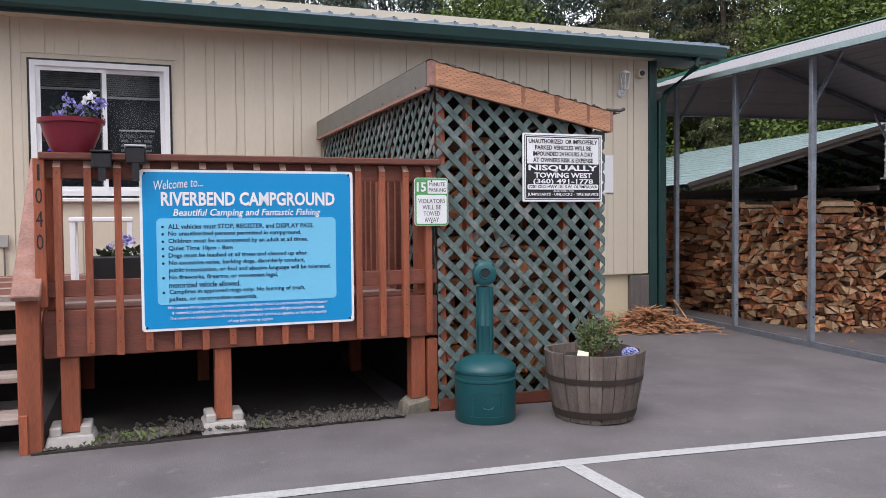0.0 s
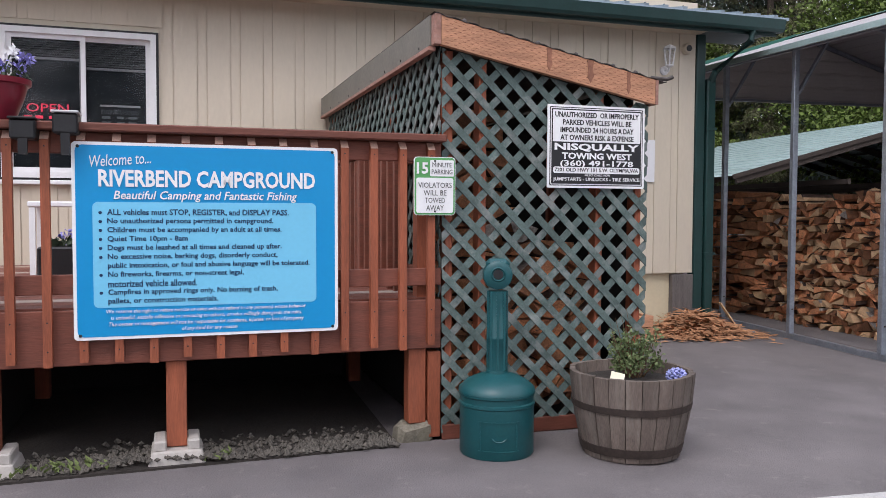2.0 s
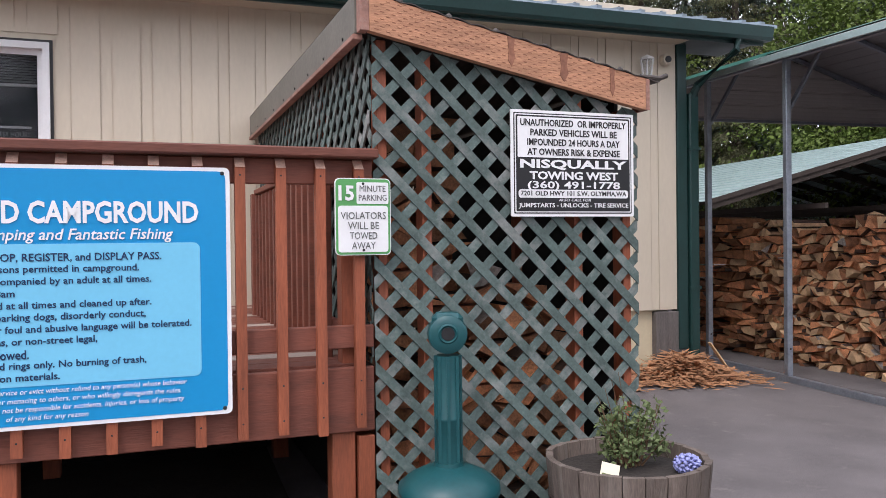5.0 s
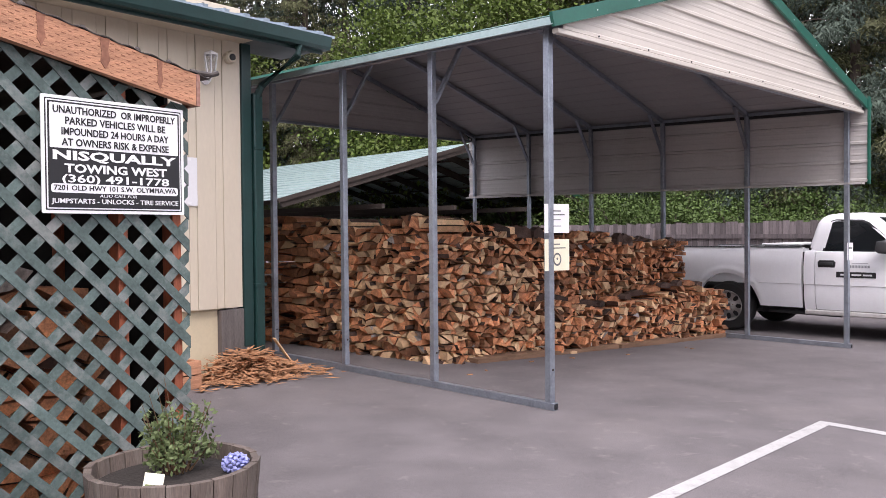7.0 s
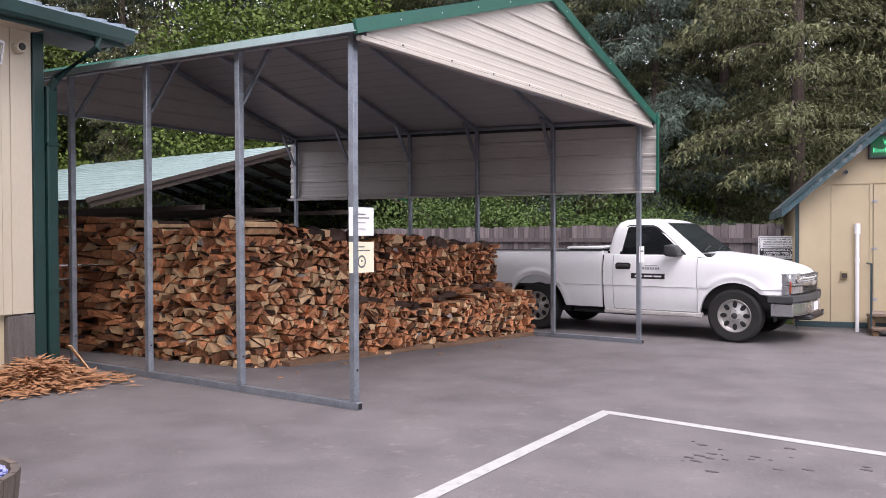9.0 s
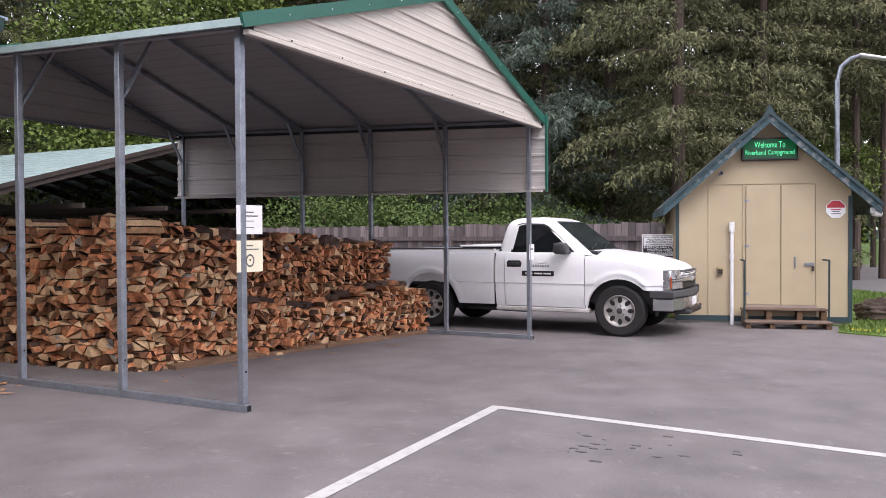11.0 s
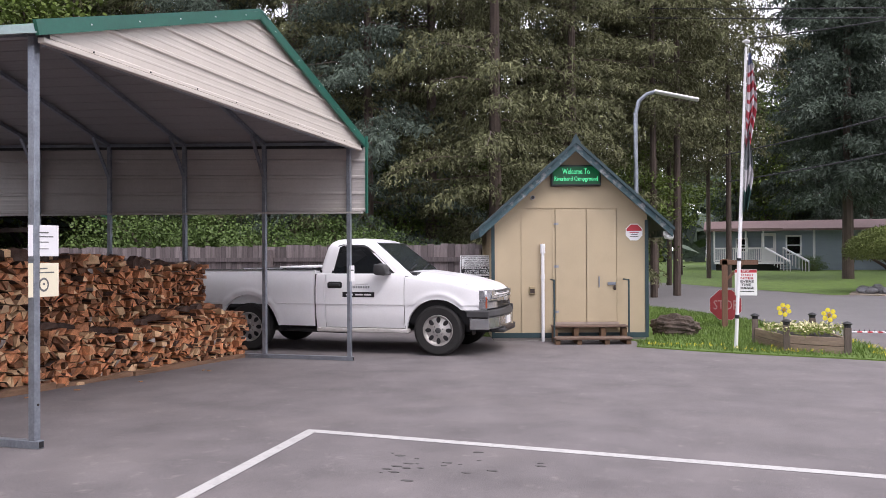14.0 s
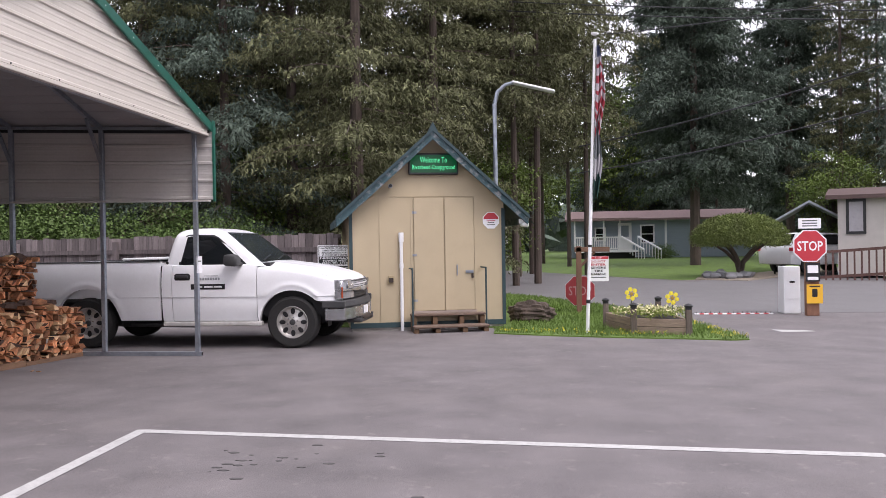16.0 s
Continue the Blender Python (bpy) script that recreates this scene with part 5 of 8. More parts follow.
# side skirt sheet
XS = CX1 + 0.045
def splace(s, o):
    return (XS - o + 0.02, CY0 - 0.24, s), (XS - o + 0.02, YB + 0.2, s)
part("side_sheet", ribbed(bmesh.new(), 0, splace, 1.92, 2.86), SHEET, cp, "white ribbed side sheet")
part("side_edge", slab(bmesh.new(), (XS + 0.0, CY0 - 0.262, 1.9), (XS + 0.05, CY0 - 0.235, 2.98)), GREEN_TRIM, cp, "green edge strip")
part("side_bar", slab(bmesh.new(), (CX1 + 0.005, CY0 - 0.2, 2.80), (CX1 + 0.05, YB + 0.1, 2.845)), BLACK, cp)
part("side_bar", slab(bmesh.new(), (CX1 - 0.03, CY0 - 0.2, 1.895), (CX1 + 0.06, YB + 0.2, 1.918)), SHEET, cp)
# the roof climbs a little towards the back
for ob in cp.children_recursive:
    for v in ob.data.vertices:
        k = min(1.0, max(0.0, v.co.z - 1.55))
        if k > 0:
            v.co.z += k * (0.09 - 0.004 * (v.co.x - CX0) + 0.034 * (v.co.y - CY0))
# notices on the corner post
for z, h, ma, lab in ((1.435, 0.23, PAPER, "white paper firewood price notice taped to a post"), (1.145, 0.25, PAPERCREAM, "cream paper notice with a round emblem on a post")):
    nt = thing("post_notice", lab, "notice", pose(CX0 + 0.055, CY0 - 0.034, z, 0, 0, -12))
    part("sheet", slab(bmesh.new(), (-0.125, -0.003, -h / 2), (0.125, 0, h / 2)), ma, nt)
    for i, (w, y) in enumerate(((0.08, 0.06), (0.16, 0.03)) if ma is PAPER else ((0.06, 0.085), (0.17, 0.055))):
        part("writing_bar", slab(bmesh.new(), (-w / 2, -0.0045, y - 0.0045), (w / 2, -0.0031, y + 0.0045)), SIGNGREY, nt)
    if ma is PAPER:
        for y in (-0.01, -0.06):
            part("writing_bar", slab(bmesh.new(), (-0.04, -0.0045, y - 0.003), (0.04, -0.0031, y + 0.003)), SIGNGREY, nt)
    else:
        bm = turned(bmesh.new(), [(0.03, -0.0045), (0.042, -0.0045)], 20, (0, 0, 0), "y", "")
        for v in bm.verts:
            v.co.z = v.co.z * 1.25 - 0.035
        part("emblem", bm, SIGNGREY, nt, "printed round emblem")
        bm = turned(bmesh.new(), [(0.001, -0.0047), (0.009, -0.0047)], 12, (0, 0, -0.03), "y", "")
        part("emblem_core", bm, SIGNGREY, nt)
nt = thing("post_notice", "small white paper notice on a carport post", "notice", pose(CX1 + 0.03, CY0 - 0.034, 1.06, 0, 0, -10))
part("sheet", slab(bmesh.new(), (-0.075, -0.003, -0.13), (0.055, 0, 0.1)), PAPER, nt)
part("writing_bar", slab(bmesh.new(), (-0.04, -0.0045, 0.02), (0.03, -0.0031, 0.04)), SIGNGREY, nt)

# ---- firewood under the shelter ----
PILE = pose(7.22, 8.52, 0, 0, 0, -6.0)
gzp = lambda x: ground_z(7.2 + x)
stack("firewood_stack", "long high stack of split orange firewood under the carport", 4.75, 0.42, -0.05, lambda x: 1.52 - 0.062 * x + 0.05 * math.sin(3 * x) + (0.04 if x < 0.8 else 0), PILE @ pose(0, 0.3, -0.06), 300, 0.12)
stack("firewood_stack", "front stack of fresh split firewood under the carport", 1.45, 0.42, -0.05, lambda x: 1.44 - 0.2 * max(0, x - 0.5) - 0.55 * max(0, x - 0.95), PILE @ pose(0.0, -0.06, -0.09), 300, 0.4, 0.11, 0.085)
stack("firewood_stack", "low front row of split firewood on boards", 3.95, 0.4, -0.05, lambda x: 0.55 + 0.08 * math.sin(x * 2.2 + 1) + 0.06 * (x > 1.5), PILE @ pose(1.2, -0.12, -0.14), 300, 0.25, 0.1, 0.075)
# the stack's end, with log sides showing
stack("firewood_stack", "end of the firewood stack with split log sides showing", 1.5, 0.6, -0.05, lambda x: 1.6 + 0.05 * math.sin(x * 4), pose(6.90, 11.98, -0.07, 0, 0, -85.7), 150, 0.12, 0.26, 0.09, whole=0.7)
stack("firewood_stack", "side stack of pale split firewood ends beside the steel posts", 2.0, 0.5, -0.05, lambda x: 1.57 + 0.04 * math.sin(x * 5), pose(7.0, 10.55, -0.07, 0, 0, -85.7), 300, 0.38, 0.13, 0.09, whole=0.3)
for i in range(30):
    w, d = rng.uniform(0.22, 0.42), rng.uniform(0.05, 0.09)
    x = 0.1 + i * 0.155
    bm = bmesh.new()
    prism(bm, [(-w / 2, -d), (w / 2, -d), (w / 2 * 0.9, d * 0.3), (0, d), (-w / 2 * 0.9, d * 0.1)], "y", -0.05, 0.05)
    solid("loose_log", bm, LOGPALE if i % 4 == 0 else BARK, "loose split log lying on top of the firewood stack", "log", m=PILE @ pose(x, 0.42 + rng.uniform(-0.08, 0.2), 1.42 - 0.062 * x + (0.07 if x < 0.8 else 0.02), rng.uniform(-8, 8), rng.uniform(-6, 6), rng.uniform(-40, 40)), group="loose logs")
for i in range(14):
    x = 1.4 + i * 0.26
    bm = bmesh.new()
    w = rng.uniform(0.2, 0.36)
    prism(bm, [(-w / 2, -0.035), (w / 2, -0.04), (w / 2 * 0.9, 0.02), (0, 0.045), (-w / 2 * 0.85, 0.015)], "y", -0.05, 0.05)
    solid("loose_log", bm, BARK if i % 3 else LOGEND, "loose split log lying on the low row", "log", m=PILE @ pose(x, 0.06 + rng.uniform(-0.04, 0.1), 0.46 + 0.08 * math.sin((x - 1.2) * 2.2 + 1) + 0.05 * (x > 2.7), 0, rng.uniform(-8, 8), rng.uniform(-25, 25)), group="loose logs")
PLANKS = mat("base_planks", (0.2, 0.115, 0.07), 0.85, 0.35, 6, 0.4, 60, stretch=(0.4, 3, 3))
for i in range(4):
    x = 0.35 + i * 1.2
    bm = bmesh.new(); slab(bm, (x, -0.24 + 0.02 * (i % 2), gzp(x) - 0.03), (x + 1.18, -0.02, gzp(x) + 0.05 - 0.015 * (i % 2)), 0.006)
    solid("base_board", bm, PLANKS, "rough timber board under the firewood", "board", m=PILE, group="base boards")
# stacks deeper inside
bm = bmesh.new()
slab(bm, (0.1, 0.75, -0.2), (4.6, 2.6, 1.22))
solid("stacked_wood_core", bm, BARK, "dim stacked wood filling the middle of the shelter", "firewood", "stuff", PILE)
stack("firewood_stack", "rear stack of split firewood under the carport", 4.4, 0.4, 0.9, lambda x: 1.5 + 0.06 * math.sin(5 * x) - 0.07 * x, PILE @ pose(0.1, 0.8, -0.06), 80, 0.1)
for i in range(7):
    x = rng.uniform(-0.3, 4.8)
    bm = bmesh.new(); box(bm, (0, 0, 0), (rng.uniform(0.03, 0.08), rng.uniform(0.01, 0.03), 0.012), Euler((0, 0, rng.uniform(0, 3))).to_matrix(), 0.003)
    solid("wood_chip", bm, CHIP, "stray chip of wood on the asphalt", "wood chip", m=PILE @ pose(x, -0.4 - rng.uniform(0, 0.4), gzp(x) + 0.006), group="stray chips")

# ---- the small shed ----
SHEDWALL = mat("tan_shed_paint", (0.455, 0.372, 0.248), 0.65, 0.08, 3, 0.08, 60, dirt=0.12, dirtcol=(0.3, 0.24, 0.15), dscale=1.5)
TEAL = mat("dark_teal_trim", (0.022, 0.048, 0.056), 0.55, 0.2, 5, 0.1, 50)
PEEL = mat("peeling_teal_trim", (0.028, 0.068, 0.08), 0.6, 0.25, 5, 0.2, 50, dirt=0.9, dirtcol=(0.42, 0.4, 0.4), dscale=6)
SHINGLE = mat("dark_shingle", (0.06, 0.07, 0.075), 0.85, 0.3, 8, 0.3, 60)
SW, SD, SB, ST = 2.62, 3.2, 0.06, 2.25
gz = -0.23
# local frame: x along the front from its far end to its near end, y into the shed, z from the ground
SHED = pose(16.09 - 0.2756 * SW, 2.0 + 0.9613 * SW, gz, 0, 0, -90 + 16)
shed = thing("shed", "small tan shed with a steep dark roof and peeling teal trim", "shed", SHED)
SP, LT, WX = 3.42, 2.35, -0.13
WZ = ST + (SP - ST) / (SW / 2) * WX
bm = bmesh.new()
t = 0.09
prism(bm, [(WX, SB), (SW, SB), (SW, ST), (SW / 2, SP), (WX, WZ)], "y", 0, t)
part("front_wall", bm, SHEDWALL, shed)
bm = bmesh.new(); prism(bm, [(WX, SB), (SW, SB), (SW, ST), (SW / 2, SP), (WX, WZ)], "y", SD - t, SD)
part("back_wall", bm, SHEDWALL, shed)
for x in (WX, SW - t):
    part("side_wall", slab(bmesh.new(), (x, t, SB), (x + t, SD - t, WZ if x < 0 else ST)), SHEDWALL, shed)
for k in range(12):
    part("side_batten", slab(bmesh.new(), (WX - 0.012, 0.1 + k * 0.26, SB), (WX - 0.0005, 0.14 + k * 0.26, WZ)), SHEDWALL, shed)
part("foundation", slab(bmesh.new(), (WX + 0.02, 0.02, -0.02), (SW - 0.02, SD, SB)), CONCRETE, shed)
part("sill_trim", slab(bmesh.new(), (WX - 0.01, -0.02, SB), (SW + 0.01, -0.001, SB + 0.09)), TEAL, shed)
for x in (WX - 0.015, SW - 0.045):
    part("corner_trim", slab(bmesh.new(), (x, -0.02, SB + 0.09), (x + 0.06, -0.001, WZ)), TEAL, shed)
part("ledge_trim", slab(bmesh.new(), (0.046, -0.016, LT), (SW - 0.12, -0.001, LT + 0.03)), SHEDWALL, shed)
for f in (0.155, 0.365, 0.80):
    part("batten", slab(bmesh.new(), (SW * f - 0.02, -0.014, SB + 0.09), (SW * f + 0.02, -0.001, LT)), SHEDWALL, shed)
for f0, f1 in ((0.378, 0.582), (0.588, 0.788)):
    dr = part("door", slab(bmesh.new(), (SW * f0, -0.03, 0.34), (SW * f1, -0.001, LT - 0.02), 0.004), SHEDWALL, shed)
    if f0 > 0.5:
        part("handle", slab(bmesh.new(), (SW * f1 - 0.16, -0.06, 0.99), (SW * f1 - 0.02, -0.031, 1.04), 0.005), GALV, dr, "galvanised latch")
        part("lever", slab(bmesh.new(), (SW * f1 - 0.32, -0.05, 0.95), (SW * f1 - 0.3, -0.031, 1.14)), GALV, dr)
        part("padlock", slab(bmesh.new(), (SW * f1 - 0.06, -0.07, 0.9), (SW * f1 - 0.02, -0.05, 0.985), 0.006), HOOP, dr)
    else:
        for z in (0.5, 1.3, 2.05):
            part("hinge", slab(bmesh.new(), (SW * f0 - 0.03, -0.036, z), (SW * f0 + 0.05, -0.031, z + 0.04)), GALV, dr)
part("threshold", slab(bmesh.new(), (SW * 0.37, -0.05, 0.28), (SW * 0.8, -0.001, 0.335)), STEPWOOD, shed)
# roof with overhang
OV, RT = 0.36, 0.11
sl = (SP - ST) / (SW / 2)
for sd in (-1, 1):
    xe = SW / 2 + sd * (SW / 2 + OV)
    ze = ST - sl * OV
    bm = bmesh.new()
    prism(bm, [(SW / 2, SP + 0.02), (xe, ze + 0.02), (xe, ze + 0.06), (SW / 2, SP + 0.06)], "y", -0.3, SD + 0.2)
    part("roof_plane", bm, SHINGLE, shed)
    bm = bmesh.new()
    prism(bm, [(SW / 2, SP - 0.10), (xe, ze - 0.10), (xe, ze + 0.07), (SW / 2, SP + 0.07)], "y", -0.34, -0.3)
    part("bargeboard", bm, PEEL, shed, "peeling dark teal bargeboard")
    bm = bmesh.new()
    prism(bm, [(SW / 2, SP + 0.035), (xe + sd * 0.02, ze + 0.01), (xe + sd * 0.02, ze + 0.075), (SW / 2, SP + 0.1)], "y", -0.375, -0.3405)
    part("drip_board", bm, TEAL, shed, "dark teal upper trim board")
    part("eave_board", slab(bmesh.new(), (xe - 0.015, -0.3, ze - 0.09), (xe + 0.015, SD + 0.2, ze + 0.03)), PEEL, shed)
    bm = bmesh.new()
    prism(bm, [(SW / 2, SP - 0.02), (xe, ze - 0.02), (xe, ze + 0.018), (SW / 2, SP + 0.018)], "y", -0.3, 0.0)
    part("soffit", bm, TEAL, shed)
bm = bmesh.new(); prism(bm, [(SW / 2 - 0.09, SP + 0.02), (SW / 2, SP + 0.2), (SW / 2 + 0.09, SP + 0.02)], "y", -0.35, -0.2)
part("finial", bm, TEAL, shed)
part("vent_hole", turned(bmesh.new(), [(0.035, -0.012), (0.03, -0.001)], 14, (SW / 2 - 0.02, 0, SP - 0.42), "y"), SIGNBLACK, shed)
# message board
led = thing("message_board", "lit green message board under the shed gable", "sign", SHED @ pose(SW * 0.515, 0, 2.915, -4))
part("board_frame", slab(bmesh.new(), (-0.44, -0.09, -0.185), (0.44, 0.0, 0.185), 0.008), BLACK, led)
part("screen", slab(bmesh.new(), (-0.41, -0.094, -0.155), (0.41, -0.0905, 0.155)), glow_mat("green_screen", (0.0, 0.14, 0.045), 0.25), led, "dark green lit screen")
LEDG = glow_mat("green_diodes", (0.1, 1.0, 0.42), 0.75)
lettering("Welcome To", 0.48, 0.1, LEDG, led, pose(0, -0.096, 0.07, 90))
lettering("Riverbend Campground", 0.76, 0.1, LEDG, led, pose(0, -0.096, -0.07, 90))
# small fittings
sp = thing("vent_pipe", "white plastic pipe standing against the shed", "pipe", SHED @ pose(SW * 0.29, -0.05, 0))
part("pipe_run", tube(bmesh.new(), [(0, 0, 0), (0, 0, 1.6)], 0.03, 12), WHITE, sp, smooth=True)
part("pipe_cap", tube(bmesh.new(), [(0, 0, 1.55), (0, 0, 1.72)], 0.045, 12), WHITE, sp, smooth=True)
part("coupling", tube(bmesh.new(), [(0, 0, 1.1), (0, 0, 1.18)], 0.037, 12), WHITE, sp, smooth=True)
for x, z, s in ((0.2, 0.9, 0.1),):
    ob = thing("socket_box", "small tan outdoor socket box on the shed", "socket", SHED @ pose(SW * x + 0.05, 0, z))
    part("cover", slab(bmesh.new(), (-0.05, -0.05, -0.07), (0.05, 0, 0.07), 0.008), mat("tan_plastic", (0.36, 0.29, 0.17), 0.5, 0.1), ob)
    part("flap", slab(bmesh.new(), (-0.04, -0.058, -0.05), (0.04, -0.0505, 0.03), 0.003), HOOP, ob)
oc = thing("alarm_sign", "white and red octagonal security sign on the shed", "sign", SHED @ pose(SW * 0.91, -0.006, 1.92, 90))
def octagon(r):
    return [(r * math.cos(radians(22.5 + 45 * i)), r * math.sin(radians(22.5 + 45 * i))) for i in range(8)]
part("panel", prism(bmesh.new(), octagon(0.16), "z", 0, 0.006), SIGNWHITE, oc)
part("red_field", prism(bmesh.new(), [p for p in clip_poly(octagon(0.145), [(-1, 0.02), (1, 0.02), (1, 1), (-1, 1)])], "z", 0.0061, 0.0068), SIGNRED, oc)
for y, w in ((-0.01, 0.16), (-0.04, 0.12), (-0.08, 0.15)):
    part("writing_bar", slab(bmesh.new(), (-w / 2, y - 0.007, 0.0061), (w / 2, y + 0.007, 0.0068)), SIGNRED if y > -0.02 else SIGNGREY, oc)
for f in (0.345, 0.835):
    hr = thing("step_rail", "thin dark upright grab rail beside the shed steps", "rail", SHED @ pose(SW * f, -0.42, 0))
    part("upright", tube(bmesh.new(), [(0, 0, 0.02), (0, 0, 1.1)], 0.016, 8), TEAL, hr)
    part("return_bar", tube(bmesh.new(), [(0, 0, 1.09), (0, 0.4, 1.09)], 0.014, 8), TEAL, hr)
OLDSTEP = mat("dark_worn_step_boards", (0.15, 0.1, 0.075), 0.85, 0.4, 6, 0.4, 60, stretch=(0.5, 3, 3), dirt=0.5, dirtcol=(0.3, 0.25, 0.2), dscale=5)
ss = thing("shed_steps", "worn timber steps in front of the shed doors", "steps", SHED)
for z, y0, y1 in ((0.12, -0.62, -0.3), (0.3, -0.3, -0.06)):
    part("tread", slab(bmesh.new(), (SW * 0.34, y0, z - 0.035), (SW * 0.84, y1, z), 0.006), OLDSTEP, ss)
    for f in (0.36, 0.5, 0.68, 0.82):
        part("support", slab(bmesh.new(), (SW * f - 0.04, y0 + 0.03, 0), (SW * f + 0.04, y1 - 0.02, z - 0.046)), TWIG, ss)
fc = thing("floodlight", "small white floodlight under the shed eave", "lamp", SHED @ pose(SW + 0.28, -0.2, ST - 0.42))
for y in (-0.06, 0.06):
    part("lamp_head", turned(bmesh.new(), [(0.03, -0.06), (0.05, 0.04), (0.04, 0.05)], 12, (0.05, y, 0), "x"), WHITE, fc)
part("mount", slab(bmesh.new(), (-0.05, -0.03, 0.02), (0.05, 0.03, 0.1)), WHITE, fc)
sc = thing("security_camera", "small bullet camera under the shed gable", "camera", SHED @ pose(SW * 0.22, -0.1, ST + 0.28))
part("housing", turned(bmesh.new(), [(0.035, -0.09), (0.035, 0.05), (0.02, 0.1)], 12, (0, 0, 0), "y"), GALV, sc, smooth=True)
part("lens", turned(bmesh.new(), [(0.028, -0.095), (0.028, -0.091)], 12, (0, 0, 0), "y"), SIGNBLACK, sc)
tow_sign(pose(15.9, 5.06, 1.06, 90, 0, -78))
tp = thing("sign_post", "grey timber post behind the towing sign", "post", pose(15.93, 5.07, -0.23))
part("post_shaft", slab(bmesh.new(), (-0.02, 0.0, 0), (0.06, 0.08, 1.4)), GREYBOARD, tp)

# ---- the board fence ----
FENCE = mat("grey_fence_boards", (0.175, 0.145, 0.145), 0.9, 0.45, 5, 0.4, 60, stretch=(5, 5, 0.25), rnd=0.42, dirt=0.3, dirtcol=(0.1, 0.085, 0.08))
fence = thing("board_fence", "tall weathered grey board fence", "fence", pose(16.55, 5.1, -0.23, 0, 0, 82))
for i in range(110):
    h = 1.74 + rng.uniform(-0.02, 0.02)
    part("board", slab(bmesh.new(), (i * 0.145, -0.012 + rng.uniform(0, 0.006), 0.02), (i * 0.145 + 0.137, 0.012, h)), FENCE, fence)
for z in (0.4, 1.4):
    part("fence_rail", slab(bmesh.new(), (0, 0.018, z), (16, 0.06, z + 0.09)), FENCE, fence)
for i in range(7):
    part("fence_post", slab(bmesh.new(), (i * 2.4, 0.061, 0), (i * 2.4 + 0.09, 0.15, 1.65)), FENCE, fence)

# ---- the pickup truck ----
CARWHITE = mat("white_car_paint", (0.86, 0.86, 0.88), 0.22, 0.03, 2, 0.0, 40, dirt=0.12, dirtcol=(0.45, 0.42, 0.4), dscale=2.0)
RUBBER = mat("tyre_rubber", (0.02, 0.019, 0.019), 0.85, 0.3, 12, 0.3, 60)
ALLOY = mat("dusty_alloy", (0.5, 0.48, 0.46), 0.4, 0.15, 8, 0.1, 40, metal=0.6)
CHROME = mat("dull_chrome", (0.55, 0.56, 0.58), 0.25, 0.1, 6, 0.02, 40, metal=0.9)
DKGREY = mat("dark_grey_bumper", (0.045, 0.045, 0.047), 0.6, 0.2, 6, 0.1, 60)
AMBER = mat("amber_lens", (0.33, 0.06, 0.02), 0.3, 0.1)
CLEARLENS = mat("headlight_lens", (0.42, 0.42, 0.44), 0.12, 0.5, 22, metal=0.55)


def arc(cx, cz, r, a0, a1, n=10):
    return [(cx + r * math.cos(radians(a0 + (a1 - a0) * i / n)), cz + r * math.sin(radians(a0 + (a1 - a0) * i / n))) for i in range(n + 1)]


def rounded_prism(pts, y0, y1, bevel=0.03, segs=2, sharp=0):
    bm = prism(bmesh.new(), pts, "y", y0, y1)
    bmesh.ops.recalc_face_normals(bm, faces=bm.faces[:])
    ed = [e for e in bm.edges if abs(e.verts[0].co.y - e.verts[1].co.y) < 1e-5]
    bmesh.ops.bevel(bm, geom=ed, offset=bevel, segments=segs, affect="EDGES", profile=0.5)
    return bm


def wheel(parent, x, y, r, sgn, holes=8):
    """A wheel at (x, y); sgn: which way its face looks along y."""
    wh = part("wheel", turned(bmesh.new(), [(r * 0.62, -0.115), (r * 0.9, -0.125), (r * 0.985, -0.1), (r, -0.06), (r, 0.06), (r * 0.985, 0.1), (r * 0.9, 0.125), (r * 0.62, 0.115)], 40, (x, y, r), "y", ""), RUBBER, parent, smooth=True)
    f = sgn * 0.1
    part("rim", turned(bmesh.new(), [(r * 0.63, f * 1.12), (r * 0.6, f * 1.16), (r * 0.585, f * 0.9), (r * 0.5, f * 0.62), (r * 0.28, f * 0.75), (r * 0.2, f * 0.95), (r * 0.1, f * 1.0)], 40, (x, y, r), "y", "e"), ALLOY, wh, "dusty alloy rim", smooth=True)
    for i in range(holes):
        a = 2 * math.pi * i / holes
        ring = [(0.42 * r + 0.125 * r * math.cos(b * math.pi / 6), 0.085 * r * math.sin(b * math.pi / 6)) for b in range(12)]
        bm = prism(bmesh.new(), [(x + u * math.cos(a) - w * math.sin(a), r + u * math.sin(a) + w * math.cos(a)) for u, w in ring], "y", y + min(f * 0.5, f * 0.79), y + max(f * 0.5, f * 0.79))
        part("rim_hole", bm, SIGNBLACK, wh)
    part("hub_cap", turned(bmesh.new(), [(r * 0.12, f * 0.95), (r * 0.11, f * 1.15), (r * 0.06, f * 1.2)], 12, (x, y, r), "y"), DKGREY, wh)
    for i in range(6):
        a = 2 * math.pi * i / 6 + 0.3
        part("wheel_nut", turned(bmesh.new(), [(r * 0.03, f * 0.8), (r * 0.03, f * 1.05)], 6, (x + r * 0.2 * math.cos(a), y, r + r * 0.2 * math.sin(a)), "y"), CHROME, wh)
    return wh


TR = pose(14.07, 5.02, -0.23, 0, 0, -90)
truck = thing("pickup_truck", "white regular-cab pickup truck with tinted windows", "truck", TR)
HW, WB, R = 0.965, 3.2, 0.385
RX = -WB


def arch_z(x, c, a, b):
    """Height of a wheel arch's edge at x, or 0 outside it."""
    k = 1 - ((x - c) / a) ** 2
    return R - 0.02 + b * math.sqrt(k) if k > 0 else 0.0


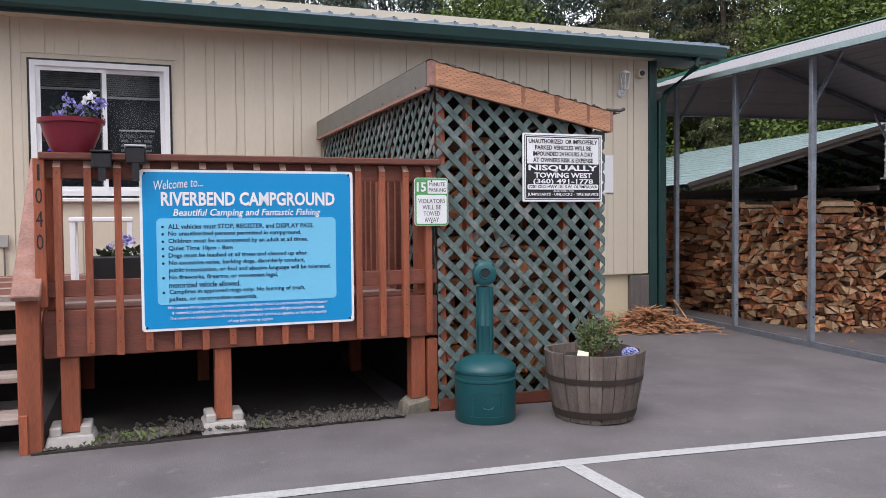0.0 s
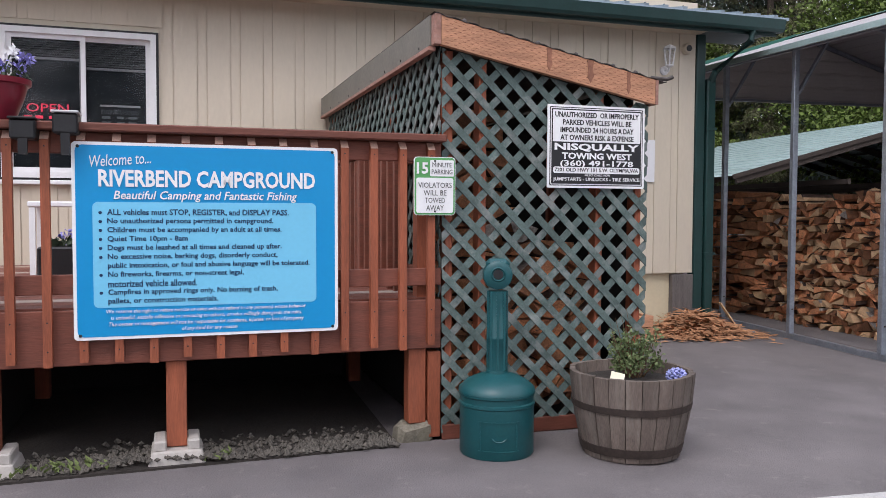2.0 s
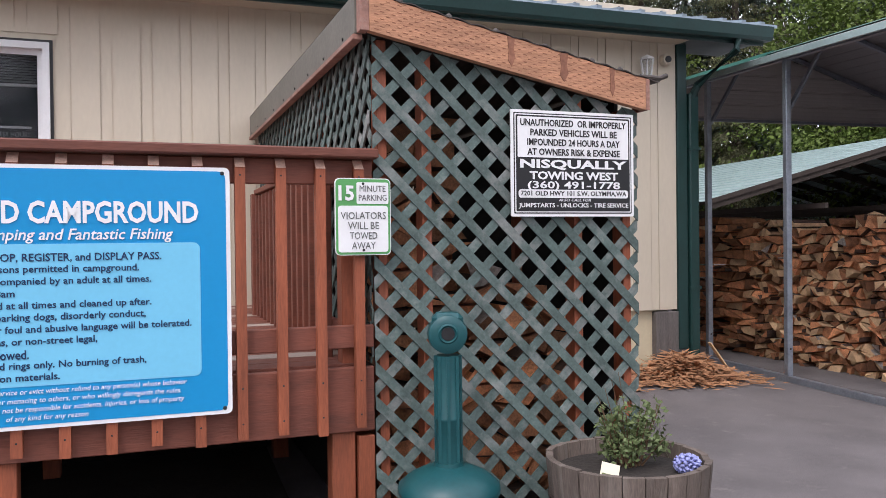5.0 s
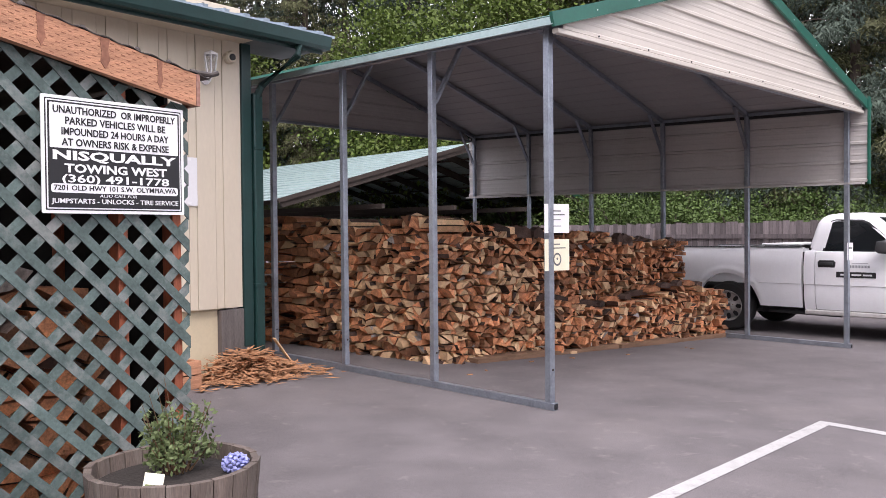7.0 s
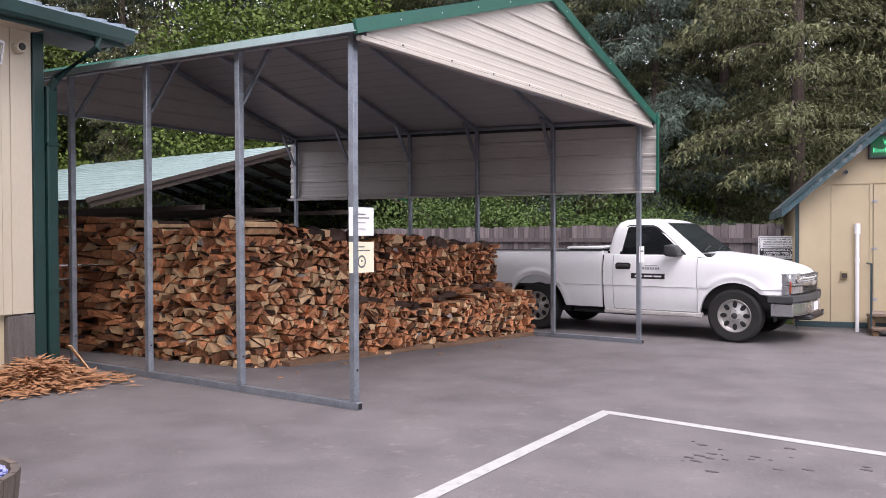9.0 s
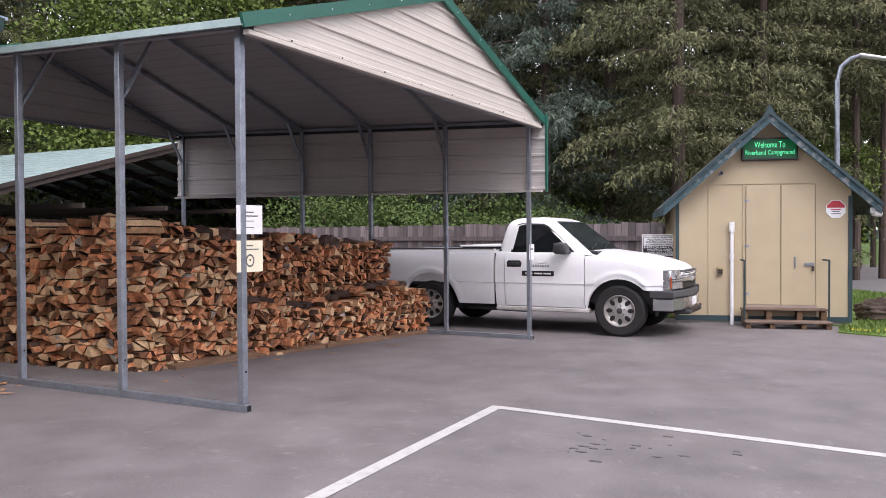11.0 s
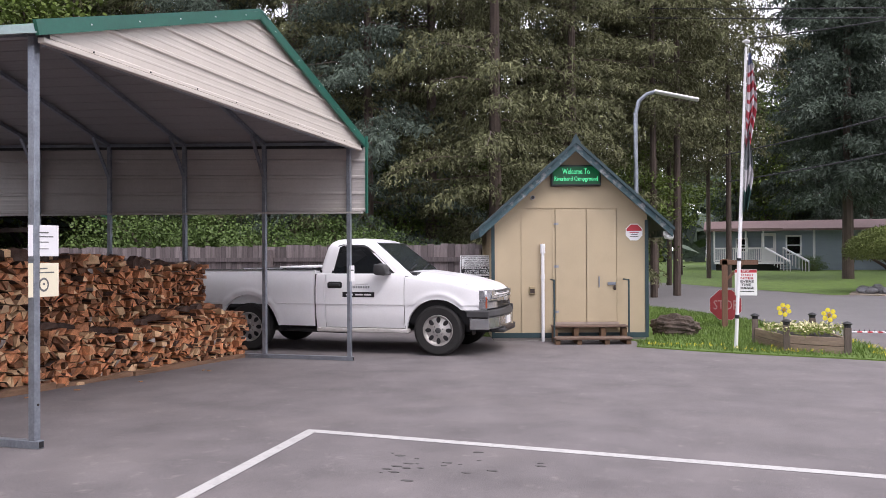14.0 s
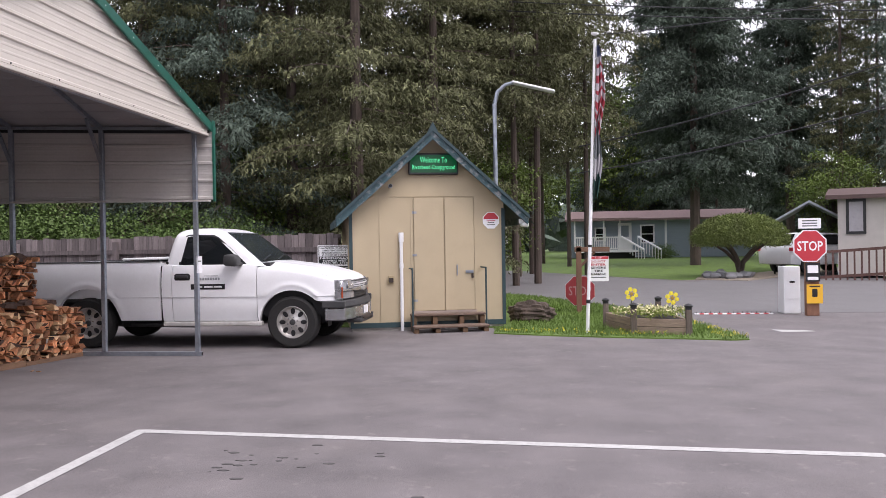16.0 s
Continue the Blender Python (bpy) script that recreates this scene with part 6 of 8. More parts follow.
def body_y(x, z):
    """Half the truck's width at x and z: a shoulder, a crease, a tuck under, flares and a tapered nose."""
    y = HW - 0.055 * max(0.0, (z - 0.98) / 0.3) ** 2 - 0.06 * max(0.0, (0.72 - z) / 0.34) ** 2 - (0.014 if z < 0.768 else 0.0)
    for c, a in ((0.0, 0.5), (RX, 0.525)):
        d = abs(math.hypot(x - c, (z - R) * 0.96) - a - 0.035)
        y += 0.014 * math.exp(-(d / 0.035) ** 2)
    if x > 0.3:
        y -= 0.13 * ((x - 0.3) / 0.5) ** 2
    return y


def side_skin(x0, x1, bottom, top, s, step=0.035, roll=0.03):
    """A body panel between two heights, with turned-in edges all round."""
    bm = bmesh.new()
    n = max(2, int((x1 - x0) / step))
    cols = []
    for i in range(n + 1):
        x = x0 + (x1 - x0) * i / n
        lo, hi = bottom(x), top(x)
        zs = [lo + (hi - lo) * j / 15 for j in range(16)]
        k = min(range(16), key=lambda j: abs(zs[j] - 0.768))
        if 0 < k < 14 and lo < 0.74:
            zs[k], zs[k + 1] = 0.765, 0.772
            zs = [zs[0] + (0.765 - zs[0]) * j / k for j in range(k)] + [0.765, 0.772] + [0.772 + (zs[15] - 0.772) * (j - k - 1) / (14 - k) for j in range(k + 2, 16)]
        col = [(x, s * (body_y(x, lo) - 0.07), lo)] + [(x, s * body_y(x, z), z) for z in zs]
        yt = body_y(x, hi)
        col += [(x, s * (yt - roll * 0.35), hi + roll * 0.7), (x, s * (yt - roll), hi + roll), (x, s * (yt - 0.13), hi + roll)]
        cols.append([bm.verts.new(p) for p in col])
    for a, b in zip(cols, cols[1:]):
        for j in range(len(a) - 1):
            bm.faces.new((a[j], b[j], b[j + 1], a[j + 1]) if s < 0 else (a[j], a[j + 1], b[j + 1], b[j]))
    for col in (cols[0], cols[-1]):
        inner = [bm.verts.new((v.co.x, v.co.y - s * 0.05, v.co.z)) for v in col]
        for j in range(len(col) - 1):
            bm.faces.new((col[j], col[j + 1], inner[j + 1], inner[j]))
    return bm


def bowed(z0, z1, y0, y1, front, thick=0.06, tilt=0.0, bevel=0.012, n=14):
    """A bar or lens across the nose that follows the bow front(y), from y0 to y1."""
    bm = bmesh.new()
    rings = []
    for i in range(n + 1):
        y = y0 + (y1 - y0) * i / n
        x = front(y)
        prof = [(x - thick, z0), (x - bevel, z0), (x, z0 + bevel), (x - tilt, z1 - bevel), (x - tilt - bevel, z1), (x - thick - tilt, z1)]
        rings.append([bm.verts.new((px, y, pz)) for px, pz in prof])
    for a, b in zip(rings, rings[1:]):
        for j in range(6):
            k = (j + 1) % 6
            bm.faces.new((a[j], a[k], b[k], b[j]))
    bm.faces.new(rings[0]), bm.faces.new(rings[-1])
    bmesh.ops.recalc_face_normals(bm, faces=bm.faces[:])
    return bm


nose_x = lambda y: 0.86 - 0.13 * (abs(y) / 0.9) ** 2.4
bump_x = lambda y: 0.905 - 0.2 * (abs(y) / 0.95) ** 3
hood_edge = lambda x: 1.205 - 0.105 * max(0, (x + 0.45) / 0.9) - 0.085 * max(0, x / 0.75) ** 2.2
DIRTY = mat("grimy_sill_paint", (0.5, 0.48, 0.47), 0.4, 0.2, 6, 0.05, 40, dirt=0.6, dirtcol=(0.2, 0.17, 0.15), dscale=5)
for s in (-1, 1):
    part("fender", side_skin(-0.52, 0.74, lambda x: max(arch_z(x, 0, 0.5, 0.495), 0.36 if x < 0 else 0.70 - 0.0 * x), lambda x: hood_edge(x) - 0.03, s), CARWHITE, truck, smooth=True)
    part("cab_side", side_skin(-2.0, -1.845, lambda x: 0.40, lambda x: 1.23, s), CARWHITE, truck, smooth=True)
    part("bed_side", side_skin(-4.3, -2.035, lambda x: max(arch_z(x, RX, 0.52, 0.54), 0.42), lambda x: 1.28, s, roll=0.025), CARWHITE, truck, smooth=True)
    dr = part("door", side_skin(-1.835, -0.532, lambda x: 0.41, lambda x: 1.225, s), CARWHITE, truck, smooth=True)
    part("sill", slab(bmesh.new(), (-2.0, min(s * 0.8, s * 0.93), 0.33), (-0.47, max(s * 0.8, s * 0.93), 0.40), 0.015), DIRTY, truck, "grimy white sill")
    if s > 0:
        continue
    oy = lambda x, z, o: -body_y(x, z) - o
    part("handle_recess", rounded_prism([(-1.79, 1.02), (-1.56, 1.02), (-1.55, 1.05), (-1.55, 1.10), (-1.58, 1.125), (-1.77, 1.125), (-1.80, 1.10), (-1.80, 1.05)], oy(-1.7, 1.07, 0.006), oy(-1.7, 1.07, -0.03), 0.008), BLACK, dr, "black door handle recess", smooth=True)
    part("door_handle", rounded_prism([(-1.765, 1.055), (-1.585, 1.055), (-1.58, 1.075), (-1.59, 1.10), (-1.76, 1.10), (-1.77, 1.08)], oy(-1.7, 1.07, 0.03), oy(-1.7, 1.07, 0.002), 0.01), DKGREY, dr, "dark grey door handle", smooth=True)
    part("door_sticker", slab(bmesh.new(), (-1.54, oy(-1.3, 0.92, 0.004), 0.885), (-1.01, oy(-1.3, 0.92, 0.001), 0.965)), SIGNBLACK, dr, "black sticker with pale writing")
    for x0, x1 in ((-1.48, -1.36), (-1.33, -1.2), (-1.18, -1.06)):
        part("sticker_writing", slab(bmesh.new(), (x0, oy(-1.3, 0.92, 0.0055), 0.912), (x1, oy(-1.3, 0.92, 0.0042), 0.936)), WHITE, dr)
    LOGOGREY = mat("faded_grey_print", (0.3, 0.31, 0.33), 0.5, 0.1)
    for i in range(8):
        part("door_logo", slab(bmesh.new(), (-1.40 + i * 0.04, oy(-1.3, 1.05, 0.006), 1.025), (-1.372 + i * 0.04, oy(-1.3, 1.05, 0.001), 1.06)), LOGOGREY, dr, "faded grey lettering")
    part("door_logo", slab(bmesh.new(), (-1.33, oy(-1.3, 1.08, 0.006), 1.085), (-1.12, oy(-1.3, 1.08, 0.001), 1.092)), LOGOGREY, dr)
    part("fuel_flap", turned(bmesh.new(), [(0.001, -0.001), (0.02, 0.0), (0.02, 0.01)], 12, (-1.93, -0.905, 1.285), "y"), BLACK, truck)
part("fender_seam", slab(bmesh.new(), (-0.533, -0.9, 0.41), (-0.521, 0.9, 1.2)), SIGNBLACK, truck)
part("door_seam", slab(bmesh.new(), (-1.847, -0.9, 0.41), (-1.833, 0.9, 1.2)), DKGREY, truck)
part("bed_gap", slab(bmesh.new(), (-2.036, -0.9, 0.42), (-1.999, 0.9, 1.24)), SIGNBLACK, truck)
part("cab_core", slab(bmesh.new(), (-1.99, -0.83, 0.38), (-0.5, 0.83, 1.2)), SIGNBLACK, truck)
# hood, crowned and rolled over at the nose
bm = bmesh.new()
rows = []
for i in range(19):
    k = i / 18
    row = []
    for j in range(17):
        v = -1 + 2 * j / 16
        hy = 0.87 - (0.03 if k < 0.5 else 0.03 + 0.10 * ((k - 0.5) / 0.5) ** 2)
        y = hy * v
        x = -0.50 + (nose_x(y) + 0.50) * k
        crown = 0.075 * (1 - abs(v) ** 2.2) * (1 - 0.3 * k) + 0.018 * math.exp(-((abs(v) - 0.62) / 0.12) ** 2)
        row.append(bm.verts.new((x, y, hood_edge(x) + 0.012 + crown - 0.075 * max(0, (k - 0.9) / 0.1) ** 2)))
    rows.append(row)
for a, b in zip(rows, rows[1:]):
    for j in range(16):
        bm.faces.new((a[j], b[j], b[j + 1], a[j + 1]))
skirt = [bm.verts.new((v.co.x - 0.02, v.co.y, v.co.z - 0.05)) for v in rows[-1]]
for j in range(16):
    bm.faces.new((rows[-1][j], skirt[j], skirt[j + 1], rows[-1][j + 1]))
for s in (0, 16):
    side = [bm.verts.new((r_[s].co.x, r_[s].co.y, r_[s].co.z - 0.03)) for r_ in rows]
    for i in range(18):
        bm.faces.new((rows[i][s], rows[i + 1][s], side[i + 1], side[i]))
bmesh.ops.recalc_face_normals(bm, faces=bm.faces[:])
part("hood", bm, CARWHITE, truck, smooth=True)
part("engine_bay", slab(bmesh.new(), (-0.5, -0.8, 0.5), (0.74, 0.8, 1.0)), SIGNBLACK, truck)
# greenhouse: rounded rings from the shoulder up to the roof
LEVELS = ((1.22, 0.905, -1.99, -0.43), (1.30, 0.887, -1.975, -0.53), (1.42, 0.855, -1.95, -0.68), (1.54, 0.82, -1.925, -0.83), (1.66, 0.78, -1.895, -0.98), (1.71, 0.752, -1.87, -1.05), (1.75, 0.71, -1.84, -1.12), (1.785, 0.63, -1.78, -1.22), (1.805, 0.48, -1.68, -1.33), (1.812, 0.25, -1.58, -1.42))
bm = bmesh.new()
rings = []
for z, hw, xr, xf in LEVELS:
    ring = []
    rad = 0.11
    for cx, cy, a0 in ((xf - rad, hw - rad, 0), (xr + rad, hw - rad, 90), (xr + rad, -hw + rad, 180), (xf - rad, -hw + rad, 270)):
        for i in range(7):
            a = radians(a0 + 15 * i)
            ring.append(bm.verts.new((cx + rad * math.cos(a), cy + rad * math.sin(a), z)))
    rings.append(ring)
for a, b in zip(rings, rings[1:]):
    for j in range(28):
        k = (j + 1) % 28
        bm.faces.new((a[j], a[k], b[k], b[j]))
bm.faces.new(rings[-1])
bmesh.ops.recalc_face_normals(bm, faces=bm.faces[:])
part("cab_top", bm, CARWHITE, truck, smooth=True)


def on_side(x, z, out=0.004):
    """A point on the cab's side above the shoulder, by its height."""
    return (x, -float(np.interp(z, [q[0] for q in LEVELS], [q[1] for q in LEVELS])) - out, z)


def quad_panel(pts, t, off):
    bm = bmesh.new()
    a = [bm.verts.new(p) for p in pts]
    b = [bm.verts.new(Vector(p) + Vector(off) * t) for p in pts]
    bm.faces.new(a), bm.faces.new(b)
    for i in range(len(pts)):
        j = (i + 1) % len(pts)
        bm.faces.new((a[i], a[j], b[j], b[i]))
    return bm


def side_window(pts, out, t, material, label=""):
    """A window panel on both sides of the cab."""
    for s in (1, -1):
        part("side_window" if label else "window_trim", quad_panel([(x, s * y, z) for x, y, z in (on_side(px, pz, out) for px, pz in pts)], t, (0, -s, 0.3)), material, truck, label)


side_window([(-0.73, 1.235), (-0.70, 1.26), (-0.94, 1.48), (-1.16, 1.66), (-1.25, 1.70), (-1.62, 1.71), (-1.685, 1.69), (-1.755, 1.25), (-1.745, 1.235)], 0.0, 0.004, BLACK)
side_window([(-0.77, 1.25), (-0.755, 1.27), (-0.965, 1.465), (-1.17, 1.635), (-1.25, 1.675), (-1.61, 1.683), (-1.655, 1.665), (-1.725, 1.265), (-1.71, 1.25)], 0.005, 0.004, CARGLASS, "dark tinted side window")
wx = lambda z: -0.43 - (z - 1.22) * 1.25
part("windscreen_seal", quad_panel([(wx(1.275) + 0.002, -0.80, 1.275), (wx(1.275) + 0.002, 0.80, 1.275), (wx(1.735) + 0.002, 0.655, 1.735), (wx(1.735) + 0.002, -0.655, 1.735)], 0.005, (0.62, 0, 0.78)), BLACK, truck)
part("windscreen", quad_panel([(wx(1.29) + 0.008, -0.77, 1.29), (wx(1.29) + 0.008, 0.77, 1.29), (wx(1.72) + 0.008, 0.63, 1.72), (wx(1.72) + 0.008, -0.63, 1.72)], 0.006, (0.62, 0, 0.78)), WINGLASS, truck, "clear windscreen")
part("rear_window", quad_panel([(-1.985, -0.7, 1.32), (-1.985, 0.7, 1.32), (-1.91, 0.62, 1.68), (-1.91, -0.62, 1.68)], 0.008, (-1, 0, 0.25)), CARGLASS, truck)
for y in (-0.42, 0.28):
    part("wiper", beam(bmesh.new(), (wx(1.30) + 0.03, y - 0.28, 1.305), (wx(1.37) + 0.03, y + 0.3, 1.38), 0.02, 0.014), BLACK, truck)
part("cowl", slab(bmesh.new(), (-0.50, -0.8, 1.2), (-0.37, 0.8, 1.272), 0.01), BLACK, truck)
for s in (-1, 1):
    mr = part("mirror", rounded_prism([(-0.97, 1.27), (-0.93, 1.235), (-0.80, 1.225), (-0.75, 1.25), (-0.745, 1.33), (-0.78, 1.39), (-0.86, 1.41), (-0.95, 1.395)], min(s * 0.98, s * 1.17), max(s * 0.98, s * 1.17), 0.035, 3), DKGREY, truck, "dark grey door mirror", smooth=True)
    part("mirror_arm", beam(bmesh.new(), (-0.79, s * 0.87, 1.25), (-0.79, s * 1.02, 1.27), 0.08, 0.05, 0.01), DKGREY, mr)
# bed
part("bed_floor", slab(bmesh.new(), (-4.2, -HW + 0.12, 0.7), (-2.05, HW - 0.12, 0.75)), DKGREY, truck)
for s in (-1, 1):
    part("bed_inner", slab(bmesh.new(), (-4.25, s * 0.83 - 0.012, 0.75), (-2.05, s * 0.83 + 0.012, 1.3)), CARWHITE, truck)
    part("bed_rail_cap", slab(bmesh.new(), (-4.28, s * 0.865 - 0.05, 1.306), (-2.05, s * 0.865 + 0.05, 1.318), 0.004), BLACK, truck, "black rail cap")
part("bed_front", slab(bmesh.new(), (-2.085, -HW + 0.12, 0.75), (-2.045, HW - 0.12, 1.29)), CARWHITE, truck)
part("tailgate", slab(bmesh.new(), (-4.32, -HW + 0.12, 0.6), (-4.26, HW - 0.12, 1.29), 0.01), CARWHITE, truck)
part("toolbox", slab(bmesh.new(), (-2.7, -0.74, 1.15), (-2.13, 0.74, 1.33), 0.012), DKGREY, truck, "dark toolbox across the bed")
part("toolbox_lid", slab(bmesh.new(), (-2.72, -0.78, 1.332), (-2.11, 0.78, 1.365), 0.012), WHITE, truck, "pale toolbox lid")
for x in (0, RX):
    part("wheel_well", slab(bmesh.new(), (x - 0.5, -0.72, 0.45), (x + 0.5, 0.72, 0.92)), SIGNBLACK, truck)
    for s in (-1, 1):
        bm = bmesh.new()
        a_, b_ = (0.53, 0.53) if x == 0 else (0.55, 0.57)
        ring = [(x + a_ * math.cos(radians(q)), R - 0.02 + b_ * math.sin(radians(q))) for q in range(-5, 186, 10)]
        v0 = [bm.verts.new((px, s * 0.89, pz)) for px, pz in ring]
        v1 = [bm.verts.new((px, s * 0.66, pz)) for px, pz in ring]
        for i in range(len(ring) - 1):
            bm.faces.new((v0[i], v0[i + 1], v1[i + 1], v1[i]))
        part("wheel_liner", bm, SIGNBLACK, truck)
        wheel(truck, x, s * (HW - 0.15), R, s)
part("chassis", slab(bmesh.new(), (-4.1, -0.5, 0.34), (0.7, 0.5, 0.5)), SIGNBLACK, truck)
part("rear_axle", tube(bmesh.new(), [(RX, -0.8, R), (RX, 0.8, R)], 0.07, 10), DKGREY, truck)
part("exhaust", tube(bmesh.new(), [(-1.6, -0.6, 0.32), (-3.9, -0.6, 0.36)], 0.04, 8), DKGREY, truck)
# nose: bumper, grille, lamps
part("front_bumper", bowed(0.41, 0.59, -0.95, 0.95, bump_x, 0.08), CHROME, truck, "dull chrome bumper", smooth=False)
part("bumper_cover", bowed(0.592, 0.70, -0.955, 0.955, lambda y: bump_x(y) + 0.012, 0.14, 0.02, 0.02), DKGREY, truck, "dark grey bumper top")
for s in (-1, 1):
    part("bumper_end", slab(bmesh.new(), (0.50, s * 0.935 - 0.025, 0.41), (0.80, s * 0.935 + 0.018, 0.59), 0.012), CHROME, truck)
    part("bumper_cover_end", slab(bmesh.new(), (0.46, s * 0.94 - 0.05, 0.592), (0.81, s * 0.94 + 0.018, 0.70), 0.014), DKGREY, truck)
    ya, yb = min(s * 0.50, s * 0.905), max(s * 0.50, s * 0.905)
    hl = part("headlight", bowed(0.86, 1.0, ya, yb, lambda y: nose_x(y) + 0.012, 0.1, 0.035), CLEARLENS, truck, "clear headlight lens")
    part("turn_signal", bowed(0.715, 0.83, ya, yb, lambda y: nose_x(y) + 0.012, 0.1, 0.01), CLEARLENS, hl, "clear lower lamp lens")
    part("lamp_divider", bowed(0.832, 0.858, ya, yb, lambda y: nose_x(y) + 0.02, 0.1, 0.0, 0.006), CHROME, hl)
    part("side_marker", slab(bmesh.new(), (0.735, s * 0.892 - 0.012, 0.73), (0.765, s * 0.892 + 0.008, 0.9), 0.008), AMBER, hl, "amber corner lens")
    part("lamp_bowl", turned(bmesh.new(), [(0.055, 0.012), (0.02, -0.02)], 16, (nose_x(0.7) + 0.004, s * 0.7, 0.93), "x"), CHROME, hl)
    part("tow_hook", tube(bmesh.new(), [(0.82, s * 0.4, 0.40), (0.92, s * 0.4, 0.36), (0.93, s * 0.4, 0.43)], 0.022), DKGREY, truck)
part("grille", bowed(0.71, 0.965, -0.5, 0.5, lambda y: nose_x(y) - 0.012, 0.05, 0.03), SIGNBLACK, truck, "black grille mesh")
part("grille_bar", bowed(0.815, 0.87, -0.5, 0.5, lambda y: nose_x(y) + 0.02, 0.05), CHROME, truck, "chrome grille bar")
part("grille_badge", slab(bmesh.new(), (0.87, -0.09, 0.81), (0.895, 0.09, 0.875), 0.008), ALLOY, truck)
part("grille_surround", bowed(0.966, 0.985, -0.52, 0.52, lambda y: nose_x(y) - 0.0, 0.06, 0.01, 0.005), DKGREY, truck)
for z in (0.74, 0.775, 0.9, 0.935):
    part("grille_slat", bowed(z, z + 0.01, -0.49, 0.49, lambda y: nose_x(y) - 0.004, 0.03, 0.0, 0.003), DKGREY, truck)
part("winch_tray", slab(bmesh.new(), (0.7, -0.45, 0.33), (0.94, 0.45, 0.40), 0.02), DKGREY, truck, "dark tow bar under the bumper")
part("winch_drum", tube(bmesh.new(), [(0.9, -0.3, 0.38), (0.9, 0.3, 0.38)], 0.045, 12), HOOP, truck)
part("licence_plate", slab(bmesh.new(), (0.908, -0.15, 0.45), (0.917, 0.15, 0.57), 0.004), SIGNWHITE, truck)

# ---- lawn, road and things by the gate ----
GRASS = mat("lawn_green", (0.098, 0.162, 0.028), 0.9, 0.35, 2.5, 0.5, 60)
ROADM = mat("pale_road_asphalt", (0.155, 0.148, 0.15), 0.85, 0.15, 1.2, 0.3, 150)
GRIT = mat("pale_gravel_drive", (0.3, 0.25, 0.2), 0.9, 0.2, 3, 0.3, 90)
GZ = -0.23


def flat(name, pts, z, mats, label, category, kind="structure"):
    bm = bmesh.new()
    prism(bm, pts, "z", GZ - 0.05, GZ + z)
    return solid(name, bm, mats, label, category, kind)


isl = [(15.0, 2.15), (14.62, 1.2), (14.35, 0.2), (14.15, -0.8), (13.98, -1.45), (14.05, -1.72), (14.5, -1.75), (15.2, -1.6), (16.0, -1.5), (17.5, -1.3), (20.5, -0.2), (24, 1.5), (25.5, 2.6), (25.5, 6), (16.2, 6), (16.0, 2.15)]
flat("lawn_island", isl, 0.02, GRASS, "grassy island with small yellow flowers by the shed", "lawn")
flat("road", [(18.7, -1.6), (18.7, -5.6), (24, -7.6), (60, -22), (60, -11.5), (31.5, -4.3), (46, 2.4), (60, 8), (60, 14), (27, 4), (24.2, 1.2), (20.7, -0.5)], 0.006, ROADM, "pale asphalt road beyond the gate", "road")
bm = bmesh.new()
near = [(60, 16), (52, 7.5), (46, 2.6), (39, -0.8), (33, -4.0), (34.5, -5.8), (42, -10.5), (47, -15)]
rows = []
for x, y in near:
    dx, dy = x - 1.43, y - 1.41
    k = math.hypot(dx, dy)
    rows.append([bm.verts.new((1.43 + dx * f, 1.41 + dy * f, z)) for f, z in ((1, GZ + 0.01), (max(1.02, 57 / k), 0.1), (200 / k, 0.15))])
for a_, b_ in zip(rows, rows[1:]):
    for i in range(2):
        bm.faces.new((a_[i], a_[i + 1], b_[i + 1], b_[i]))
solid("lawn", bm, GRASS, "mown lawn rising across the road", "lawn", "structure")
flat("lawn", [(23.6, -8.0), (34, -11.6), (60, -22.5), (60, -45), (23.6, -30)], 0.03, GRASS, "lawn beyond the gate with yellow patches", "lawn")
flat("driveway", [(32.2, -6.2), (33.2, -4.5), (40, -6.2), (46, -10), (42, -13)], 0.036, GRIT, "pale gravel driveway across the road", "driveway")


def tufts(name, n, inside, size, material, label, category, seed=3, z0=GZ + 0.02):
    """Grass blades scattered where inside(x, y) holds."""
    r = random.Random(seed)
    vs, fs = [], []
    while len(fs) < n:
        x, y = r.uniform(13.9, 26), r.uniform(-1.8, 5.5)
        if not inside(x, y):
            continue
        a, l, b = r.uniform(0, 6.28), size * r.uniform(0.5, 1.4), len(vs)
        w = 0.008 * (x / 15) ** 1.3
        vs += [(x + w * math.cos(a), y + w * math.sin(a), z0), (x - w * math.cos(a), y - w * math.sin(a), z0), (x + r.gauss(0, l * 0.4), y + r.gauss(0, l * 0.4), z0 + l)]
        fs.append((b, b + 1, b + 2))
    me = bpy.data.meshes.new(name); me.from_pydata(vs, [], fs); me.materials.append(material)
    return tagged(new(name, me), label, category, "", "stuff")


def in_isl(x, y, k=0.05):
    c, j = False, len(isl) - 1
    for i in range(len(isl)):
        (xi, yi), (xj, yj) = isl[i], isl[j]
        if (yi > y) != (yj > y) and x < (xj - xi) * (y - yi) / (yj - yi) + xi:
            c = not c
        j = i
    return c and not (y > 1.9 and x > 15.8 and x < 19.5)


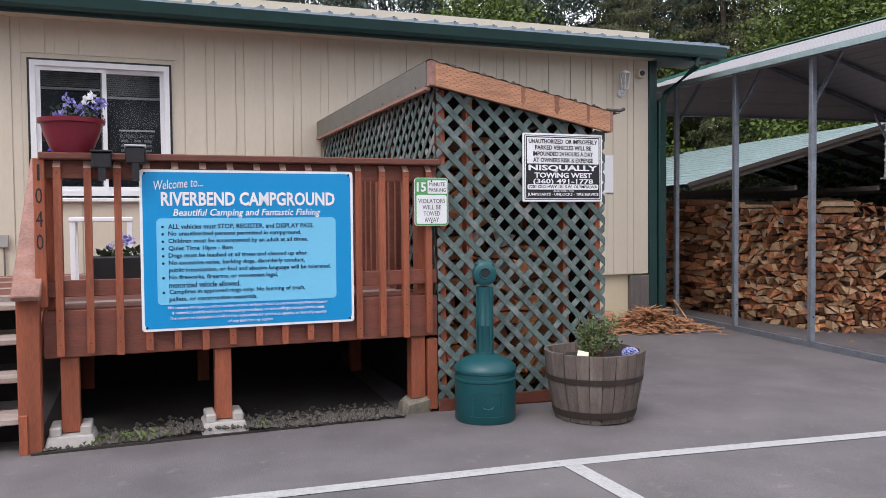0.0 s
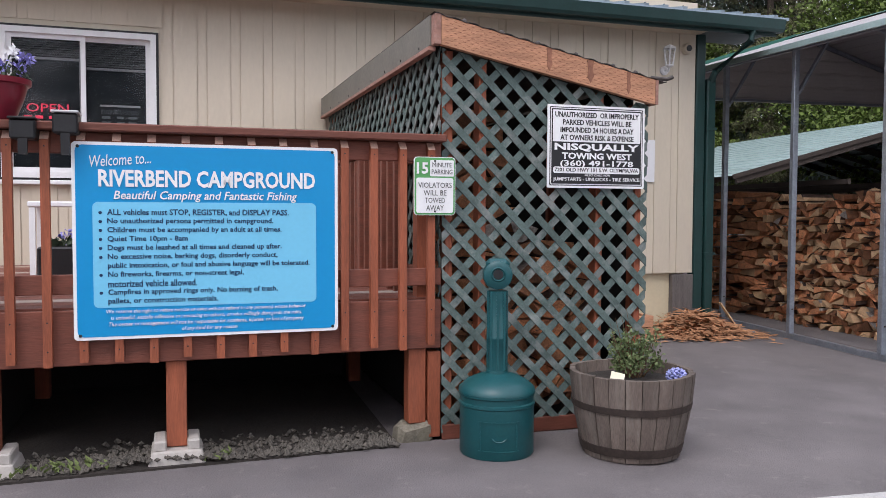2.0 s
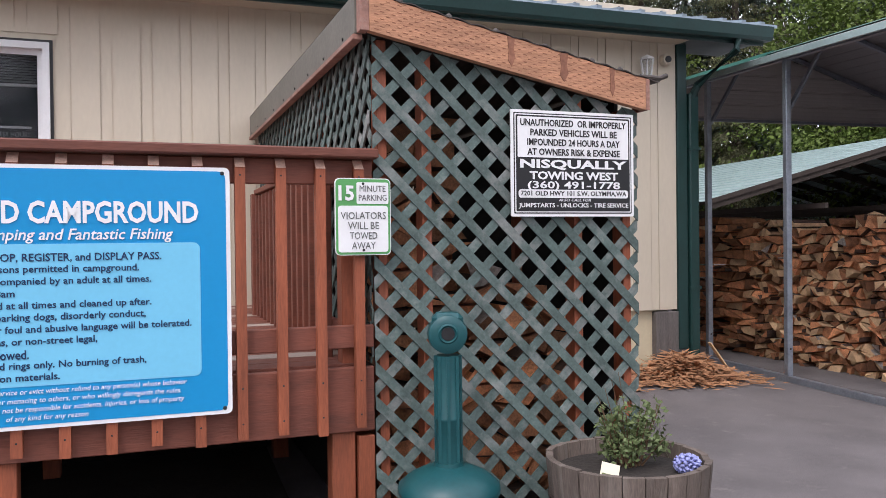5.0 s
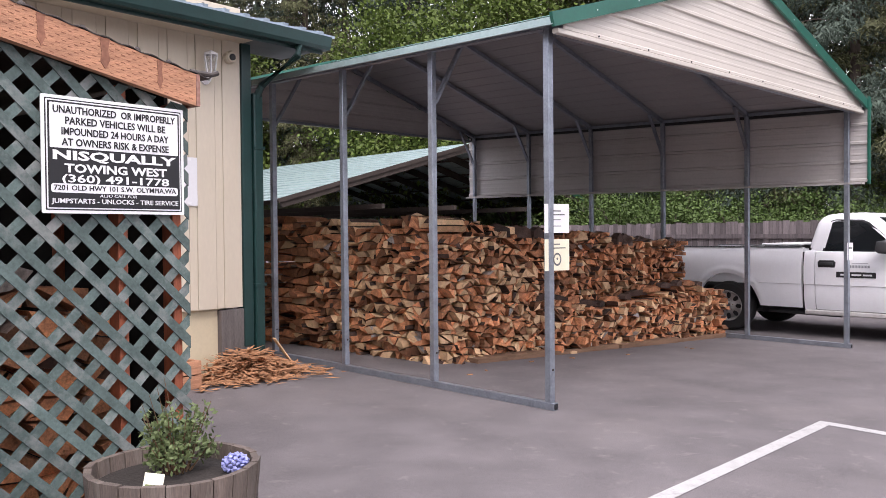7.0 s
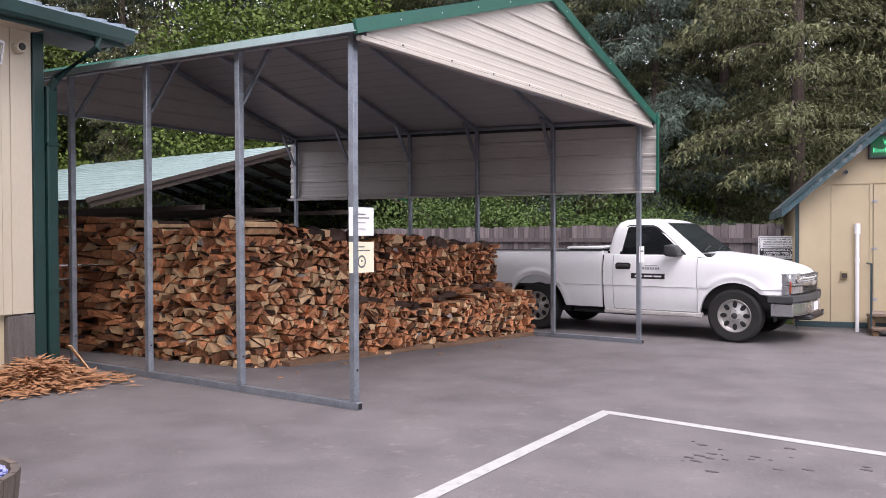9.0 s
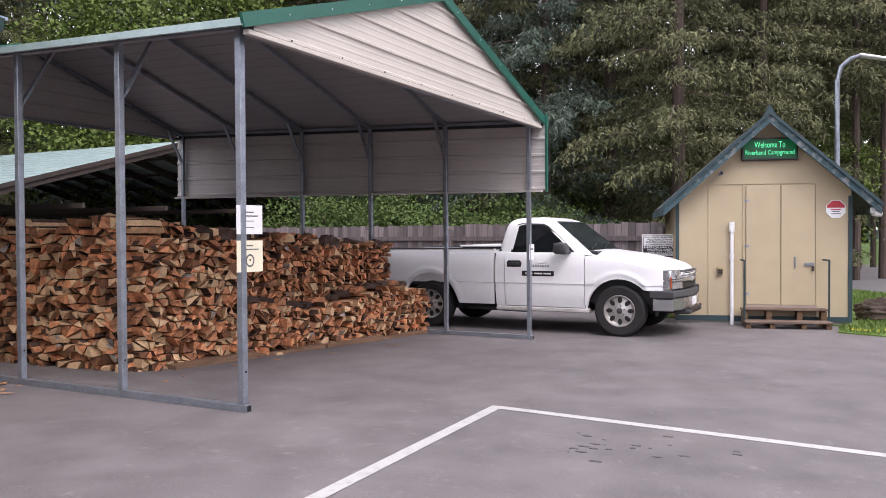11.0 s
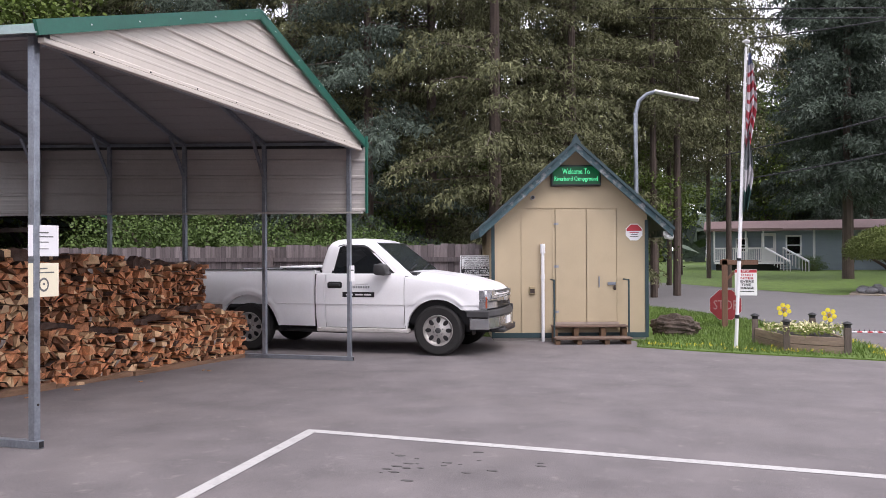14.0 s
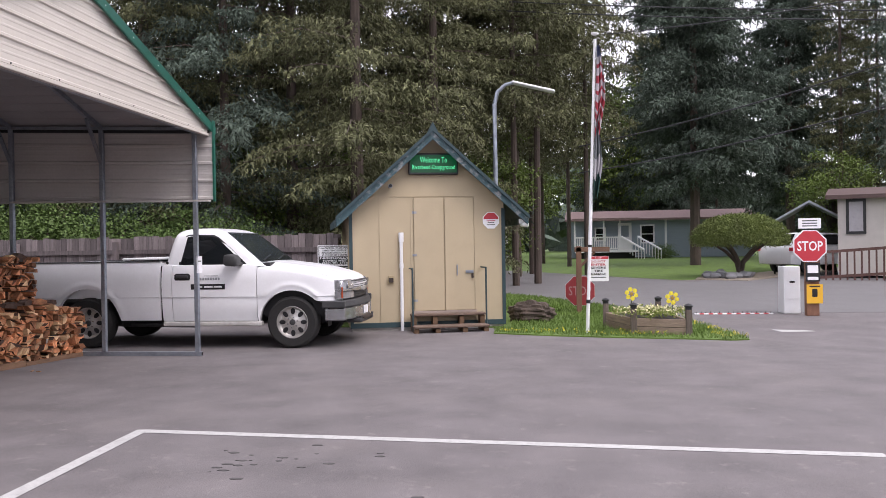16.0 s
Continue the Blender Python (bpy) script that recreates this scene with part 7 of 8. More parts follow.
tufts("grass", 26000, in_isl, 0.07, mat("grass_blade", (0.115, 0.185, 0.034), 0.8, 0.4, 2.5, 0.1, 40), "uneven green grass on the island", "grass", 3)
YEL = mat("yellow_petal", (0.75, 0.62, 0.04), 0.6, 0.2, 20, 0.05, 60)
tufts("yellow_flowers", 380, lambda x, y: in_isl(x, y) and x < 16.5 and (x < 15.2 or y < 0) and noise.noise((x * 1.5, y * 1.5, 0)) > -0.1, 0.035, YEL, "tiny yellow flowers in the grass", "flowers", 4, GZ + 0.06)
# dark rough rock by the shed
bm = bmesh.new()
bmesh.ops.create_icosphere(bm, subdivisions=4, radius=1)
for v in bm.verts:
    k = 1 + 0.14 * math.sin(v.co.x * 5 + v.co.z * 3) * math.cos(v.co.y * 6) + 0.07 * math.sin(v.co.x * 13 + v.co.y * 9) + 0.05 * math.sin(v.co.z * 17 + v.co.x * 7)
    v.co = Vector((v.co.x * 0.3 * k, v.co.y * 0.42 * k, max(-0.13, v.co.z * 0.25 * k)))
solid("log_end", bm, mat("dark_rough_rock", (0.075, 0.055, 0.045), 0.9, 0.6, 9, 0.9, 40, dirt=0.5, dirtcol=(0.2, 0.16, 0.13), dscale=5), "dark rough rock lying in the grass by the shed", "log", m=pose(17.0, 1.55, GZ + 0.15, 0, 0, -14))

# flagpole with two slack flags
FX, FY = 14.99, 0.61
fp = thing("flagpole", "slender white flagpole in the grass", "flagpole", pose(FX, FY, GZ, 2.2))
part("pole_shaft", tube(bmesh.new(), [(0, 0, 0), (0, 0, 2.5), (0.0, 0.0, 4.82)], 0.029, 12, 0.02), WHITE, fp, smooth=True)
part("finial", turned(bmesh.new(), [(0.01, 4.88), (0.06, 4.9), (0.06, 4.92), (0.01, 4.94)], 12), WHITE, fp)
part("halyard", tube(bmesh.new(), [(0.035, -0.03, 0.9), (0.03, -0.035, 4.85)], 0.004, 5), WHITE, fp)
part("band", turned(bmesh.new(), [(0.036, 1.42), (0.036, 1.46)], 12), BLACK, fp)
part("band", turned(bmesh.new(), [(0.036, 0.5), (0.036, 0.56)], 12), BLACK, fp)
FLAGR, FLAGW, FLAGN = mat("flag_red", (0.42, 0.05, 0.07), 0.8, 0.15), mat("flag_white", (0.62, 0.6, 0.62), 0.8, 0.1), mat("flag_blue", (0.10, 0.13, 0.26), 0.8, 0.15)
FLAGG, FLAGT = mat("flag_grey", (0.22, 0.24, 0.25), 0.8, 0.15), mat("flag_dark_green", (0.02, 0.07, 0.06), 0.8, 0.2)


def slack_flag(name, label, z1, z0, width, mats, cols):
    """A flag hanging in folds down the pole; mats run in bands across the drop."""
    fl = thing(name, label, "flag", pose(FX, FY - 0.04, GZ, 2.2))
    nu, nv = 14, 24
    for c in range(len(mats)):
        bm = bmesh.new()
        rows = []
        for j in range(nv * c // len(mats), nv * (c + 1) // len(mats) + 1):
            t = j / nv
            wd = width * (0.25 + 0.75 * math.sin(min(1, t * 1.5) * math.pi / 2)) * (1 - 0.55 * max(0, t - 0.6) / 0.4)
            rows.append([bm.verts.new((0.06 * math.sin(i * 1.1 + t * 3), -wd * i / nu, z1 + (z0 - z1) * t - 0.1 * math.sin(i * 0.5) * t)) for i in range(nu + 1)])
        for p, q in zip(rows, rows[1:]):
            for i in range(nu):
                bm.faces.new((p[i], p[i + 1], q[i + 1], q[i]))
        part("cloth_band", bm, mats[c], fl, smooth=True)
    return fl


slack_flag("flag", "slack red white and blue flag hanging from the pole", 4.72, 3.3, 0.15, [FLAGN, FLAGN, FLAGW, FLAGR, FLAGW, FLAGR, FLAGW, FLAGR, FLAGW, FLAGR, FLAGW, FLAGR, FLAGW, FLAGR], 0)
slack_flag("flag", "slack grey and dark green flag hanging below", 3.55, 2.25, 0.13, [FLAGG, FLAGG, FLAGW, FLAGT], 0)

# planter with posts
PLANTER_WOOD = mat("weathered_planter_board", (0.27, 0.2, 0.15), 0.8, 0.35, 6, 0.4, 60, stretch=(0.6, 0.6, 4), rnd=0.2, dirt=0.5, dirtcol=(0.12, 0.08, 0.06), dscale=4)
pl = thing("flower_planter", "weathered timber planter with yellow flowers and capped posts", "planter", pose(14.55, -0.05, GZ))
corners = [(0.3, -0.07), (0.0, -0.88), (1.85, -0.68), (1.45, 0.28)]
order = [(0, 1), (1, 2), (2, 3), (3, 0)]
for a, b in order:
    for z in (0.0, 0.135):
        part("side_board", beam(bmesh.new(), (*corners[a], z + 0.065), (*corners[b], z + 0.065), 0.04, 0.128, 0.006), PLANTER_WOOD, pl)
bm = bmesh.new(); prism(bm, corners, "z", 0.02, 0.24)
part("soil", bm, SOIL, pl)
for x, y in corners:
    po = part("corner_post", slab(bmesh.new(), (x - 0.048, y - 0.048, 0), (x + 0.048, y + 0.048, 0.42), 0.006), STAVE, pl)
    part("post_light", turned(bmesh.new(), [(0.052, 0.42), (0.052, 0.46), (0.078, 0.48), (0.045, 0.505), (0.001, 0.52)], 12, (x, y, 0)), BLACK, po, "black solar cap light")
fb = thing("flower_bed", "yellow and white bedding flowers in the planter", "flowers", pose(15.05, -0.4, GZ + 0.29))
scatter_leaves("leaves", 900, (0, 0, 0.05), (0.5, 0.55, 0.06), 0.06, mat("yellow_green_leaf", (0.2, 0.25, 0.05), 0.7, 0.3, 20), fb, 0.6, 0.8, seed=81)
tagged(scatter_leaves("small_blooms", 420, (0, 0, 0.1), (0.5, 0.55, 0.05), 0.05, mat("cream_petal", (0.66, 0.62, 0.36), 0.7, 0.2, 20), fb, 0.6, 0.8, seed=82), kind="stuff")
for x, y, h in ((-0.1, 0.3, 0.36), (-0.25, -0.32, 0.3)):
    fw = thing("garden_pinwheel", "large yellow flower-shaped garden ornament", "ornament", pose(15.05 + x, -0.4 + y, GZ + 0.29))
    part("stake", tube(bmesh.new(), [(0, 0, 0), (0, 0, h)], 0.008, 6), DARKLEAF, fw)
    for k in range(6):
        a = 2 * math.pi * k / 6 + 0.3
        bm = turned(bmesh.new(), [(0.001, -0.006), (0.06, -0.002), (0.06, 0.002), (0.001, 0.006)], 12, (0, 0, 0), "x")
        for v in bm.verts:
            v.co = Vector((v.co.x - 0.01 + 0.02 * abs(v.co.y), v.co.y * 0.6 + 0.075 * math.cos(a), v.co.z * 0.6 + h + 0.075 * math.sin(a)))
        part("petal", bm, YEL, fw)
    part("flower_eye", turned(bmesh.new(), [(0.03, -0.02), (0.025, -0.03)], 10, (0, 0, h), "x"), mat("ornament_eye", (0.35, 0.2, 0.02), 0.6), fw)


def face_cam(x, y, z, yaw=-90):
    """Upright plane facing -x."""
    return pose(x, y, z, 90, 0, yaw)


FADEDRED, FADEDPINK = mat("faded_sign_red", (0.36, 0.04, 0.05), 0.6, 0.12, 5), mat("faded_sign_letters", (0.52, 0.3, 0.3), 0.6, 0.1)


def stop_sign(x, y, zc, r, label, yaw=-90, faded=False):
    s = thing("stop_sign", label, "stop sign", face_cam(x, y, zc, yaw))
    part("white_octagon", prism(bmesh.new(), octagon(r), "z", 0, 0.008), SIGNWHITE, s)
    part("red_octagon", prism(bmesh.new(), octagon(r * (0.985 if faded else 0.93)), "z", 0.0082, 0.0095), FADEDRED if faded else SIGNRED, s)
    lettering("STOP", r * 1.42, r * 0.58, FADEDPINK if faded else SIGNWHITE, s, pose(0, 0, 0.0105), bold=0.0 if faded else 0.015)
    return s


stop_sign(19.0, 0.52, 0.24, 0.335, "faded red stop sign on the grass island", faded=True)
sp = thing("sign_post", "short brown post of the stop sign", "post", pose(19.05, 0.52, GZ))
part("post_shaft", slab(bmesh.new(), (-0.03, -0.04, 0), (0.03, 0.04, 0.7)), TWIG, sp)
FRAMEBROWN = mat("brown_sign_timber", (0.16, 0.085, 0.055), 0.75, 0.3, 6, 0.3, 50, stretch=(3, 3, 0.5))
gp = thing("gate_sign", "timber frame with a hanging do not enter sign", "sign", pose(18.6, 0.52, GZ))
part("frame_post", slab(bmesh.new(), (0.02, -0.02, 0), (0.12, 0.09, 1.42), 0.006), FRAMEBROWN, gp)
part("frame_arm", slab(bmesh.new(), (0.02, -0.6, 1.30), (0.12, 0.12, 1.40), 0.006), FRAMEBROWN, gp)
part("arm_brace", beam(bmesh.new(), (0.07, 0.0, 1.0), (0.07, -0.3, 1.3), 0.05, 0.05), FRAMEBROWN, gp)
s = thing("hanging_sign", "white and red do not enter tyre damage sign", "sign", face_cam(18.56, 0.16, 0.72))
part("panel", plate(bmesh.new(), 0.42, 0.52, 0.01, 0.008), SIGNWHITE, s)
part("red_band", plate(bmesh.new(), 0.41, 0.06, 0.005, 0.0086, (0, 0.225)), SIGNRED, s)
line("STOP", 0, 0.225, 0.13, 0.035, SIGNWHITE)
for txt, y, ma in (("DO NOT", 0.15, SIGNRED), ("ENTER", 0.085, SIGNRED), ("SEVERE", 0.02, SIGNBLACK), ("TIRE", -0.045, SIGNBLACK), ("DAMAGE", -0.11, SIGNBLACK)):
    line(txt, 0, y, 0.3 if len(txt) > 4 else 0.18, 0.045, ma, 0, 0, 0.02)
part("writing_bar", plate(bmesh.new(), 0.3, 0.02, 0.003, 0.0086, (0, -0.18)), SIGNGREY, s)

# gate post with the second stop sign
gpost = thing("gate_post", "brown gate post with signs beside the lane", "post", pose(18.0, -3.9, GZ))
part("post_shaft", slab(bmesh.new(), (0, -0.12, 0), (0.14, 0.12, 1.5), 0.008), mat("brown_timber_post", (0.21, 0.1, 0.06), 0.7, 0.25, 5, 0.2, 50, stretch=(3, 3, 0.5)), gpost)
stop_sign(17.96, -3.84, 1.13, 0.335, "red stop sign on the gate post")
s = thing("sign_plate", "small white plate above the stop sign", "sign", face_cam(17.96, -3.84, 1.57))
part("panel", plate(bmesh.new(), 0.42, 0.2, 0.01, 0.006), SIGNWHITE, s)
for y in (0.05, 0, -0.05):
    part("writing_bar", plate(bmesh.new(), 0.28, 0.022, 0.003, 0.0068, (0, y)), SIGNGREY, s)
s = thing("sign_plate", "black and white picture plate on the gate post", "sign", face_cam(17.96, -3.89, 0.62))
part("panel", plate(bmesh.new(), 0.27, 0.36, 0.01, 0.006), SIGNBLACK, s)
part("white_field", plate(bmesh.new(), 0.2, 0.15, 0.01, 0.0068, (0, 0.06)), SIGNWHITE, s)
part("white_field", plate(bmesh.new(), 0.2, 0.06, 0.01, 0.0068, (0, -0.12)), SIGNWHITE, s)
s = thing("sign_plate", "yellow warning plate on the gate post", "sign", face_cam(17.96, -3.92, 0.2))
part("panel", plate(bmesh.new(), 0.3, 0.37, 0.01, 0.006), SIGNYELLOW, s)
part("black_mark", plate(bmesh.new(), 0.1, 0.16, 0.02, 0.0068, (0, 0.02)), SIGNBLACK, s)
part("writing_bar", plate(bmesh.new(), 0.2, 0.03, 0.003, 0.0068, (0, 0.145)), SIGNBLACK, s)
kb = thing("gate_box", "white metal gate control box", "box", pose(18.5, -3.66, GZ))
part("cabinet", slab(bmesh.new(), (0, -0.16, 0), (0.4, 0.16, 0.95), 0.012), WHITE, kb)
part("panel_door", slab(bmesh.new(), (-0.008, -0.13, 0.3), (0.0, 0.13, 0.9), 0.003), WHITE, kb)
part("slot", slab(bmesh.new(), (-0.012, -0.05, 0.62), (-0.0081, 0.05, 0.66)), BLACK, kb)
sk = thing("tyre_spikes", "white and red tyre spike strip across the lane", "spike strip", pose(18.45, -1.75, GZ))
for i in range(17):
    part("strip_block", slab(bmesh.new(), (0, -0.09 * (i + 1), 0), (0.12, -0.09 * i - 0.005, 0.02), 0.003), SIGNRED if i % 2 else SIGNWHITE, sk)
    part("spike", turned(bmesh.new(), [(0.012, 0.02), (0.001, 0.06)], 5, (0.06, -0.09 * i - 0.045, 0)), HOOP, sk)
bm = bmesh.new(); prism(bm, [(15.15, -2.5), (15.5, -2.44), (15.38, -2.9), (15.25, -3.05), (15.2, -2.95)], "z", GZ - 0.01, GZ + 0.005)
solid("road_arrow", bm, LINE, "worn white arrow painted on the lane", "road marking", "structure")
OIL = mat("oil_stain", (0.065, 0.06, 0.06), 0.7, 0.3, 10, 0.1, 60)
bm = bmesh.new()
for i in range(24):
    x, y = 6.5 + rng.gauss(0, 0.25), 3.0 + rng.gauss(0, 0.32)
    r = rng.uniform(0.008, 0.028)
    prism(bm, [(x + r * 0.8 * math.cos(a * 0.785) * rng.uniform(0.6, 1.2), y + r * 1.6 * math.sin(a * 0.785) * rng.uniform(0.6, 1.2)) for a in range(8)], "z", ground_z(x) - 0.01, ground_z(x) + 0.003)
solid("oil_stains", bm, OIL, "dark oil spots on the asphalt", "stains", "stuff")

# street lamp behind the shed
sl_ = thing("street_lamp", "tall grey street lamp with a flat white head", "street lamp", pose(21.9, 2.42, GZ))
part("lamp_pole", tube(bmesh.new(), [(0, 0, 0), (0, 0, 3.5), (0, 0, 5.0), (0, -0.08, 5.3), (0, -0.28, 5.47), (0, -0.52, 5.52)], 0.06, 10, 0.045), GALV, sl_, smooth=True)
hd = bmesh.new(); beam(hd, (0, -0.45, 5.52), (0, -1.5, 5.25), 0.28, 0.06, 0.02)
part("lamp_head", hd, WHITE, sl_, "flat white lamp head")

# far grey house with a porch
BLUEGREY = mat("blue_grey_siding", (0.27, 0.32, 0.37), 0.7, 0.1, 4, 0.1, 40, stretch=(0.2, 0.2, 6))
ROOFBROWN = mat("pinkish_roof", (0.2, 0.135, 0.13), 0.85, 0.2, 5, 0.2, 40)
def dist_pose(d, yaw, z=GZ, turn=0):
    return pose(1.43 + d * math.cos(radians(yaw)), 1.41 + d * math.sin(radians(yaw)), z, 0, 0, yaw - 90 + turn)
def far_house(m, w, h, dpt, rise, wall, roofm, label):
    hs = thing("house", label, "house", m)
    part("wall", slab(bmesh.new(), (-w / 2, 0, 0), (w / 2, dpt, h)), wall, hs)
    bm = bmesh.new(); prism(bm, [(-0.4, h - 0.1), (dpt / 2, h + rise), (dpt + 0.4, h - 0.1), (dpt + 0.4, h + 0.05), (dpt / 2, h + rise + 0.15), (-0.4, h + 0.05)], "x", -w / 2 - 0.4, w / 2 + 0.4)
    part("roof", bm, roofm, hs)
    return hs
def far_window(hs, x, z, w, h, dark=CARGLASS):
    wn_ = part("window", ringframe(bmesh.new(), x - w / 2, x + w / 2, z, z + h, 0.1, -0.06, -0.002), WHITE, hs)
    part("pane", slab(bmesh.new(), (x - w / 2 + 0.1, -0.03, z + 0.1), (x + w / 2 - 0.1, -0.02, z + h - 0.1)), dark, wn_)
    part("mullion", slab(bmesh.new(), (x - w / 2 + 0.1, -0.05, z + h / 2 - 0.03), (x + w / 2 - 0.1, -0.031, z + h / 2 + 0.03)), WHITE, wn_)
DH = 60.0
hm = dist_pose(DH, -7.0, 0.12, 4) @ pose(1.4, 0, 0)
fh = far_house(hm, 12.6, 2.75, 8, 0.6, BLUEGREY, ROOFBROWN, "blue-grey single-storey house with a white porch")
far_window(fh, -0.9, 1.0, 1.0, 1.35)
far_window(fh, -4.2, 1.2, 0.8, 1.0)
far_window(fh, 4.6, 1.2, 1.6, 1.0)
d_ = part("door", slab(bmesh.new(), (-2.95, -0.06, 0.55), (-2.0, -0.002, 2.5)), WHITE, fh)
part("door_pane", slab(bmesh.new(), (-2.75, -0.07, 1.5), (-2.2, -0.061, 2.3)), BLUEGREY, d_)
part("corner_board", slab(bmesh.new(), (0.3, -0.05, 0), (0.45, -0.002, 2.7)), WHITE, fh)
part("corner_board", slab(bmesh.new(), (-6.55, -0.05, 0), (-6.4, -0.002, 2.7)), WHITE, fh)
part("porch_floor", slab(bmesh.new(), (-6.0, -2.0, 0.42), (-1.7, -0.07, 0.56)), WHITE, fh)
part("porch_void", slab(bmesh.new(), (-5.9, -1.85, -0.4), (-1.9, -0.1, 0.42)), SHADE_BLACK, fh)
part("porch_roof", slab(bmesh.new(), (-6.2, -2.2, 2.62), (-1.7, -0.42, 2.8)), ROOFBROWN, fh)
for x in (-6.0, -5.0, -4.0, -2.9):
    part("porch_post", slab(bmesh.new(), (x - 0.05, -2.0, 0.56), (x + 0.05, -1.9, 2.62)), WHITE, fh)
part("porch_rail", slab(bmesh.new(), (-6.0, -2.0, 1.42), (-2.9, -1.9, 1.52)), WHITE, fh)
part("porch_rail", slab(bmesh.new(), (-6.0, -2.0, 0.62), (-2.9, -1.9, 0.7)), WHITE, fh)
for i in range(24):
    part("picket", slab(bmesh.new(), (-5.98 + i * 0.13, -1.97, 0.7), (-5.93 + i * 0.13, -1.93, 1.42)), WHITE, fh)
for s_ in (0, 1.1):
    part("stair_rail", beam(bmesh.new(), (-2.8 + s_, -2.0, 1.5), (-1.4 + s_, -3.6, 0.6), 0.08, 0.1), WHITE, fh)
    for i in range(9):
        x, y, z = -2.8 + s_ + 1.4 * i / 8, -2.0 - 1.6 * i / 8, 1.45 - 0.9 * i / 8
        part("picket", slab(bmesh.new(), (x - 0.025, y - 0.02, z - 0.8), (x + 0.025, y + 0.02, z)), WHITE, fh)
for i in range(5):
    part("stair_tread", box(bmesh.new(), (-2.05 + 0.3 * i, -2.15 - 0.32 * i, 0.4 - 0.17 * i), (1.1, 0.3, 0.04), Euler((0, 0, -0.7)).to_matrix()), DKGREY, fh)
# right-hand cream building with a brown ramp
hm2 = dist_pose(34.0, -24.3, GZ + 0.1, 4)
h2 = far_house(hm2, 6.0, 2.95, 7, 0.35, mat("pale_stucco", (0.52, 0.48, 0.45), 0.75, 0.08, 3), mat("dark_brown_roof", (0.1, 0.065, 0.06), 0.85, 0.2, 5), "pale building with a dark-framed window and ramp")
w2 = part("window", ringframe(bmesh.new(), -2.72, -2.05, 1.55, 2.85, 0.1, -0.06, -0.002), BLACK, h2)
part("pane", slab(bmesh.new(), (-2.62, -0.03, 1.65), (-2.15, -0.02, 2.75)), mat("curtained_pane", (0.4, 0.38, 0.4), 0.3, 0.1), w2)
RAMP = mat("brown_ramp_timber", (0.12, 0.06, 0.05), 0.75, 0.25, 5, 0.2, 40)
rp = thing("ramp_railing", "dark brown timber ramp railing", "railing", hm2)
for z in (0.0, 0.9):
    part("ramp_rail", beam(bmesh.new(), (-3.6, -1.6, 0.0 + z), (2.2, -1.6, 0.4 + z), 0.08, 0.1), RAMP, rp)
for i in range(26):
    x = -3.6 + i * 0.23
    zz = 0.4 * (x + 3.6) / 5.8
    part("picket", slab(bmesh.new(), (x - 0.03, -1.63, zz - 0.3), (x + 0.03, -1.57, zz + 0.9)), RAMP, rp)
for x in (-1.2, -0.7, 0.3):
    lp = thing("post_lantern", "small black post lantern by the ramp", "lantern", hm2 @ pose(x, -1.9, 0))
    part("lantern_post", tube(bmesh.new(), [(0, 0, -0.1), (0, 0, 1.5)], 0.03, 6), BLACK, lp)
    part("lantern_head", turned(bmesh.new(), [(0.04, 1.5), (0.1, 1.75), (0.12, 1.78), (0.001, 1.9)], 8), BLACK, lp)
# shelter frame behind the white car
sh = thing("small_shelter", "small dark carport behind the white car", "shelter", dist_pose(37.0, -17.6))
bm = bmesh.new(); prism(bm, [(-1.4, 2.2), (0, 3.0), (1.4, 2.2), (1.4, 2.28), (0, 3.1), (-1.4, 2.28)], "y", 0, 4)
part("shelter_roof", bm, mat("grey_shelter_roof", (0.3, 0.33, 0.36), 0.6, 0.1), sh)
for x in (-1.35, 1.35):
    for y in (0.1, 3.9):
        part("shelter_post", tube(bmesh.new(), [(x, y, 0), (x, y, 2.25)], 0.04, 6), BLACK, sh)

# white car across the road
cw = thing("parked_car", "white crossover car parked across the road", "car", pose(37.3, -10.3, GZ + 0.1, 0, 0, -62))
ca = arc(1.35, 0.34, 0.42, 180, 0, 8); cb = arc(-1.4, 0.34, 0.42, 180, 0, 8)
prof = [(-2.35, 0.4)] + [(x, max(z, 0.3)) for x, z in cb] + [(x, max(z, 0.3)) for x, z in ca] + [(2.3, 0.4), (2.35, 0.75), (2.2, 0.95), (1.3, 1.08), (-2.25, 1.12), (-2.38, 0.9)]
part("body", rounded_prism(prof, -0.9, 0.9, 0.06), CARWHITE, cw, smooth=True)
bm = bmesh.new()
lo = [bm.verts.new(p) for p in ((1.25, -0.85, 1.05), (1.25, 0.85, 1.05), (-2.2, 0.85, 1.1), (-2.2, -0.85, 1.1))]
hi = [bm.verts.new(p) for p in ((0.4, -0.66, 1.62), (0.4, 0.66, 1.62), (-1.75, 0.66, 1.66), (-1.75, -0.66, 1.66))]
for i in range(4):
    bm.faces.new((lo[i], lo[(i + 1) % 4], hi[(i + 1) % 4], hi[i]))
bm.faces.new(hi), bm.faces.new(lo)
part("roof", bm, CARWHITE, cw)
for s_ in (-1, 1):
    part("side_window", quad_panel([(0.95, s_ * 0.842, 1.14), (0.3, s_ * 0.70, 1.56), (-1.65, s_ * 0.70, 1.58), (-1.95, s_ * 0.842, 1.16)], 0.01, (0, s_, 0.3)), CARGLASS, cw)
    part("tail_light", slab(bmesh.new(), (-2.4, s_ * 0.88 - 0.1, 0.92), (-2.2, s_ * 0.88 + 0.03, 1.06)), SIGNRED, cw)
    for x in (1.35, -1.4):
        wheel(cw, x, s_ * 0.8, 0.34, s_, 5)
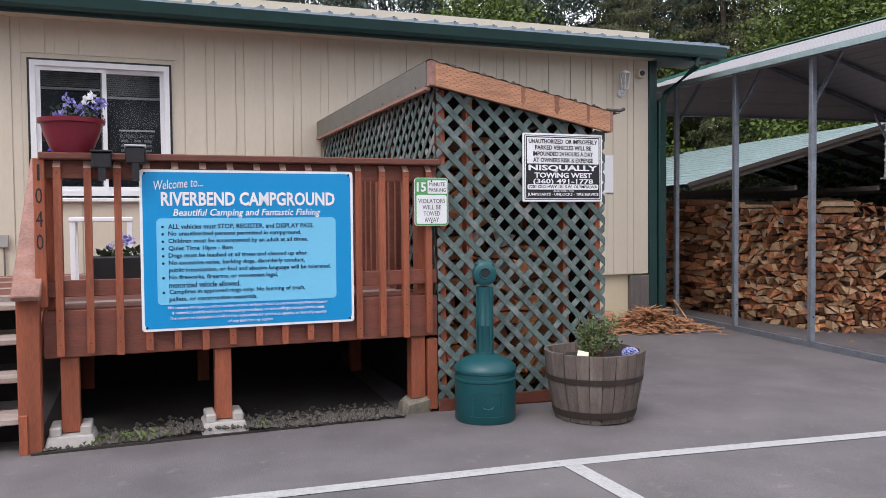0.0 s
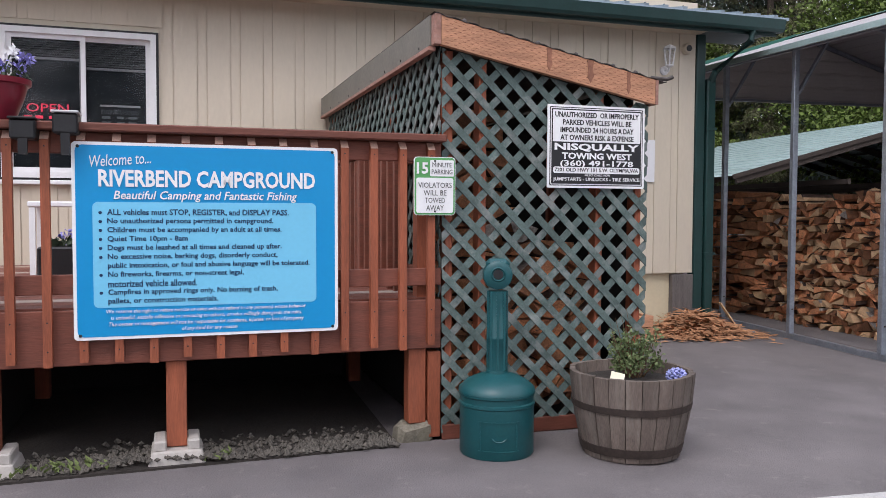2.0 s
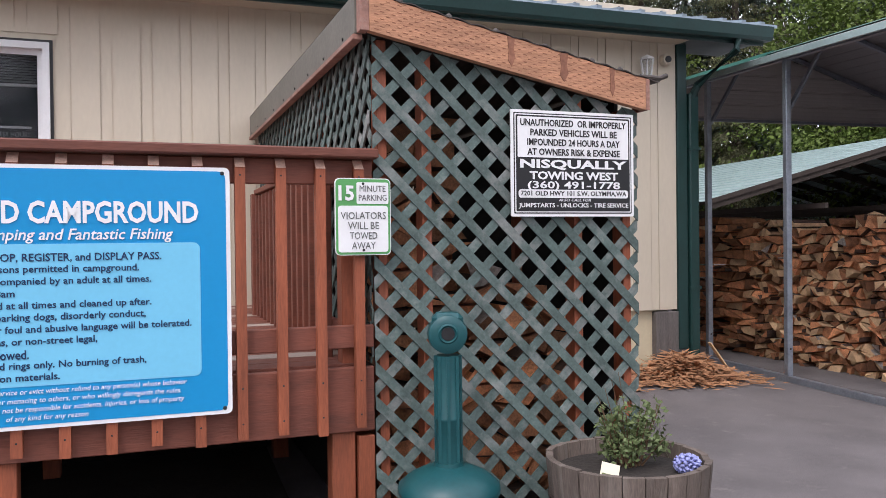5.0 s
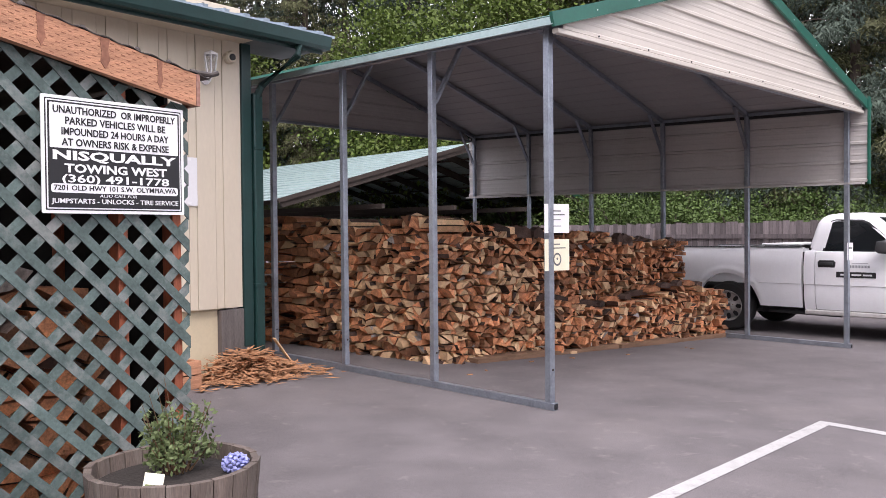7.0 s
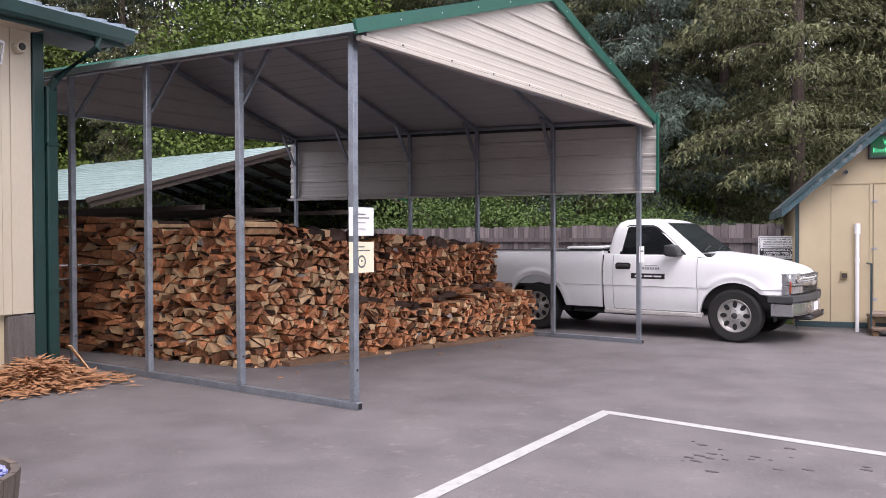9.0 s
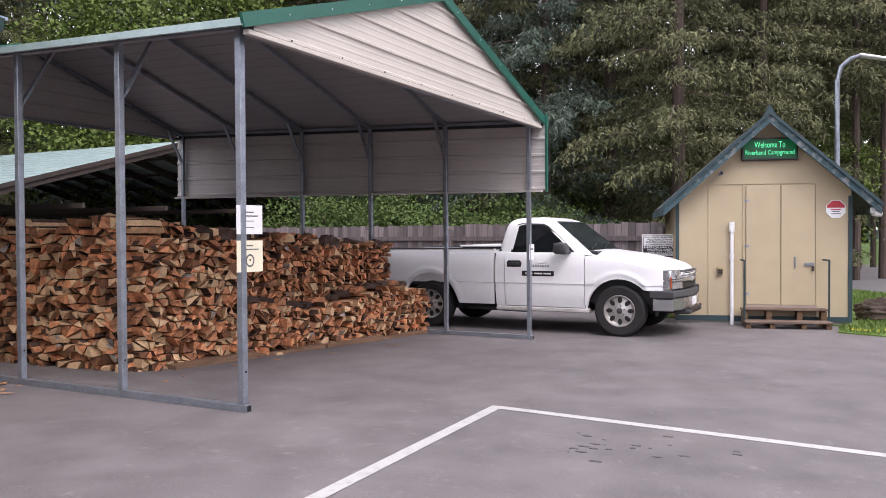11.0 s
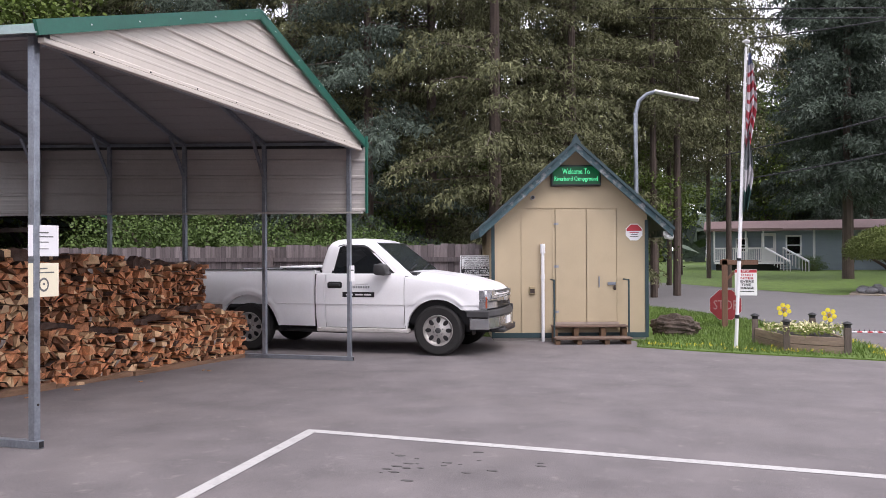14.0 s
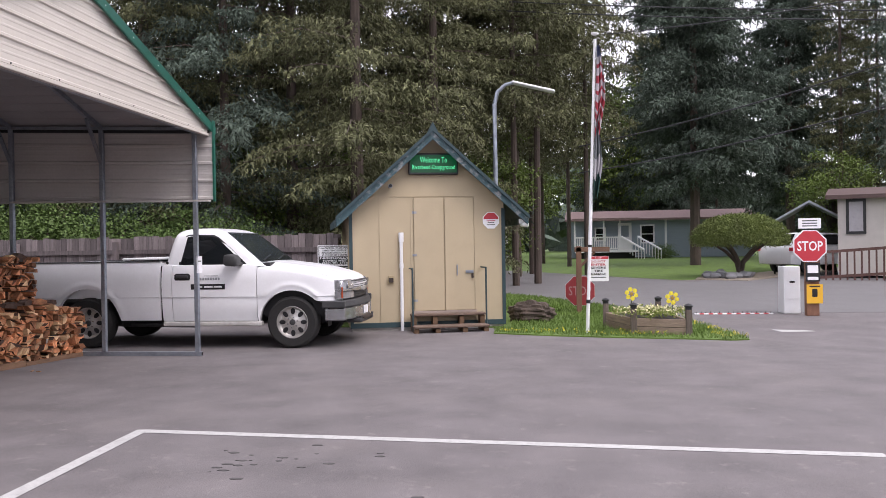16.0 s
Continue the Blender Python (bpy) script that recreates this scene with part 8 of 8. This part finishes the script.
part("rear_window", quad_panel([(-2.22, -0.7, 1.15), (-2.22, 0.7, 1.15), (-1.82, 0.6, 1.6), (-1.82, -0.6, 1.6)], 0.01, (-1, 0, 0.3)), CARGLASS, cw)
ph = dist_pose(58, 4.5)
rv = thing("camper_van", "far white camper under the trees", "camper", ph)
part("body", rounded_prism([(-2.5, 0.5), (2.5, 0.5), (2.5, 2.7), (-2.5, 2.7)], 0, 2, 0.1), WHITE, rv)
part("window", slab(bmesh.new(), (-1.6, -0.02, 1.5), (1.2, -0.002, 2.2)), CARGLASS, rv)
for x in (-1.5, 1.5):
    part("wheel", turned(bmesh.new(), [(0.4, -0.02), (0.4, 0.2)], 16, (x, 0.05, 0.4), "y"), RUBBER, rv)

# rocks under the round bush
ROCK = mat("grey_rock", (0.2, 0.2, 0.21), 0.9, 0.35, 4, 0.6, 30)
for i in range(12):
    bm = bmesh.new()
    bmesh.ops.create_icosphere(bm, subdivisions=2, radius=rng.uniform(0.22, 0.42))
    sd = rng.uniform(0, 50)
    for v in bm.verts:
        v.co *= 0.8 + 0.45 * noise.noise(v.co * 3 + Vector((sd, 0, 0)))
        v.co.z *= 0.65
    m = dist_pose(33.2 + rng.uniform(-0.5, 0.8), -11.3 - 0.22 * i + rng.uniform(-0.2, 0.2), GZ + 0.12)
    solid("rock", bm, ROCK, "grey garden rock beneath the clipped bush", "rock", m=m, group="garden rocks", smooth=True)
# overhead wires
WIRE = mat("black_wire", (0.03, 0.03, 0.035), 0.6, 0.1)
def wire(a, b, sag, r=0.02):
    pts = []
    for i in range(17):
        t_ = i / 16
        p = Vector(a).lerp(Vector(b), t_); p.z -= sag * 4 * t_ * (1 - t_)
        pts.append(p)
    solid("overhead_wire", tube(bmesh.new(), pts, r, 5), WIRE, "dark overhead power cable", "cable", group="overhead wires")
for (d0, y0, e0), (d1, y1, e1) in ((((30, 14, 17.2), (30, -30, 12.5))), (((30, 14, 16.6), (30, -30, 12.0))), (((28, -5, 14.0), (28, -30, 15.2))), (((26, -3.0, 4.8), (24, -30, 9.8))), (((26, -3, 6.6), (24, -30, 12.6)))):
    P = lambda d, yw, el: (1.43 + d * math.cos(radians(yw)), 1.41 + d * math.sin(radians(yw)), 1.27 + d * math.tan(radians(el)))
    wire(P(d0, y0, e0), P(d1, y1, e1), 0.25)

# ---- the second, wider wood barn behind ----
OLDWOOD = mat("old_dark_timber", (0.05, 0.038, 0.032), 0.9, 0.3, 5, 0.3, 40)
barn = thing("open_barn", "wide open timber barn with a pale green metal roof", "barn", pose(17.0, 18.0, -0.23))
BW, BE, BR, BD = 6.0, 2.32, 3.95, 10.0
for sd in (-1, 1):
    def bplace(s, o, sd=sd):
        k = s / 6.25
        return (sd * 6.1 * k, -0.3, BR + 0.05 - (BR - BE) * 6.1 / BW * k + o), (sd * 6.1 * k, BD, BR + 0.05 - (BR - BE) * 6.1 / BW * k + o)
    part("roof_sheet", ribbed(bmesh.new(), 0, bplace, 0.0, 6.25, 0.4, 0.03), ROOF_PALE, barn, "pale green ribbed roof sheet")
    for y in (-0.25, 1.0, 2.3, 3.6, 4.9, 6.2, 7.5, 8.8):
        part("rafter", beam(bmesh.new(), (0, y, BR - 0.06), (sd * BW, y, BE - 0.06), 0.08, 0.18), OLDWOOD, barn)
    part("verge", beam(bmesh.new(), (0, -0.31, BR + 0.02), (sd * 6.1, -0.31, BE - 0.0), 0.03, 0.1), GREEN_TRIM if sd > 0 else OLDWOOD, barn)
    for k in (0.15, 0.35, 0.55, 0.75, 0.93):
        part("purlin", slab(bmesh.new(), (sd * BW * k - 0.03, -0.25, BR - (BR - BE) * k - 0.02), (sd * BW * k + 0.03, BD, BR - (BR - BE) * k + 0.03)), OLDWOOD, barn)
    for y in (3.3, 6.6, 9.8):
        part("barn_post", slab(bmesh.new(), (sd * BW * 0.96 - 0.08, y - 0.08, 0), (sd * BW * 0.96 + 0.08, y + 0.08, BE)), OLDWOOD, barn)
        part("knee_brace", beam(bmesh.new(), (sd * BW * 0.96, y, BE - 0.9), (sd * BW * 0.8, y, BE + 0.15), 0.08, 0.1), OLDWOOD, barn)
for x in (-3, -0.5, 2.4):
    part("purlin", slab(bmesh.new(), (x - 0.04, -0.2, 2.2), (x + 0.04, BD, 2.32)), OLDWOOD, barn)
stack("firewood_stack", "far firewood stacked inside the barn", 10.5, 0.5, 0.0, lambda x: 1.35 + 0.1 * math.sin(x), pose(11.7, 18.4, -0.23), 120, 0.1, 0.24, 0.18)

# ---- foliage ----
NEEDLE = mat("fir_needles", (0.115, 0.12, 0.058), 0.75, 0.6, 0.9, 0.0, 4.0, rnd=0.4, spec=0.3)
NEEDLE_DARK = mat("spruce_needles", (0.074, 0.1, 0.076), 0.75, 0.5, 0.8, 0.0, 4.0, rnd=0.35, spec=0.3)
MAPLE = mat("maple_leaves", (0.105, 0.15, 0.03), 0.6, 0.5, 0.8, 0.0, 5.0, rnd=0.2, spec=0.3)
VINE = mat("bramble_leaves", (0.085, 0.135, 0.035), 0.6, 0.5, 1.2, 0.0, 8.0, rnd=0.2, spec=0.3)
PINE = mat("clipped_pine", (0.13, 0.165, 0.045), 0.7, 0.45, 1.5, 0.0, 9.0, spec=0.3)
TRUNK = mat("tree_bark", (0.075, 0.055, 0.045), 0.9, 0.4, 3, 0.7, 30, stretch=(3, 3, 0.5))


def leaf_mesh(name, p, d, e, material, k=4):
    """Pointed leaves: roots p, pointing along d (with length), half as wide as e; k: 4 for kites, 3 for needles."""
    n = len(p)
    v = (np.stack([p, p + d * 0.45 + e, p + d, p + d * 0.45 - e], 1) if k == 4 else np.stack([p + e, p + d, p - e], 1)).reshape(-1, 3)
    me = bpy.data.meshes.new(name)
    me.vertices.add(k * n); me.loops.add(k * n); me.polygons.add(n)
    me.vertices.foreach_set("co", v.astype(np.float32).ravel())
    me.loops.foreach_set("vertex_index", np.arange(k * n, dtype=np.int32))
    me.polygons.foreach_set("loop_start", np.arange(0, k * n, k, dtype=np.int32))
    me.update(calc_edges=True)
    me.materials.append(material)
    return me


def conifer(height, radius, bare, seed, material, label, per_m=6.5, leaf=0.19, name="fir_tree", droop=0.38, reps=9, tufts_=4):
    """A fir: tapered trunk, whorled limbs, hanging sprays of needles."""
    r = np.random.RandomState(seed)
    tree = thing(name, label, "tree", None, "forest trees")
    bm = tube(bmesh.new(), [(0, 0, 0), (0.03, 0.02, height * 0.3), (0.0, 0.05, height * 0.65), (0, 0, height)], {3.0: 0.0065, 4.2: 0.0115, 6.0: 0.0055}.get(bare, 0.0095) * height, 9, 0.02)
    P, D, E = [], [], []
    nb = int((height - bare) * per_m)
    for i in range(nb):
        h = bare + (height - bare) * (i + r.uniform(0, 1)) / nb
        k = (h - bare) / (height - bare)
        L = radius * (1 - k) ** 0.75 * r.uniform(0.55, 1.12) + 0.25
        if k < 0.12:
            L *= 0.7
        a = r.uniform(0, 2 * math.pi)
        out = np.array((math.cos(a), math.sin(a), 0)); lat = np.array((-math.sin(a), math.cos(a), 0))
        ns = max(4, int(L / 0.17))
        s = np.linspace(0.12, 1, ns) * L
        z = h + 0.12 * s - droop * s * s / (L + 0.4) + 0.12 * (s / L) ** 6
        base = out[None] * s[:, None] + np.array((0, 0, 1.0))[None] * z[:, None]
        if i % 3 == 0:
            tube(bm, [(0, 0, h), tuple(base[ns // 2]), tuple(base[-1])], 0.035, 4, 0.008)
        for rep in range(reps):
            # a strand hangs from a side twig, with short needle tufts down its length
            sg = 1 if rep % 2 else -1
            w = (0.15 + 0.5 * (1 - s / L) * min(1, L / 2)) * r.uniform(0.1, 1.15, ns)
            root = base + out[None] * r.uniform(-0.12, 0.12, (ns, 1)) + lat[None] * (sg * w)[:, None] + r.normal(0, 0.04, (ns, 3))
            root[:, 2] -= 0.22 * w
            hang = leaf * r.uniform(0.4, 2.3, ns)
            sway = r.normal(0, 0.22, (ns, 3)) * np.array((1, 1, 0)) + lat[None] * sg * 0.25 + out[None] * 0.3
            for q in range(tufts_):
                f = (q + r.uniform(0, 1, ns)) / tufts_
                p = root + (sway * (hang * f)[:, None]) - np.array((0, 0, 1.0))[None] * (hang * f)[:, None] + r.normal(0, 0.012, (ns, 3))
                dr = sway * 1.2 + r.normal(0, 0.55, (ns, 3)) + np.array((0, 0, -0.75))[None]
                dr /= np.linalg.norm(dr, axis=1, keepdims=True)
                ln = leaf * r.uniform(0.55, 1.2, (ns, 1)) * (1 - 0.35 * f)[:, None]
                ee = np.cross(dr, r.normal(0, 1, (ns, 3)))
                ee /= np.linalg.norm(ee, axis=1, keepdims=True) + 1e-6
                P.append(p); D.append(dr * ln); E.append(ee * ln * r.uniform(0.1, 0.19, (ns, 1)))
    part("trunk", bm, TRUNK, tree, "rough brown trunk and limbs")
    ob = new("crown", leaf_mesh("crown", np.concatenate(P), np.concatenate(D), np.concatenate(E), material, 3))
    ob.parent = tree
    return tree


def broadleaf(height, radius, bare, seed, material, label, clumps=70, leaves=110, leaf=0.2, name="maple_tree", flat=1.0, cat="tree"):
    """A leafy tree: forked limbs ending in ragged clumps of leaves."""
    r = np.random.RandomState(seed)
    tree = thing(name, label, cat, None, "forest trees")
    bm = tube(bmesh.new(), [(0, 0, 0), (0.05, 0, bare * 0.6), (0, 0.1, height * 0.75)], 0.018 * height + 0.03, 8, 0.04)
    P, D, E = [], [], []
    cz, hz = (bare + height) / 2, (height - bare) / 2
    for i in range(clumps):
        v = r.normal(0, 1, 3); v /= np.linalg.norm(v)
        q = v * np.array((radius, radius, hz)) * r.uniform(0.45, 1.02) + np.array((0, 0, cz))
        if i % 2 == 0:
            tube(bm, [(0, 0, bare * 0.7 + (q[2] - bare * 0.7) * 0.4), tuple(q * np.array((0.5, 0.5, 1)) - np.array((0, 0, 0.2))), tuple(q)], 0.05, 4, 0.01)
        sp = radius * 0.17 * r.uniform(0.7, 1.3)
        p = q + r.normal(0, 1, (leaves, 3)) * np.array((sp, sp, sp * 0.6 * flat))
        d = r.normal(0, 1, (leaves, 3)) + np.array((0, 0, -0.35)) + (p - np.array((0, 0, cz))) * 0.25
        d /= np.linalg.norm(d, axis=1, keepdims=True)
        ln = leaf * r.uniform(0.5, 1.3, (leaves, 1))
        e = np.cross(d, r.normal(0, 0.6, (leaves, 3)) + np.array((0, 0, 1.0))); e /= np.linalg.norm(e, axis=1, keepdims=True) + 1e-6
        P.append(p); D.append(d * ln); E.append(e * ln * 0.38)
    part("trunk", bm, TRUNK, tree, "grey-brown trunk and limbs")
    ob = new("crown", leaf_mesh("crown", np.concatenate(P), np.concatenate(D), np.concatenate(E), material))
    ob.parent = tree
    return tree


def polar(d, yaw, z=GZ):
    return (1.43 + d * math.cos(radians(yaw)), 1.41 + d * math.sin(radians(yaw)), z)


def plant(kinds, spots):
    """Sets trees at (distance, bearing, size, kind); the first of each kind is the one built."""
    used = set()
    for i, (d, yaw, sc, k) in enumerate(spots):
        m = pose(*polar(d, yaw), 0, 0, (i * 73) % 360)
        t = kinds[k]
        if k not in used:
            used.add(k)
            t.matrix_world = m @ Matrix.Scale(sc, 4)
        else:
            t0 = copy_thing(t, m)
            t0.scale = (sc, sc, sc)


FIR = [conifer(21, 3.9, 0.8, 11, NEEDLE, "tall fir with drooping olive-green sprays"), conifer(23, 3.4, 1.6, 12, NEEDLE, "tall slender fir with hanging olive needles", 7.0),
       conifer(19, 4.2, 0.5, 13, NEEDLE_DARK, "dense dark green spruce", 7.0), conifer(24, 3.2, 3.0, 14, NEEDLE, "tall fir with a bare lower trunk", 5.5, reps=8),
       conifer(25, 5.6, 4.2, 15, NEEDLE_DARK, "huge dark spruce across the road", 10.0, 0.34, reps=7),
       conifer(22, 3.8, 1.0, 16, NEEDLE_DARK, "dark fir deep in the wood", 7.0, 0.36, reps=4, tufts_=3),
       conifer(24, 3.4, 6.0, 17, NEEDLE, "tall fir with a long bare trunk by the house", 7.0, 0.24, reps=6)]
LEAFY = [broadleaf(12, 4.2, 2.5, 21, MAPLE, "bright green maple among the firs", 95, 260, 0.19), broadleaf(9, 3.0, 1.0, 22, MAPLE, "small bright green maple", 60, 190, 0.17),
         broadleaf(2.6, 1.7, 0.0, 23, VINE, "rank green bramble bush behind the fence", 60, 220, 0.08, "bramble_bush", 1.0, "bush")]
spots = []
rt = random.Random(5)
# first row, from behind the shed to behind the barn
for d, yaw, sc, k in ((29, 1.5, 1.0, 6), (26.5, 7.0, 1.0, 0), (22.5, 12.5, 1.05, 0), (25, 17.0, 0.95, 1), (23.5, 21.5, 1.0, 2), (24.5, 26.5, 1.05, 0), (26, 31.5, 0.95, 2), (28, 36.0, 1.0, 1)):
    spots.append((d, yaw, sc, k))
for i in range(11):
    spots.append((30 + rt.uniform(-1.5, 1.5), -0.5 + i * 4.0 + rt.uniform(-1, 1), rt.uniform(0.9, 1.15), rt.choice((0, 1, 2, 3)) if i > 1 else 6))
for i in range(14):
    spots.append((39 + rt.uniform(-3, 3), -3 + i * 5.6 + rt.uniform(-1.5, 1.5), rt.uniform(0.95, 1.25), 5 if i > 1 else 6))
for d, yaw, sc, k in ((34, 44, 1.0, 0), (35, 50, 1.0, 2), (36, 57, 1.05, 1), (35, 63, 1.0, 0), (36, 70, 0.95, 5), (37, 77, 1.0, 5), (36, 84, 0.95, 5), (38, 92, 1, 5), (38, 100, 1, 5)):
    spots.append((d, yaw, sc, k))
for i in range(16):
    spots.append((45 + rt.uniform(-2, 2), 38 + i * 4.4, rt.uniform(1.05, 1.3), 5))
# across the road; the last nine are unseen, added to darken the window's reflection
for d, yaw, sc, k in ((46, -10.6, 1.05, 4), (56, -16.5, 1.1, 4), (74, -9.0, 1.1, 4), (76, -11, 1.2, 4), (52, -21.5, 0.9, 3), (40, 0.4, 0.95, 6), (47, -2.2, 1.0, 6), (52, -0.4, 1.0, 6), (75, -7.2, 1.0, 3), (60, 2.0, 1.1, 3), (74, -9.5, 1.0, 5), (60, -16.5, 1.1, 5), (52, -19.5, 1.0, 3), (50, -23.5, 1.1, 5), (55, -27, 1.1, 5), (58, -32, 1.1, 5), (66, -21, 1.2, 5), (70, -12, 0.75, 5), (74, -4, 0.8, 5), (60, -40, 1.1, 5), (64, -50, 1.2, 5), (34, -82, 1.0, 5), (32, -92, 1.05, 5), (33, -102, 1.0, 5), (31, -112, 1.0, 5), (34, -122, 1.1, 5), (33, -135, 1.0, 5), (35, -150, 1.0, 5), (34, -167, 1.0, 5), (36, -70, 1.0, 5)):
    spots.append((d, yaw, sc, k))
plant(FIR, spots)
plant(LEAFY, [(29, 43.0, 0.9, 0), (32, 50.5, 0.85, 0), (36, 63, 0.8, 0), (26, 19.5, 0.62, 1), (76, -5.8, 1.35, 0), (70, 1.5, 1.0, 0), (30, 3.4, 0.62, 1), (33, 74, 0.9, 0), (29, 12, 0.6, 1), (40, -19, 0.6, 1),
              (19.5, 17.5, 0.7, 2), (20.5, 21.5, 0.85, 2), (20.5, 25.5, 0.75, 2), (21.5, 29.0, 0.95, 2), (22, 32.5, 0.9, 2), (23, 36, 1.0, 2), (22.5, 23.3, 1.0, 2), (24, 33, 1.1, 2), (26, 38, 1.2, 2), (30, 43, 1.2, 2), (57.5, -8.6, 0.5, 2)])
# clipped round pine on the verge
bush = thing("clipped_pine", "wide clipped umbrella pine on a crooked trunk", "bush", pose(*polar(34.2, -13.4, GZ + 0.1)))
r = np.random.RandomState(31)
n = 26000
az, q = r.uniform(0, 2 * math.pi, n), np.sqrt(r.uniform(0, 1, n))
lump = 1 + 0.06 * np.sin(az * 5) + 0.04 * np.sin(az * 9 + 1)
depth = r.uniform(0, 1, n) ** 2
top = 1.28 + 1.05 * np.sqrt(np.maximum(0, 1 - q ** 3)) + 0.05 * np.sin(az * 7 + q * 9)
p = np.stack([1.75 * q * lump * np.cos(az), 1.75 * q * lump * np.sin(az), top - depth * (top - 1.12 - 0.12 * np.sin(az * 6) ** 2)], 1) + r.normal(0, 0.03, (n, 3))
d = r.normal(0, 1, (n, 3)) + np.array((0, 0, 0.5)); d /= np.linalg.norm(d, axis=1, keepdims=True)
e = np.cross(d, r.normal(0, 1, (n, 3))); e /= np.linalg.norm(e, axis=1, keepdims=True)
ob = new("crown", leaf_mesh("crown", p, d * r.uniform(0.06, 0.14, (n, 1)), e * 0.018, PINE))
ob.parent = bush
for a in (0.4, 1.6, 2.5, 4.1, 5.2):
    part("limb", tube(bmesh.new(), [(0.1 * math.sin(a * 3), 0, -0.1), (0.15 * math.cos(a), 0.15 * math.sin(a), 0.55), (0.55 * math.cos(a), 0.55 * math.sin(a), 0.95), (1.1 * math.cos(a), 1.1 * math.sin(a), 1.3)], 0.11, 7, 0.04), TRUNK, bush, "crooked brown limb")
# distant woods closing the horizon
r = np.random.RandomState(77)
n = 9000
ang = r.uniform(-math.pi, math.pi, n)
dist = r.uniform(95, 125, n)
hh = np.abs(r.normal(0, 1, n)) * 5 + 1
p = np.stack([dist * np.cos(ang), dist * np.sin(ang), np.clip(hh, 0.5, 13)], 1)
d = r.normal(0, 1, (n, 3)); d /= np.linalg.norm(d, axis=1, keepdims=True)
e = np.cross(d, r.normal(0, 1, (n, 3))); e /= np.linalg.norm(e, axis=1, keepdims=True)
tagged(new("distant_woods", leaf_mesh("distant_woods", p, d * 3.5, e * 1.4, NEEDLE_DARK)), "dark distant belt of woodland", "woods", "", "stuff")
